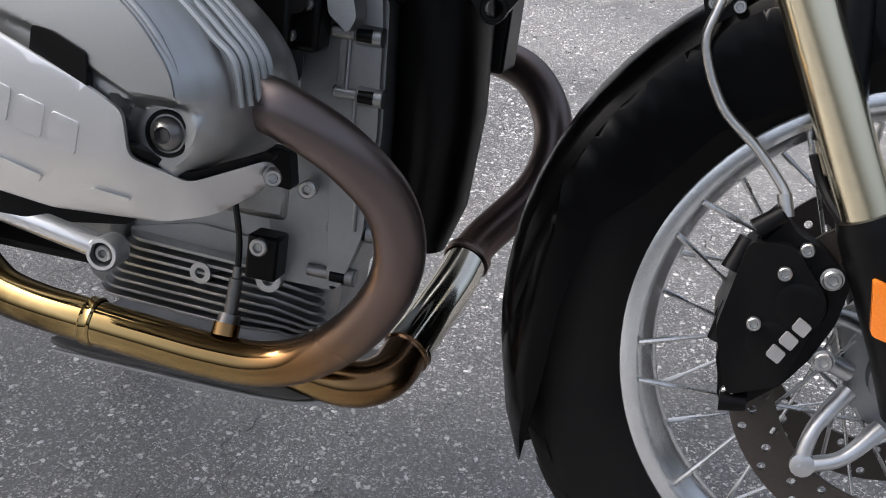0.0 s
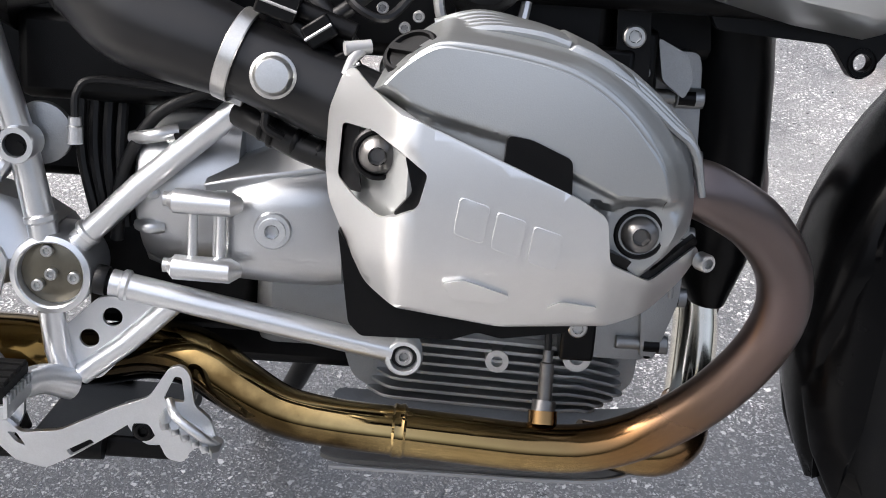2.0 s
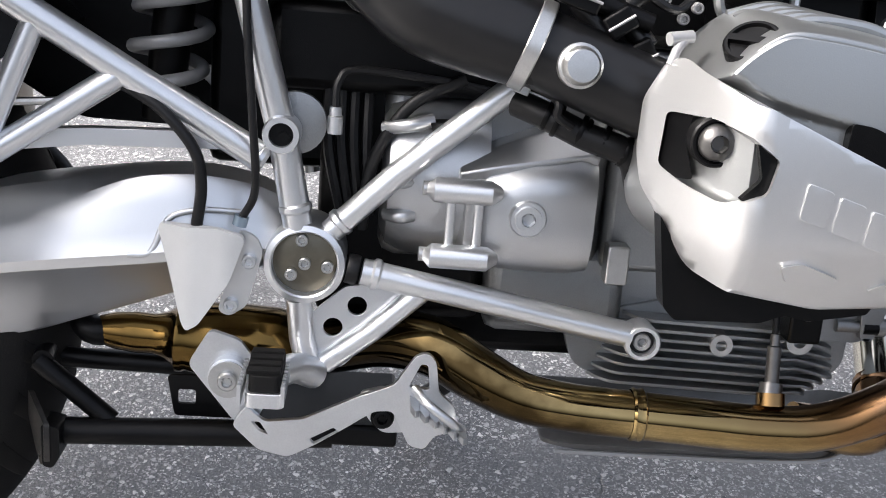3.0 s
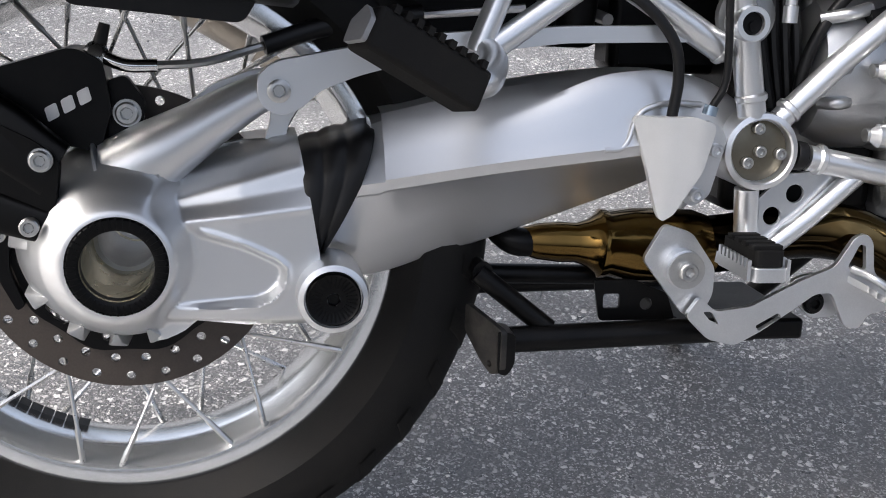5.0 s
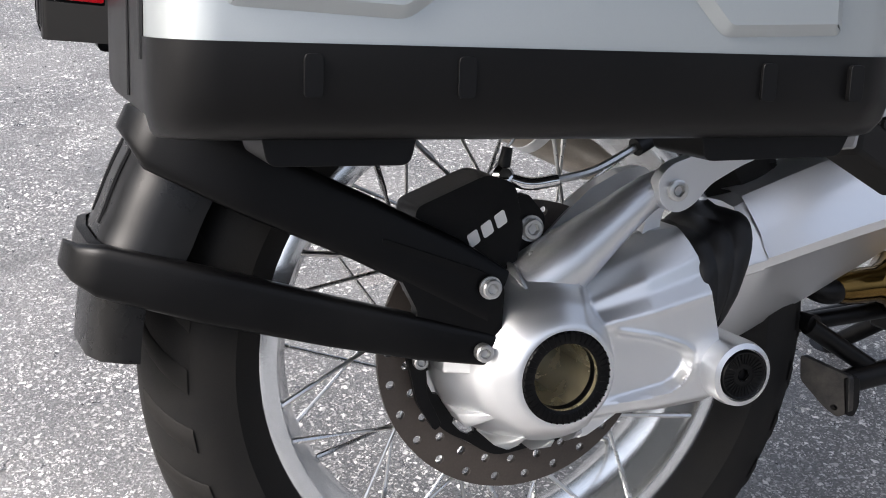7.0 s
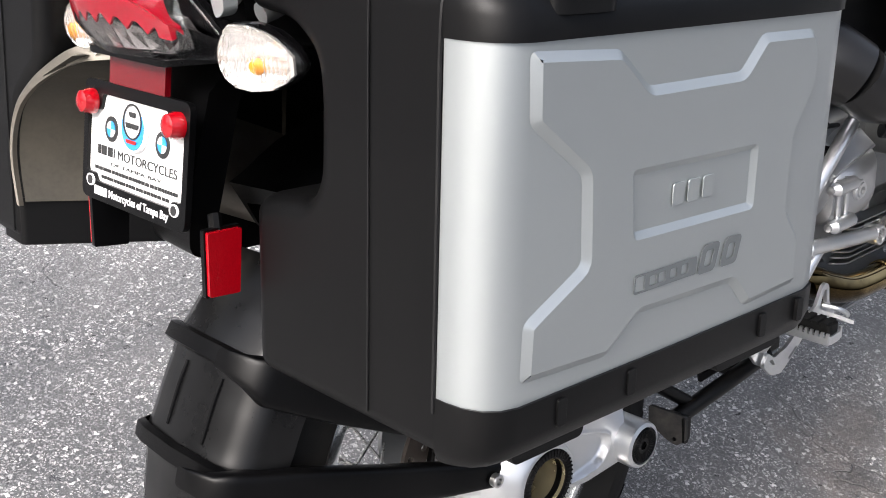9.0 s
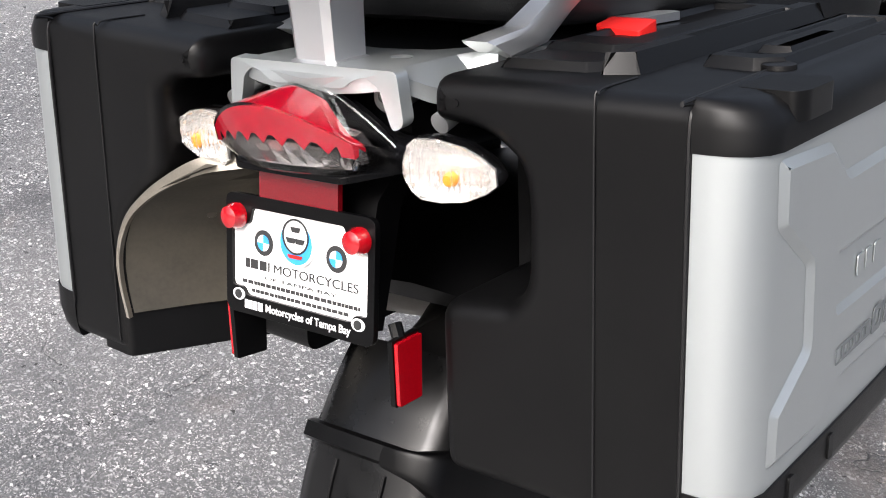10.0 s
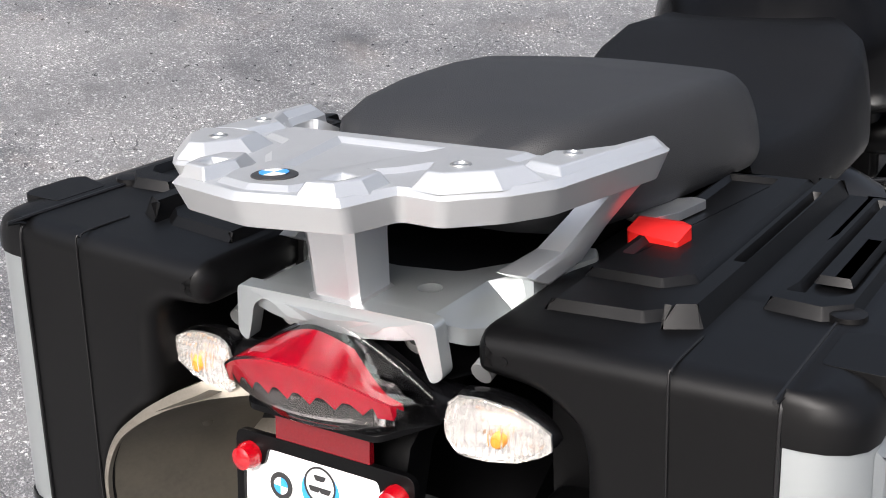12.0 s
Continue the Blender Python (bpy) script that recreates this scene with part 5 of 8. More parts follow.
bm = tube(bmesh.new(), [(0.559, -0.118, 0.516), (0.559, -0.118, 0.530), (0.559, -0.118, 0.531), (0.559, -0.118, 0.538)], [0.0065, 0.0065, 0.0052, 0.0052], 12, curved=False)
part("cable_end", bm, ALU, BIKE, "aluminium cable end")
part("cable", tube(bmesh.new(), [(0.559, -0.118, 0.536), (0.560, -0.115, 0.558), (0.575, -0.11, 0.568), (0.64, -0.10, 0.563), (0.70, -0.10, 0.555)], 0.0035, 8), HOSE, BIKE, "black control cable")

# ---- intake ----
intake = part("intake_tube", tube(bmesh.new(), [(0.60, -0.17, 0.655), (0.63, -0.185, 0.628), (0.70, -0.198, 0.6065), (0.71, -0.2, 0.6035), (0.79, -0.21, 0.575), (0.83, -0.215, 0.56)], [0.045, 0.040, 0.033, 0.030, 0.031, 0.032], 28, 6), SATIN, BIKE, "black plastic intake tube")
bm = lathe(bmesh.new(), [(0.0345, -0.006), (0.0355, -0.005), (0.0355, 0.005), (0.0345, 0.006)], (0.703, -0.198, 0.606), (0.95, -0.1, -0.34), 36)
part("hose_clamp", bm, STEEL, intake, "steel hose clamp")
box_m = look((0.700, -0.185, 0.572), (0.8, -0.185, 0.54))
part("clamp_lock", box(bmesh.new(), (-0.006, -0.004, -0.006), (0.006, 0.004, 0.006), box_m), STEEL, intake, bevel=0.001)
bm = lathe(bmesh.new(), [(0.0165, -0.02), (0.0165, 0.0), (0.0145, 0.001), (0.0135, 0.006), (0.0115, 0.0085), (0, 0.009)], (0.734, -0.236, 0.597), (0.05, -1, 0.1), 28)
part("throttle_cap", bm, STEEL, intake, "round steel throttle shaft cap")
for k, (a, b) in enumerate((((0.735, -0.19, 0.64), (0.775, -0.2, 0.60)), ((0.752, -0.18, 0.65), (0.790, -0.2, 0.61)))):
    part("injector", tube(bmesh.new(), [a, Vector(a).lerp(Vector(b), 0.5), b], [0.009, 0.011, 0.008], 12, curved=False), SATIN, intake)
part("injector_cable", tube(bmesh.new(), [(0.71, -0.17, 0.662), (0.735, -0.185, 0.645), (0.752, -0.19, 0.628), (0.775, -0.19, 0.64), (0.80, -0.18, 0.66)], 0.006, 10), HOSE, intake)
bm = tube(bmesh.new(), [(0.70, -0.165, 0.558), (0.72, -0.18, 0.552), (0.75, -0.19, 0.540), (0.785, -0.195, 0.528), (0.80, -0.18, 0.50)], 0.011, 12)
part("wiring_loom", bm, HOSE, intake, "taped black wiring loom")
for k in range(3):
    p = Vector((0.722 + 0.03 * k, -0.182 - 0.006 * k, 0.552 - 0.011 * k))
    part("cable_tie", lathe(bmesh.new(), [(0.0118, -0.002), (0.0124, 0), (0.0118, 0.002)], p, (1, -0.2, -0.35), 16), BLACK, intake)
# fuel rail, connectors and small fittings by the throttle body
rail = part("fuel_rail", tube(bmesh.new(), [(0.724, -0.195, 0.652), (0.752, -0.205, 0.640), (0.788, -0.208, 0.628)], 0.0075, 12), BMETAL, intake, "black fuel rail")
for p, d, w in (((0.733, -0.214, 0.645), (0.030, 0.016, 0.020), 0.3), ((0.763, -0.214, 0.628), (0.022, 0.014, 0.018), -0.6), ((0.786, -0.210, 0.604), (0.016, 0.014, 0.026), -0.5)):
    m = Matrix.Translation(p) @ Matrix.Rotation(w, 4, "Y")
    ob = part("connector", box(bmesh.new(), (-d[0] / 2, -d[1] / 2, -d[2] / 2), (d[0] / 2, d[1] / 2, d[2] / 2), m), BLACK, intake, "black plug connector", bevel=0.002)
    part("connector_clip", tube(bmesh.new(), [m @ Vector((-d[0] / 2, -d[1] / 2 - 0.002, 0)), m @ Vector((d[0] / 2, -d[1] / 2 - 0.002, 0))], 0.0012, 6, curved=False), SPRING, ob)
for p in ((0.822, -0.165, 0.631), (0.832, -0.165, 0.640), (0.805, -0.170, 0.645)):
    bolt("throttle_screw", p, 0.0045, intake, length=0.004, mat=SPRING)
for pts in ([(0.700, -0.16, 0.665), (0.735, -0.20, 0.660), (0.77, -0.205, 0.655), (0.80, -0.17, 0.665)], [(0.775, -0.19, 0.66), (0.79, -0.205, 0.645), (0.81, -0.20, 0.64), (0.83, -0.18, 0.66)], [(0.70, -0.17, 0.575), (0.724, -0.205, 0.568), (0.726, -0.208, 0.556), (0.738, -0.205, 0.548)]):
    part("wire", tube(bmesh.new(), pts, 0.0035, 8), HOSE, intake, "thin black wire")
for k in range(4):
    part("cable_tie", lathe(bmesh.new(), [(0.0128, -0.002), (0.0134, 0), (0.0128, 0.002)], (0.73 + 0.018 * k, -0.185 - 0.003 * k, 0.549 - 0.006 * k), (1, -0.2, -0.35), 16), BLACK, intake)
# ribs and a lug on the bell housing
for x0, z0, x1, z1 in ((0.600, 0.520, 0.640, 0.530), (0.606, 0.476, 0.628, 0.478), (0.606, 0.446, 0.628, 0.448)):
    part("housing_rib", tube(bmesh.new(), [(x0, -0.095, z0), ((x0 + x1) / 2, -0.108, (z0 + z1) / 2), (x1, -0.104, z1)], 0.006, 10), GEARBOX, gearbox)
bm = sideplate(bmesh.new(), rounded2([(0.637, 0.529), (0.642, 0.514), (0.664, 0.516), (0.664, 0.534), (0.655, 0.530)], 0.002), -0.112, 0.02)
part("housing_lug", bm, BMETAL, gearbox, bevel=0.001)
part("frame_band", lathe(bmesh.new(), [(0.0122, -0.005), (0.0128, -0.004), (0.0128, 0.004), (0.0122, 0.005)], (0.580, -0.118, 0.4015), (1, 0, -0.18), 24), HOSE, frame_ob, "black rubber band")
# airbox snorkel and side tray over the gearbox
bm = tube(bmesh.new(), [(0.56, -0.10, 0.70), (0.575, -0.14, 0.68), (0.60, -0.17, 0.655)], [0.05, 0.05, 0.047], 24, 4)
part("airbox_snorkel", bm, SATIN, intake)
bm = box(bmesh.new(), (0.50, -0.085, 0.545), (0.70, 0.085, 0.62))
part("battery_tray", bm, BLACK, BIKE, "black plastic tray", bevel=0.01)
# black sheet added on the far side to darken the gap behind the spring
inner = sideplate(bmesh.new(), rounded2([(0.235, 0.520), (0.300, 0.480), (0.455, 0.478), (0.470, 0.60), (0.465, 0.80), (0.20, 0.82)], 0.02), 0.084, 0.018)
part("inner_guard", inner, BLACK, BIKE, "black sheet filling the dark gap before the rear wheel", bevel=0.004)
# rear spring and damper
damper = part("shock_absorber", tube(bmesh.new(), [(0.40, -0.01, 0.50), (0.43, -0.01, 0.78)], 0.018, 18, curved=False), BMETAL, BIKE, "rear shock absorber with grey coil spring")
turns = [(0.40 + 0.03 * t / 70 + 0.032 * math.cos(t * 0.63), -0.01 + 0.032 * math.sin(t * 0.63), 0.51 + 0.25 * t / 70) for t in range(70)]
part("coil_spring", tube(bmesh.new(), turns, 0.006, 10, 2), SPRING, damper)

# ---- swing arm and final drive ----
def arm_ring(x, zt, zs, zc, zb, yo):
    """Cross-section of the swing arm: bevelled top strip, hollowed main face, ledge at the crease, lower face drawn in."""
    k = float(np.interp(x, (0.20, 0.42), (0.0, 0.016)))
    return [Vector((x, y, z)) for y, z in ((-0.03, zt - 0.012), (-0.045, zt - 0.002), (-0.072, zt), (-0.094, zt - 0.003), (yo + 0.019, zs + 0.0025), (yo + 0.015, zs - 0.002), (yo + 0.009, zs * 0.7 + zc * 0.3), (yo + 0.004, zs * 0.3 + zc * 0.7), (yo - 0.001, zc + 0.003),
                                           (yo - 0.0025, zc + 0.0005), (yo - 0.0015, zc - 0.0015), (yo + 0.001, zc - 0.009), (yo + 0.005, zc - 0.0115), (yo + 0.024 + k, zc * 0.55 + zb * 0.45), (yo + 0.043 + k, zc * 0.25 + zb * 0.75), (yo + 0.060 + k * 0.5, zb + 0.003), (yo + 0.070, zb), (-0.05, zb), (-0.03, zb + 0.010))]


rows = [(0.178, 0.424, 0.400, 0.3755, 0.284, -0.130), (0.200, 0.430, 0.4065, 0.3785, 0.280, -0.132), (0.223, 0.436, 0.4110, 0.382, 0.2850, -0.133), (0.26, 0.445, 0.4185, 0.3885, 0.299, -0.134), (0.307, 0.456, 0.4300, 0.3960, 0.313, -0.135), (0.345, 0.462, 0.4435, 0.4010, 0.327, -0.135), (0.372, 0.466, 0.4565, 0.4045, 0.336, -0.135),
        (0.40, 0.470, 0.4675, 0.4075, 0.346, -0.134), (0.45, 0.473, 0.4715, 0.414, 0.363, -0.131), (0.50, 0.464, 0.462, 0.415, 0.380, -0.118), (0.54, 0.440, 0.438, 0.41, 0.385, -0.100)]
xs = [0.178, 0.200] + [0.212 + 0.012 * k for k in range(28)]
arm_rings = [arm_ring(x, *(float(np.interp(x, [r[0] for r in rows], [r[j] for r in rows])) for j in range(1, 6))) for x in xs]
for _ in range(2):
    arm_rings = arm_rings[:2] + [[a * 0.25 + b * 0.5 + c * 0.25 for a, b, c in zip(*arm_rings[i - 1:i + 2])] for i in range(2, len(arm_rings) - 1)] + arm_rings[-1:]
for i, k in ((0, 1.0), (1, 0.75)):
    arm_rings[i] = [Vector((q.x + k * (float(np.interp(q.z, (0.31, 0.373, 0.434), (0.160, 0.192, 0.207))) - 0.178), q.y, q.z)) for q in arm_rings[i]]
swing = part("swing_arm", ring_faces_bm(arm_rings), SILVER, BIKE, "silver-painted single-sided swing arm", smooth=24)
bm = tube(bmesh.new(), [(0.396, -0.1345, 0.4072), (0.411, -0.1335, 0.4085), (0.4178, -0.132, 0.4165), (0.4228, -0.130, 0.4305), (0.4325, -0.128, 0.4415), (0.455, -0.125, 0.4465), (0.485, -0.119, 0.4450)], 0.0026, 10)
part("crease", bm, SILVER, swing, "raised bead at the crease")
# drive housing: dome round the axle, arm, eye
DOME = [(0.0, 0.157), (0.043, 0.157), (0.049, 0.153), (0.060, 0.143), (0.070, 0.129), (0.078, 0.113), (0.083, 0.101), (0.087, 0.089), (0.090, 0.075), (0.100, 0.055)]
DOME_FRONT = [(0.0, 0.157), (0.043, 0.157), (0.0465, 0.154), (0.049, 0.147), (0.054, 0.137), (0.060, 0.122), (0.080, 0.09), (0.1, 0.055)]
POCKET = [(0.0450, 0.3400), (0.0645, 0.3370), (0.0988, 0.3268), (0.1240, 0.3150), (0.1318, 0.3085), (0.1327, 0.3010), (0.1293, 0.2903), (0.1197, 0.2802), (0.1078, 0.2755), (0.0703, 0.2730), (0.0360, 0.2715), (0.0300, 0.3200)]


def near_line(x, z, pts):
    """Distance to a polyline and how far along it (0 to 1) the nearest point lies."""
    best, along, n = 1e9, 0.0, len(pts) - 1
    for i, ((x0, z0), (x1, z1)) in enumerate(zip(pts, pts[1:])):
        dx, dz = x1 - x0, z1 - z0
        t = ramp01(((x - x0) * dx + (z - z0) * dz) / (dx * dx + dz * dz))
        d = math.hypot(x - x0 - t * dx, z - z0 - t * dz)
        if d < best:
            best, along = d, (i + t) / n
    return best, along


def drive_height(x, z):
    """How far the casting stands out: dome, faceted neck, flat web with a sunk pocket and its rims."""
    r = math.hypot(x, z - 0.315)
    low = max(0.0, (0.315 - z) / max(r, 1e-6)) ** 1.5 * ramp01((r - 0.045) / 0.03)
    h = float(np.interp(r * (1 + 0.15 * low), [p[0] for p in DOME], [p[1] for p in DOME]))
    if x > 0.0:
        ahead = ramp01((x / max(r, 1e-6) - 0.45) / 0.25)
        h = h * (1 - ahead) + ahead * float(np.interp(r, [p[0] for p in DOME_FRONT], [p[1] for p in DOME_FRONT]))
        top, cut, ridge = 0.3748 + (x - 0.038) * 0.347, 0.3613 + (x - 0.0411) * 0.295, 0.3440 + (x - 0.0423) * 0.125
        rise = 0.0075 * ramp01((x - 0.045) / 0.05)
        face = 0.1285 + rise
        body = float(np.interp(z, (0.2585, 0.2640, ridge - 0.004, ridge, (ridge + cut) / 2, cut - 0.001, cut + 0.001, top, top + 0.006), (face - 0.008, face, face + 0.001, face + 0.0025, face - 0.0075, face - 0.0105, face - 0.0120, face - 0.032, 0.07)))
        inside = in_loop((x, z), POCKET)
        d, along = near_line(x, z, POCKET[1:-1])
        if inside:
            body -= (rise + 0.0015) * ramp01(d / 0.0045)
        lip = ramp01((x - 0.040) / 0.03)
        if d < 0.0045:
            body += 0.0026 * lip * (0.5 + 0.5 * math.cos(math.pi * d / 0.0045))
        h = max(h, body * ramp01(x / 0.028))
    return h


def drive_place(u, v, d):
    e = 0.0021
    h = 0.0
    for du, dv in ((0, 0), (e, 0), (-e, 0), (0, e), (0, -e)):
        h += drive_height(u + du, v + dv) / 5
    return Vector((u, -h + d, v))


drive_out = [(r * math.cos(radians(a)), 0.315 + r * math.sin(radians(a))) for a, r in ((a, 0.089 / (1 + 0.15 * max(0.0, -math.sin(radians(a))) ** 1.5)) for a in range(98, 310, 6))] + [(0.06, 0.262), (0.10, 0.258), (0.150, 0.258), (0.162, 0.285), (0.159, 0.32), (0.152, 0.36), (0.142, 0.412), (0.10, 0.404), (0.05, 0.394), (0.02, 0.400)]
drive = part("final_drive", sheet(bmesh.new(), drive_out, [circle2(0, 0.315, 0.0400, 48)], drive_place, 0.05, 0.0019), SILVER, BIKE, "silver-painted cast final drive housing", smooth=40)
bm = lathe(bmesh.new(), [(0.029, -0.05), (0.030, 0.0), (0.0285, 0.008), (0.024, 0.010), (0.0235, 0.005), (0, 0.005)], (0.169, -0.150, 0.287), (0, -1, 0), 40)
part("pivot_eye", bm, SILVER, drive)
bm = lathe(bmesh.new(), [(0.0225, 0.0), (0.0225, 0.004), (0.021, 0.006), (0.019, 0.0045), (0.0055, 0.0045)], (0.169, -0.155, 0.287), (0, -1, 0), 40)
lathe(bm, [(0.0055, 0.0045), (0.005, 0.001), (0, 0.001)], (0.169, -0.155, 0.287), (0, -1, 0), 6)
pivot_cap = part("pivot_cap", bm, BLACK, drive, "ribbed black plastic cap")
def radial_ribs(c, r0, r1, count, w, high):
    """Fine ribs round a cap that faces -y."""
    rb = bmesh.new()
    for k in range(count):
        box(rb, (r0, -high, -w), (r1, 0.001, w), Matrix.Translation(c) @ Matrix.Rotation(2 * math.pi * k / count, 4, "Y"))
    return rb


part("rib_ring", radial_ribs((0.169, -0.1595, 0.287), 0.010, 0.0195, 30, 0.0006, 0.0007), BLACK, pivot_cap)
# hub cap: black ring, open tube with a tinted lining
bm = lathe(bmesh.new(), [(0.0285, -0.012), (0.0290, 0.001), (0.0325, 0.0025), (0.038, 0.002), (0.0405, -0.001), (0.0405, -0.01)], (0, -0.156, 0.315), (0, -1, 0), 48)
hub_ring = part("hub_ring", bm, BLACK, drive, "black plastic hub ring")
part("rib_ring", radial_ribs((0, -0.1582, 0.315), 0.031, 0.0395, 44, 0.0007, 0.0007), BLACK, hub_ring)
bm = lathe(bmesh.new(), [(0.0288, 0.0), (0.0285, -0.10), (0.026, -0.17), (0.024, -0.20)], (0, -0.156, 0.315), (0, -1, 0), 48)
part("hub_tube", bm, material("tinted_tube", (0.62, 0.55, 0.37), 0.22, 0.7, dirt=(0.45, 0.40, 0.26), dirt_amount=0.5, dirt_scale=30), drive, "polished yellowish axle tube")
# lugs round the lower edge of the dome
for a, r1 in ((172, 0.0895), (209, 0.0860), (241, 0.0830), (266, 0.0810), (290, 0.0815)):
    a = radians(a)
    d, e, c = Vector((math.cos(a), 0, math.sin(a))), Vector((-math.sin(a), 0, math.cos(a))), Vector((0, 0, 0.315))
    rings = []
    for r, y0, w in ((0.062, -0.136, 0.0018), (0.073, -0.1235, 0.0050), (r1 - 0.001, -0.108, 0.0080), (r1, -0.106, 0.0075)):
        rings.append([c + d * r + e * (w * k) + Vector((0, y, 0)) for k, y in ((-1.25, -0.07), (-1, y0 + 0.0015), (-0.75, y0), (0.75, y0), (1, y0 + 0.0015), (1.25, -0.07))])
    part("web", ring_faces_bm(rings), SILVER, drive, smooth=25, bevel=0.001)
# turret on top with a chamfered front and three fins
rings = []
for z, x0, x1, y0 in ((0.350, -0.034, 0.042, -0.142), (0.3745, -0.022, 0.034, -0.127), (0.3890, -0.0145, 0.0265, -0.1215), (0.3975, -0.0105, 0.0215, -0.1080), (0.3985, -0.0100, 0.0210, -0.100)):
    rings.append([Vector((x0 - 0.003, -0.06, z)), Vector((x0, y0 + 0.014, z)), Vector((x0 + 0.011, y0, z)), Vector((x1 - 0.011, y0, z)), Vector((x1, y0 + 0.014, z)), Vector((x1 + 0.003, -0.06, z))])
part("bracket_foot", ring_faces_bm(rings), SILVER, drive, "cast turret", smooth=20, bevel=0.0015)
for x, top, lean, z0 in ((-0.0145, 0.4035, -0.0075, 0.374), (0.0290, 0.3955, 0.0025, 0.373)):
    rings = []
    for z, y0, w in ((z0, -0.1300, 0.0042), ((z0 + top) / 2, -0.1220, 0.0030), (top - 0.002, -0.1135, 0.0017), (top, -0.1110, 0.0012)):
        xx = x + lean * (z - z0) / (top - z0)
        rings.append([Vector((xx - w * 1.6, -0.085, z)), Vector((xx - w * 0.4, y0, z)), Vector((xx + w * 0.4, y0, z)), Vector((xx + w * 1.6, -0.085, z))])
    part("web", ring_faces_bm(rings), SILVER, drive, smooth=25)
rings = [[Vector((0.002 + a * w, y, z)) for a, y in ((-1, -0.104), (1, -0.104), (1.1, -0.088), (-1.1, -0.088))] for z, w in ((0.392, 0.010), (0.407, 0.0075), (0.4105, 0.0050))]
part("web", ring_faces_bm(rings), SILVER, drive, bevel=0.0015)
# flat cast arms up to the torque strut
part("strut_arm", tube(bmesh.new(), [(0.000, -0.092, 0.376), (0.030, -0.097, 0.396), (0.070, -0.100, 0.422), (0.105, -0.100, 0.443), (0.128, -0.100, 0.452)], [0.032, 0.029, 0.021, 0.0165, 0.015], 20, 4), SILVER, drive, "rounded cast arm")
out = [(0.010, 0.398), (0.045, 0.428), (0.074, 0.450), (0.105, 0.462), (0.130, 0.464), (0.140, 0.450), (0.128, 0.438), (0.108, 0.437), (0.088, 0.425), (0.070, 0.402), (0.058, 0.384), (0.030, 0.372)]
part("strut_arm", sideplate(bmesh.new(), rounded2(out, 0.006), -0.066, 0.016), SILVER, drive, bevel=0.005)
out = [(0.112, 0.394), (0.120, 0.418), (0.122, 0.440), (0.138, 0.448), (0.146, 0.436), (0.136, 0.420), (0.131, 0.396)]
part("strut_arm", sideplate(bmesh.new(), rounded2(out, 0.005), -0.082, 0.018), SILVER, drive, bevel=0.005)
# boot
rings = []
for k in range(41):
    t = k / 40
    w = 0.0022 * abs(math.sin(t * 3 * math.pi)) ** 0.7 - 0.0022
    zt, zb, yo = 0.4015 + 0.019 * t + w, 0.318 - 0.008 * t - w, -0.1345 - w * 0.8
    zm = (zt + zb) / 2
    ring = xring(0.0, [(-0.04, zt - 0.006), (-0.07, zt), (yo * 0.84, zt - 0.003), (yo * 0.97, zt - 0.022), (yo, zm), (yo, zm - 0.02), (yo * 0.9, zb + 0.006), (-0.07, zb)], 44)
    rings.append([Vector((float(np.interp(q.z, (0.320, 0.335, 0.370, 0.411), (0.156, 0.149, 0.147, 0.140))) * (1 - t) + float(np.interp(q.z, (0.320, 0.374, 0.397, 0.434), (0.165, 0.192, 0.200, 0.210))) * t, q.y, q.z)) for q in ring])
part("boot", ring_faces_bm(rings), HOSE, swing, "black folded rubber boot")
# torque strut
bm = sideplate(bmesh.new(), rounded2([(0.110, 0.440), (0.108, 0.462), (0.122, 0.474), (0.165, 0.483), (0.25, 0.499), (0.36, 0.508), (0.48, 0.512), (0.48, 0.498), (0.36, 0.494), (0.24, 0.478), (0.19, 0.464), (0.160, 0.452), (0.142, 0.435), (0.125, 0.430)], 0.008), -0.124, 0.014)
strut = part("torque_strut", bm, SILVER, BIKE, "pale silver cast torque strut", bevel=0.003)
bolt("strut_bolt", (0.126, -0.124, 0.451), 0.0095, strut, length=0.005)
# rear brake calliper
bm = sideplate(bmesh.new(), rounded2([(-0.102, 0.446), (-0.100, 0.460), (-0.036, 0.480), (-0.012, 0.470), (-0.006, 0.430), (-0.016, 0.396), (-0.055, 0.404)], 0.008), -0.098, 0.05)
caliper = part("rear_caliper", bm, BMETAL, BIKE, "black rear brake calliper", bevel=0.006)
for k in range(3):
    u, v = -0.055 + 0.0125 * k, 0.420 + 0.0066 * k
    out = [(u, v), (u + 0.009, v + 0.005), (u + 0.006, v + 0.016), (u - 0.003, v + 0.011)]
    part("emblem_bar", sideplate(bmesh.new(), rounded2(out, 0.002), -0.0992, 0.002), PRINT_WHITE, caliper, "pale letter-like block")
bm = sideplate(bmesh.new(), rounded2([(-0.010, 0.404), (-0.012, 0.452), (0.004, 0.458), (0.020, 0.436), (0.016, 0.412)], 0.006), -0.086, 0.012)
part("caliper_carrier", bm, BMETAL, caliper, bevel=0.002)
bolt("caliper_bolt", (0.005, -0.088, 0.427), 0.0095, caliper, length=0.006, washer=0.0115)
bm = lathe(bmesh.new(), [(0, -0.01), (0.009, -0.01), (0.010, 0.003), (0.006, 0.008), (0, 0.009)], (-0.018, -0.085, 0.474), (0, -1, 0.3), 18)
tube(bm, [(-0.018, -0.085, 0.474), (0.004, -0.09, 0.466), (0.030, -0.09, 0.466)], 0.0055, 10)
part("banjo_fitting", bm, CHROME, caliper, "bright banjo fitting")
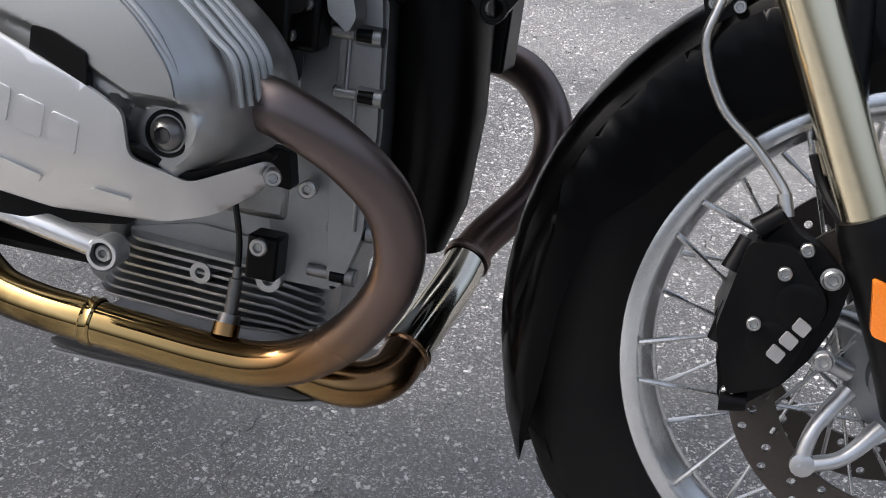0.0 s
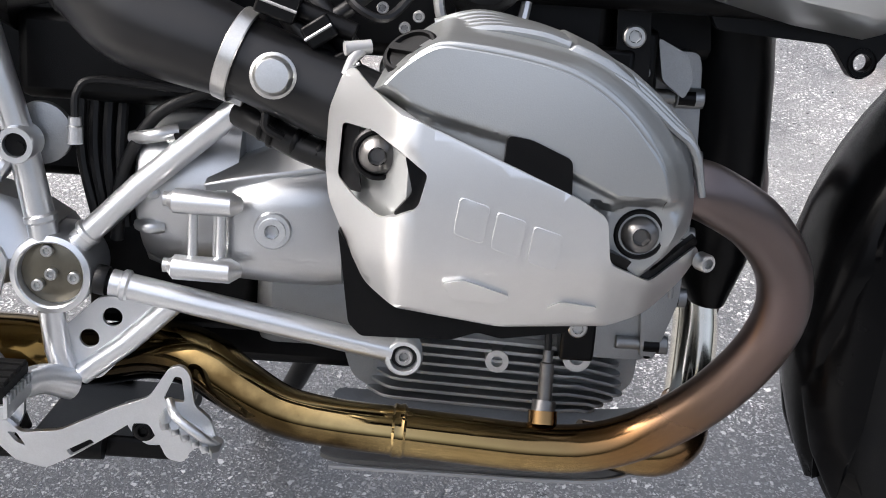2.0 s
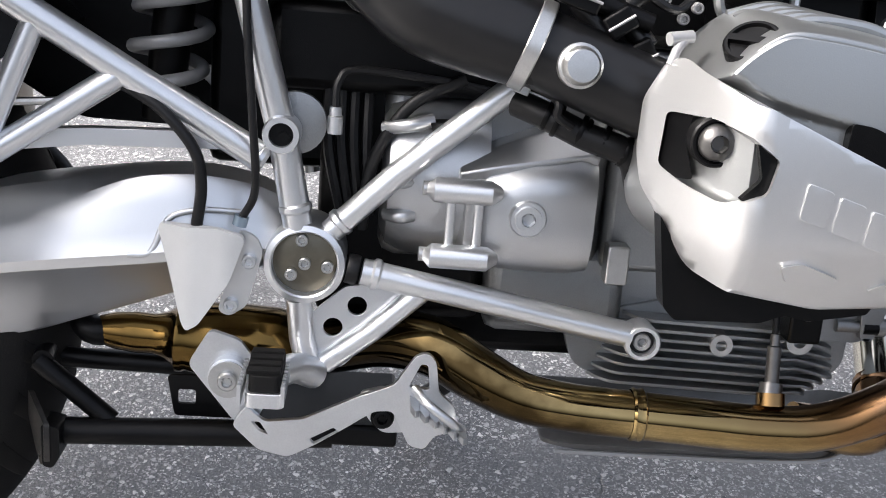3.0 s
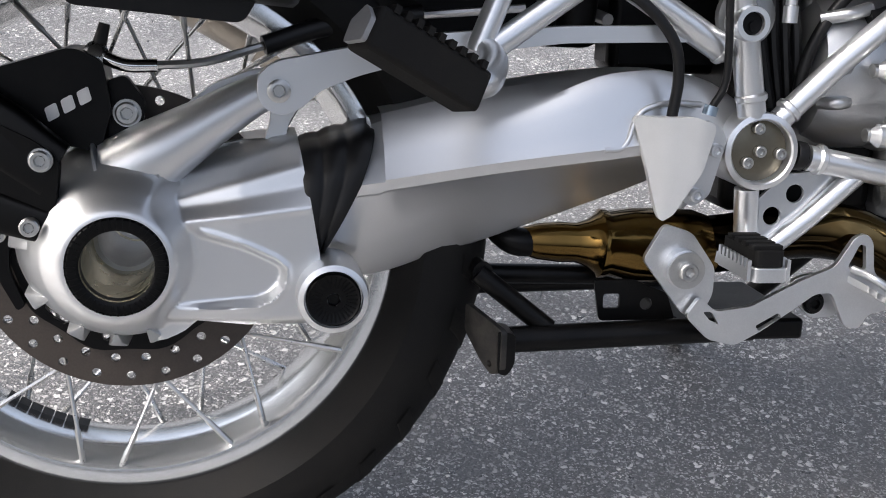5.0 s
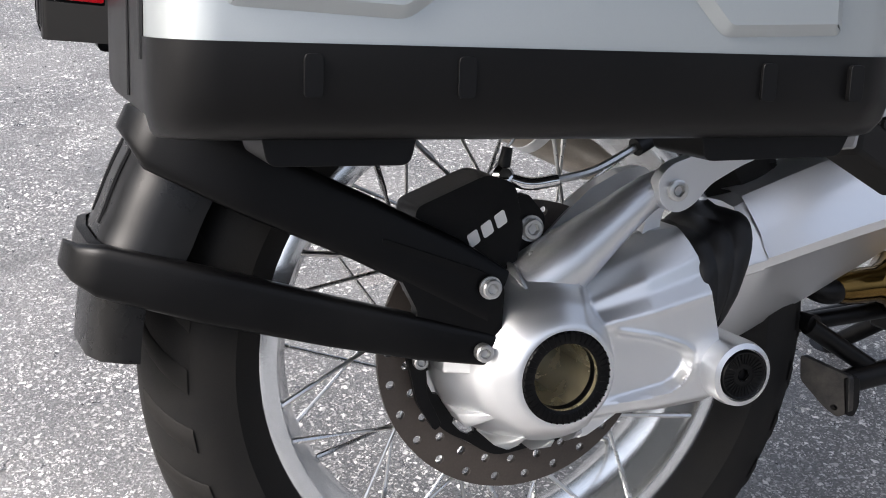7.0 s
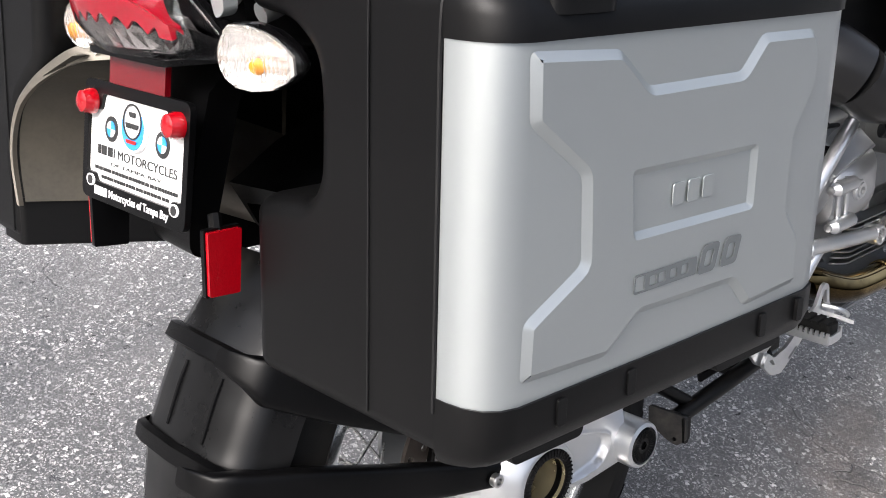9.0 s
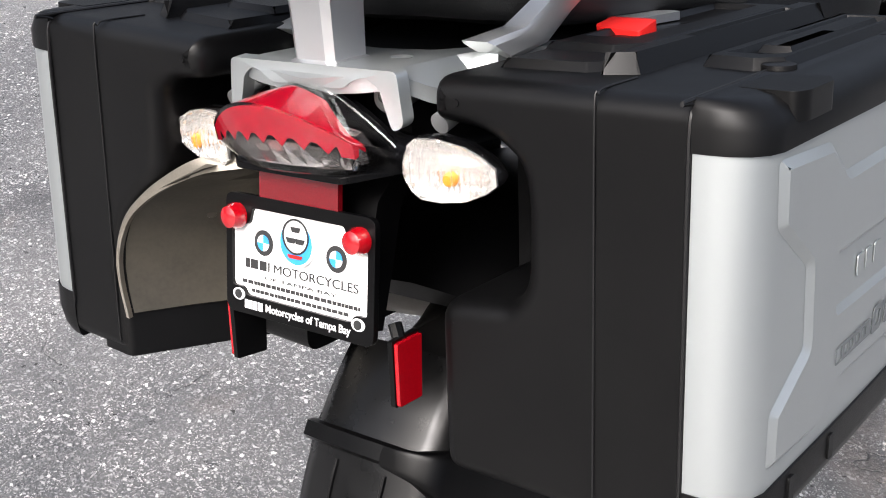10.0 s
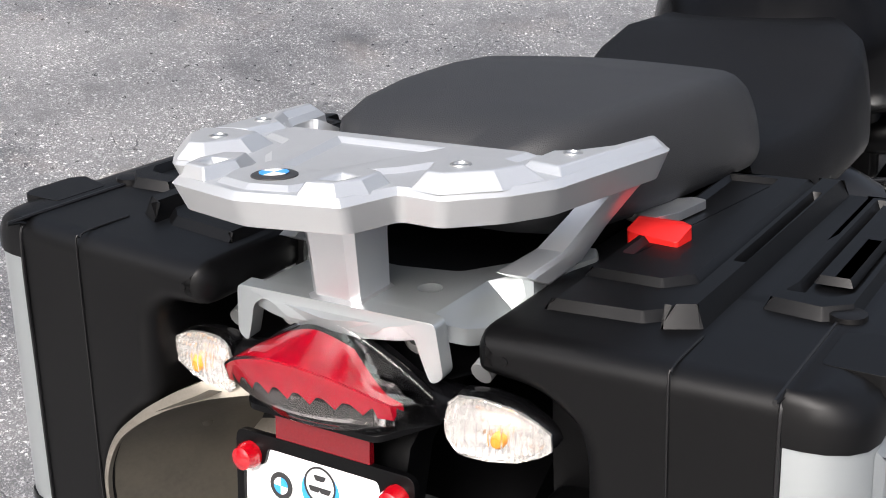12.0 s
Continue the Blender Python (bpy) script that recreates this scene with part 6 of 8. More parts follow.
part("bleed_nipple", tube(bmesh.new(), [(-0.016, -0.083, 0.480), (-0.011, -0.083, 0.498)], [0.006, 0.0045], 10, curved=False), HOSE, caliper)
part("rear_brake_line", tube(bmesh.new(), [(0.028, -0.09, 0.466), (0.07, -0.085, 0.470), (0.13, -0.07, 0.487), (0.20, -0.06, 0.505), (0.34, -0.06, 0.52)], 0.0036, 8), STEEL, BIKE, "braided steel brake line")
part("line_sleeve", tube(bmesh.new(), [(0.115, -0.075, 0.483), (0.17, -0.063, 0.500), (0.25, -0.06, 0.512)], 0.0085, 10), HOSE, BIKE, "black rubber sleeve")
# sensor ring below
bm = sideplate(bmesh.new(), rounded2([(-0.112, 0.340), (-0.10, 0.342), (-0.093, 0.33), (-0.095, 0.292), (-0.083, 0.262), (-0.090, 0.257), (-0.104, 0.285)], 0.006), -0.078, 0.008)
part("sensor_bracket", bm, BMETAL, BIKE, "black bracket behind the drive", bevel=0.002)
bolt("sensor_bolt", (-0.101, -0.084, 0.325), 0.0065, drive, length=0.005)
# rear mudguard carried by the drive
def guard_arc(r, a, y):
    return Vector((r * math.cos(radians(a)), y, 0.315 + r * math.sin(radians(a))))


rings = []
for k in range(19):
    a = 127 + 44.5 * k / 18
    lift = 0.004 * max(0, 1 - abs(a - 143) / 3.2) + 0.006 * max(0, 1 - abs(a - 159) / 3.2)
    r = 0.372 + lift
    ins = 0.030 if a > 162 else 0.052
    prof = [(r - ins - 0.01, -0.087), (r - 0.030, -0.086), (r - 0.011, -0.077), (r - 0.0015, -0.058), (r + 0.004, 0), (r - 0.0015, 0.058), (r - 0.011, 0.077), (r - 0.030, 0.086), (r - ins - 0.01, 0.087),
            (r - ins - 0.01, 0.083), (r - 0.024, 0.082), (r - 0.010, 0.072), (r - 0.005, 0.05), (r - 0.001, 0), (r - 0.005, -0.05), (r - 0.010, -0.072), (r - 0.024, -0.082), (r - ins - 0.01, -0.083)]
    rings.append([guard_arc(q, a, y) for q, y in prof])
hugger = part("rear_mudguard", ring_faces_bm(rings), HUGGER, BIKE, "black plastic rear mudguard on two arms")
for a, th in ((143, 0.010), (159, 0.011)):
    bm = bmesh.new()
    rr = []
    for w in (-1.6, -1.1, 1.1, 1.6):
        h = 0.004 if abs(w) > 1.5 else 0.011
        prof = [(0.30, -0.0875), (0.352 + h * 0.4, -0.087), (0.366 + h, -0.077), (0.372 + h, -0.055), (0.376 + h, 0), (0.372 + h, 0.055), (0.366 + h, 0.077), (0.352 + h * 0.4, 0.087), (0.30, 0.0875)]
        rr.append([guard_arc(q, a + w, y * (1 + h * 1.2)) for q, y in prof])
    ring_faces(bm, rr, closed=False, cap=False)
    part("raised_band", bm, BLACK, hugger)
for y in (-0.03, 0.03):
    part("mould_line", tube(bmesh.new(), [guard_arc(0.374, a, y) for a in (146, 150, 156)], 0.0022, 6), BLACK, hugger)
rings = []
for t, p, w in ((0, (-0.316, -0.045, 0.551), 0.010), (0, (-0.309, -0.074, 0.545), 0.015), (0, (-0.297, -0.0865, 0.534), 0.023), (1, (-0.23, -0.098, 0.497), 0.027), (2, (-0.15, -0.110, 0.452), 0.026), (3, (-0.085, -0.122, 0.412), 0.026), (4, (-0.048, -0.128, 0.385), 0.024)):
    q = Vector(p)
    d, u = Vector((0.86, 0, -0.5)), Vector((0.5, 0, 0.86))
    rings.append([q + u * w * math.copysign(abs(math.cos(a)) ** 0.45, math.cos(a)) + Vector((0, -0.010 * math.copysign(abs(math.sin(a)) ** 0.45, math.sin(a)) + 0.002, 0)) for a in (2 * math.pi * k / 24 for k in range(24))])
part("upper_arm", ring_faces_bm(rings), BLACK, hugger, smooth=60)
rings = []
for p, w in (((-0.374, -0.045, 0.451), 0.010), ((-0.366, -0.074, 0.448), 0.014), ((-0.348, -0.0865, 0.441), 0.020), ((-0.27, -0.098, 0.412), 0.022), ((-0.18, -0.110, 0.380), 0.020), ((-0.11, -0.122, 0.358), 0.018), ((-0.055, -0.130, 0.342), 0.014)):
    q = Vector(p)
    u = Vector((0.33, 0, 0.94))
    rings.append([q + u * w * math.copysign(abs(math.cos(a)) ** 0.45, math.cos(a)) + Vector((0, -0.010 * math.copysign(abs(math.sin(a)) ** 0.45, math.sin(a)) + 0.002, 0)) for a in (2 * math.pi * k / 24 for k in range(24))])
part("lower_arm", ring_faces_bm(rings), BLACK, hugger, smooth=55)
bm = sheet(bmesh.new(), rounded2([(-0.14, 0.446), (-0.060, 0.410), (-0.042, 0.396), (-0.050, 0.330), (-0.075, 0.332), (-0.15, 0.362), (-0.112, 0.378)], 0.008), (), lambda u, v, d: Vector((u, -(0.1185 + 0.175 * (u + 0.15)) + d, v)), 0.014)
part("arm_root", bm, BLACK, hugger, bevel=0.003)
bm = sideplate(bmesh.new(), rounded2([(-0.062, 0.365), (-0.050, 0.382), (-0.042, 0.360), (-0.046, 0.328), (-0.058, 0.330)], 0.006), -0.133, 0.012)
part("arm_root_lip", bm, BLACK, hugger, bevel=0.003)
bolt("arm_bolt", (-0.056, -0.1395, 0.396), 0.0082, hugger, length=0.006, washer=0.0095)
bolt("arm_bolt", (-0.066, -0.1410, 0.344), 0.0075, hugger, length=0.006)
# centre stand, folded up
stand = part("centre_stand", tube(bmesh.new(), [(0.326, -0.088, 0.2266), (0.47, -0.085, 0.2300), (0.57, -0.08, 0.2310)], 0.0122, 20), BMETAL, BIKE, "folded black steel centre stand")
out = rounded2([(-0.072, 0.258), (-0.114, 0.243), (-0.114, 0.207), (-0.104, 0.199), (-0.092, 0.208), (-0.072, 0.232)], 0.004)
part("foot_plate", sheet(bmesh.new(), out, [circle2(-0.101, 0.209, 0.003)], lambda u, v, d: Vector((0.321 - 0.60 * (u + 0.114) + d, u, v)), 0.005), WORN_BLACK, stand, "scuffed steel stand foot", bevel=0.001)
out = rounded2([(0.318, 0.243), (0.334, 0.2395), (0.334, 0.2130), (0.331, 0.2060), (0.327, 0.2010), (0.319, 0.2030)], 0.004)
part("foot_web", sideplate(bmesh.new(), out, -0.113, 0.030), BMETAL, stand, bevel=0.003)
for pts in ([(0.29, 0.06, 0.286), (0.310, -0.075, 0.287)], [(0.305, -0.072, 0.286), (0.372, -0.080, 0.234)], [(0.31, 0.07, 0.235), (0.56, 0.07, 0.24)], [(0.30, -0.03, 0.2745), (0.50, -0.03, 0.270)]):
    part("stand_tube", tube(bmesh.new(), pts, 0.0095, 14, curved=False), BMETAL, stand)
bm = sideplate(bmesh.new(), rounded2([(0.418, 0.275), (0.455, 0.276), (0.49, 0.262), (0.50, 0.236), (0.425, 0.236)], 0.004), -0.065, 0.004, [rounded2([(0.428, 0.262), (0.444, 0.262), (0.444, 0.248), (0.428, 0.248)], 0.003), circle2(0.47, 0.252, 0.006)])
part("stand_bracket", bm, BMETAL, stand, bevel=0.001)
bm = box(bmesh.new(), (0.50, -0.07, 0.215), (0.63, 0.07, 0.236))
part("stand_bracket", bm, BMETAL, stand, bevel=0.004)
side_stand = part("side_stand", tube(bmesh.new(), [(0.74, 0.12, 0.27), (0.70, 0.22, 0.17), (0.655, 0.330, 0.088)], [0.013, 0.012, 0.012], 14), BMETAL, BIKE, "black steel side stand, down on the asphalt")
bm = lathe(bmesh.new(), [(0, 0), (0.028, 0), (0.026, 0.008), (0, 0.008)], (0.655, 0.335, 0.0822), (0, -0.254, 0.967), 18)
part("stand_foot", bm, BMETAL, side_stand)
# passenger footrest, folded
a, b = Vector((0.183, -0.268, 0.509)), Vector((0.256, -0.243, 0.468))
m = look(a.lerp(b, 0.5), b) @ Matrix.Rotation(0.15, 4, "Z")
foot2 = part("passenger_footrest", box(bmesh.new(), (-0.016, -0.018, -0.050), (0.016, 0.014, 0.050), m), RUBBER, BIKE, "folded passenger footrest with ribbed black rubber", bevel=0.004)
bm = bmesh.new()
for k in range(9):
    box(bm, (-0.017, 0.012, -0.042 + 0.0098 * k), (0.017, 0.018, -0.037 + 0.0098 * k), m)
part("rubber_ribs", bm, RUBBER, foot2)
out = [(-0.013, -0.015), (0.013, -0.015), (0.0145, 0.002), (0.0, 0.013), (-0.0145, 0.002)]
part("end_cap", sheet(bmesh.new(), rounded2(out, 0.003), (), lambda u, v, d: m @ Vector((u, v, 0.050 + d)), 0.004), END_GREY, foot2, "grey moulded end cap", bevel=0.0008)
part("footrest_hinge", tube(bmesh.new(), [(0.256, -0.243, 0.468), (0.272, -0.228, 0.472), (0.286, -0.190, 0.482), (0.290, -0.150, 0.488)], [0.0105, 0.0125, 0.011, 0.010], 14), ALU, foot2)

# ---- front end ----
def front_arc(r, a, y):
    return Vector((FRONT.x + r * math.cos(radians(a)), y, FRONT.z + r * math.sin(radians(a))))


rings = []
for k in range(25):
    t = k / 24
    a = 206 - 118 * t
    r = 0.3585 + 0.006 * math.sin(math.pi * t)
    half = 0.012 + 0.069 * min(1, t * 3.2) ** 0.7
    skirt = 0.003 + 0.050 * min(1, t * 2.2) + 0.045 * max(0, t - 0.35)
    prof = [(r - skirt, -half), (r - 0.016, -half * 0.97), (r - 0.004, -half * 0.72), (r, -half * 0.3), (r + 0.001, 0), (r, half * 0.3), (r - 0.004, half * 0.72), (r - 0.016, half * 0.97), (r - skirt, half),
            (r - skirt, half - 0.003), (r - 0.0175, half * 0.93), (r - 0.0065, half * 0.68), (r - 0.003, 0), (r - 0.0065, -half * 0.68), (r - 0.0175, -half * 0.93), (r - skirt, -half + 0.003)]
    rings.append([front_arc(q, a, y) for q, y in prof])
fender = part("front_mudguard", ring_faces_bm(rings), GLOSS, BIKE, "satin black front mudguard", smooth=70)
# side panel with its pointed tail, riveted on
pts = [(0.300, 163), (0.303, 178), (0.314, 192), (0.352, 206), (0.356, 198), (0.3575, 188), (0.351, 178), (0.345, 171)] + [(0.3415, a) for a in range(164, 107, -6)] + [(0.280, 108), (0.262, 122), (0.272, 137), (0.276, 153)]
out = rounded2([(FRONT.x + r * math.cos(radians(a)), FRONT.z + r * math.sin(radians(a))) for r, a in pts], 0.006)
for s in (-1, 1):
    bm = sheet(bmesh.new(), out, (), lambda u, v, d: Vector((u, s * (0.083 - 2.2 * max(0, math.hypot(u - FRONT.x, v - FRONT.z) - 0.338) ** 1.1 + d - 0.003 - 0.5 * max(0, 1.245 - u)), v)), 0.004, 0.014)
    part("side_panel", bm, GLOSS, fender, "black mudguard side panel")
for p in ((1.248, -0.0765, 0.436), (1.227, -0.058, 0.394)):
    part("rivet", lathe(bmesh.new(), [(0.0035, -0.003), (0.0033, 0.001), (0.0018, 0.0022), (0, 0.0024)], p, (-0.3, -1, 0), 12), ALU, fender, "bare aluminium rivet")
# fork leg
fork = part("fork", tube(bmesh.new(), [(1.308, -0.105, 0.86), (1.4965, -0.105, 0.500)], 0.0218, 32, curved=False), GOLD_FORK, BIKE, "gold anodised fork tube")
part("far_fork_tube", tube(bmesh.new(), [(1.308, 0.105, 0.86), (1.4965, 0.105, 0.500)], 0.0218, 24, curved=False), GOLD_FORK, fork)
for s in (-1, 1):
    part("fork_lower", tube(bmesh.new(), [(1.489, 0.105 * s, 0.513), (1.497, 0.105 * s, 0.498), (1.541, 0.105 * s, 0.41), (1.563, 0.100 * s, 0.356)], [0.0255, 0.028, 0.027, 0.026], 24, curved=False), BMETAL, fork, "black fork lower")
    part("fork_brace", tube(bmesh.new(), [(1.455, 0.095 * s, 0.565), (1.44, 0.06 * s, 0.70), (1.43, 0.0, 0.73)], 0.02, 14), BMETAL, fork)
bm = sideplate(bmesh.new(), rounded2([(1.500, 0.470), (1.522, 0.465), (1.530, 0.420), (1.508, 0.425)], 0.004), -0.140, 0.01)
part("side_reflector", bm, material("amber_reflector", (0.75, 0.20, 0.02), 0.2, coat=0.5, grain=0.2, grain_scale=400), fork, "orange side reflector", bevel=0.001)
bm = sheet(bmesh.new(), rounded2([(1.41, 0.76), (1.49, 0.76), (1.52, 0.66), (1.50, 0.60), (1.42, 0.60)], 0.01), (), lambda u, v, d: Vector((u, 0.02 + d, v)), 0.06)
part("fork_bridge", bm, BLACK, fork, bevel=0.006)
# calliper
cal_pts = [(1.414, 0.492), (1.408, 0.472), (1.404, 0.444), (1.397, 0.420), (1.394, 0.400), (1.399, 0.392), (1.398, 0.372), (1.404, 0.352), (1.406, 0.336), (1.424, 0.330), (1.456, 0.360), (1.472, 0.385), (1.486, 0.420), (1.490, 0.455), (1.464, 0.478), (1.440, 0.488), (1.424, 0.506)]
front_caliper = part("front_caliper", sideplate(bmesh.new(), rounded2(cal_pts, 0.006), -0.108, 0.03), BMETAL, fork, "black four-piston front brake calliper", bevel=0.004)
part("caliper_bridge", sideplate(bmesh.new(), rounded2([(1.404, 0.478), (1.392, 0.40), (1.412, 0.345), (1.452, 0.362), (1.474, 0.44), (1.440, 0.480)], 0.008), -0.122, 0.04), BMETAL, fork, bevel=0.006)
bm = sideplate(bmesh.new(), rounded2([(1.398, 0.424), (1.391, 0.402), (1.395, 0.378), (1.410, 0.372), (1.414, 0.43), (1.408, 0.452), (1.400, 0.448)], 0.005), -0.085, 0.05)
part("caliper_bridge", bm, BMETAL, fork, bevel=0.004)
for u, v, r in ((1.452, 0.432, 0.018), (1.436, 0.396, 0.018)):
    part("piston_housing", lathe(bmesh.new(), [(r + 0.006, -0.004), (r + 0.004, 0.0005), (r, 0.0018), (r * 0.6, 0.0022), (0, 0.0022)], (u, -0.1205, v), (0, -1, 0), 24), BMETAL, fork)
for p0, p1 in (((1.396, -0.108, 0.448), (1.404, -0.104, 0.476)), ((1.408, -0.108, 0.484), (1.426, -0.104, 0.500)), ((1.398, -0.10, 0.384), (1.402, -0.10, 0.418)), ((1.408, -0.11, 0.336), (1.430, -0.11, 0.338))):
    part("caliper_lug", tube(bmesh.new(), [p0, p1], [0.010, 0.008], 12, curved=False), BMETAL, fork)
for k in range(3):
    u, v = 1.435 + 0.0075 * k, 0.388 + 0.013 * k
    bm = sideplate(bmesh.new(), rounded2([(u, v), (u + 0.011, v - 0.006), (u + 0.016, v + 0.004), (u + 0.005, v + 0.010)], 0.002), -0.1268, 0.004)
    part("emblem_bar", bm, SPRING, fork, "pale letter-like block")
for p, r in (((1.474, -0.112, 0.457), 0.008), ((1.482, -0.112, 0.388), 0.008)):
    bolt("caliper_bolt", p, r, fork, length=0.006, washer=0.0095)
for p in ((1.450, -0.112, 0.477), (1.436, -0.122, 0.457), (1.421, -0.122, 0.411), (1.411, -0.114, 0.366), (1.413, -0.11, 0.343)):
    bolt("caliper_screw", p, 0.0058, fork, length=0.005)
hose = part("front_brake_hose", tube(bmesh.new(), [(1.352, -0.082, 0.68), (1.343, -0.088, 0.650), (1.340, -0.09, 0.620), (1.362, -0.09, 0.576), (1.395, -0.09, 0.548), (1.419, -0.094, 0.524), (1.427, -0.097, 0.513)], 0.0042, 10), STEEL, fork, "braided steel front brake hose")
part("hose_end", tube(bmesh.new(), [(1.424, -0.097, 0.516), (1.430, -0.10, 0.498)], 0.0062, 10, curved=False), STEEL, fork)
bm = sideplate(bmesh.new(), rounded2([(1.330, 0.70), (1.362, 0.70), (1.368, 0.672), (1.360, 0.640), (1.345, 0.632), (1.334, 0.645), (1.327, 0.668)], 0.006), -0.078, 0.016)
part("hose_holder", bm, BMETAL, fork, "black hose clamp", bevel=0.003)
for p in ((1.352, -0.079, 0.684), (1.360, -0.079, 0.655), (1.340, -0.079, 0.655)):
    bolt("hose_holder_screw", p, 0.0055, fork, length=0.005)
part("hose_end", tube(bmesh.new(), [(1.343, -0.08, 0.650), (1.350, -0.082, 0.668)], [0.005, 0.0075], 10, curved=False), STEEL, fork)
part("abs_cable", tube(bmesh.new(), [(1.49, -0.11, 0.49), (1.465, -0.10, 0.51), (1.45, -0.09, 0.53), (1.44, -0.09, 0.55)], 0.004, 8), HOSE, fork)
bm = lathe(bmesh.new(), [(0, -0.12), (0.02, -0.12), (0.02, 0.12), (0, 0.12)], FRONT, (0, 1, 0), 24)
part("front_axle", bm, ALU, fork)

# ---- tank and panels ----
rings = []
for x, zt, zb, h in ((0.60, 0.90, 0.80, 0.10), (0.66, 0.965, 0.77, 0.15), (0.76, 1.01, 0.74, 0.19), (0.90, 1.03, 0.70, 0.215), (1.02, 1.01, 0.675, 0.215), (1.11, 0.96, 0.655, 0.20), (1.17, 0.89, 0.645, 0.18), (1.23, 0.80, 0.66, 0.15), (1.27, 0.74, 0.69, 0.10)):
    zm, hz = (zt + zb) / 2, (zt - zb) / 2
    rings.append(xring(x, [(0, zt), (-h * 0.7, zt - hz * 0.25), (-h, zm), (-h * 0.92, zb + hz * 0.2), (-h * 0.6, zb), (0, zb), (h * 0.6, zb), (h * 0.92, zb + hz * 0.2), (h, zm), (h * 0.7, zt - hz * 0.25)], 48))
tank = part("fuel_tank", ring_faces_bm(rings), GLOSS, BIKE, "glossy black fuel tank with silver side panels")
for s in (-1, 1):
    bm = bmesh.new()
    rr = []
    for x, zt, zm, zb, h in ((0.985, 0.90, 0.76, 0.685, 0.222), (1.05, 0.90, 0.745, 0.668, 0.222), (1.11, 0.87, 0.73, 0.654, 0.212), (1.17, 0.82, 0.715, 0.646, 0.195), (1.225, 0.78, 0.705, 0.660, 0.17), (1.27, 0.74, 0.705, 0.685, 0.13)):
        rr.append([Vector((x, s * y, z)) for y, z in ((h * 0.90, zt), (h, zm + 0.05), (h + 0.004, zm), (h * 0.94, zb + 0.018), (h * 0.80, zb), (h * 0.6, zb + 0.004), (h * 0.6, zb + 0.012), (h * 0.78, zb + 0.010), (h * 0.9, zm), (h * 0.86, zt))])
    ring_faces(bm, rr)
    part("tank_side_panel", bm, TANK, tank, "pale silver tank side panel")
bm = sideplate(bmesh.new(), rounded2([(1.05, 0.665), (1.16, 0.655), (1.22, 0.668), (1.205, 0.655), (1.178, 0.615), (1.168, 0.616), (1.150, 0.640), (1.06, 0.645)], 0.006), -0.150, 0.012, [circle2(1.175, 0.628, 0.007)])
part("tank_bracket", bm, BLACK, tank, "black bracket with a round hole", bevel=0.002)
part("bracket_ring", lathe(bmesh.new(), [(0.0075, 0.002), (0.0075, -0.01), (0.0105, -0.01), (0.0110, 0.002)], (1.175, -0.150, 0.628), (0, -1, 0), 20), BMETAL, tank)
bm = box(bmesh.new(), (0.90, -0.16, 0.655), (1.13, 0.16, 0.70))
part("tank_underside", bm, BLACK, tank, bevel=0.01)
bm = sideplate(bmesh.new(), rounded2([(1.023, 0.634), (1.049, 0.622), (1.055, 0.600), (1.049, 0.586), (1.030, 0.600)], 0.004), -0.115, 0.03)
part("casing_cap", bm, CAST, engine, bevel=0.003)
# plug lead loop and odd parts under the tank
canister = part("breather_canister", lathe(bmesh.new(), [(0, -0.05), (0.028, -0.05), (0.031, -0.03), (0.031, 0.03), (0.024, 0.042), (0, 0.045)], (0.880, -0.130, 0.672), (0, -1, 0.1), 32), BLACK, BIKE, "black canister held by a pale strap")
part("strap", tube(bmesh.new(), [(0.846, -0.172, 0.70), (0.846, -0.168, 0.655), (0.854, -0.165, 0.635), (0.880, -0.160, 0.626), (0.906, -0.155, 0.636), (0.913, -0.150, 0.655), (0.915, -0.148, 0.70)], 0.0042, 8), GUARD, canister, "pale grey strap")
bolt("engine_bolt", (1.000, -0.135, 0.635), 0.009, engine)
bm = sideplate(bmesh.new(), rounded2([(0.985, 0.66), (1.012, 0.66), (1.016, 0.60), (0.99, 0.592)], 0.006), -0.133, 0.03)
part("engine_mount", bm, BMETAL, engine, bevel=0.003)

# ---- seats, rack and tail ----
def seat_ring(x, zt, zb, h):
    hz = zt - zb
    return xring(x, [(0, zt + 0.004), (-h * 0.70, zt), (-h * 0.88, zt - 0.004), (-h * 0.94, zt - 0.014), (-h, zt - hz * 0.45), (-h * 1.0, zb + hz * 0.15), (-h * 0.80, zb), (0, zb), (h * 0.80, zb), (h * 1.0, zb + hz * 0.15), (h, zt - hz * 0.45), (h * 0.94, zt - 0.014), (h * 0.88, zt - 0.004), (h * 0.70, zt)], 72)


rows = [(-0.160, 0.975, 0.935, 0.070), (-0.152, 0.990, 0.92, 0.098), (-0.125, 1.001, 0.91, 0.120), (-0.08, 1.003, 0.90, 0.132), (0.0, 0.996, 0.888, 0.150), (0.10, 0.984, 0.874, 0.160), (0.17, 0.972, 0.862, 0.162), (0.205, 0.955, 0.855, 0.158), (0.225, 0.92, 0.85, 0.15), (0.23, 0.87, 0.85, 0.12)]
part("passenger_seat", ring_faces_bm([seat_ring(*r) for r in rows]), VINYL, BIKE, "dark grey vinyl passenger seat")
rows = [(0.215, 0.885, 0.80, 0.15), (0.26, 0.87, 0.78, 0.160), (0.36, 0.860, 0.76, 0.182), (0.46, 0.868, 0.76, 0.190), (0.54, 0.892, 0.75, 0.188), (0.59, 0.908, 0.76, 0.176), (0.64, 0.912, 0.79, 0.14), (0.66, 0.90, 0.82, 0.12)]
part("rider_seat", ring_faces_bm([seat_ring(*r) for r in rows]), VINYL_SHADED, BIKE, "vinyl rider's seat, its shade put into a darker copy of the vinyl")
# tail under the seat
rings = []
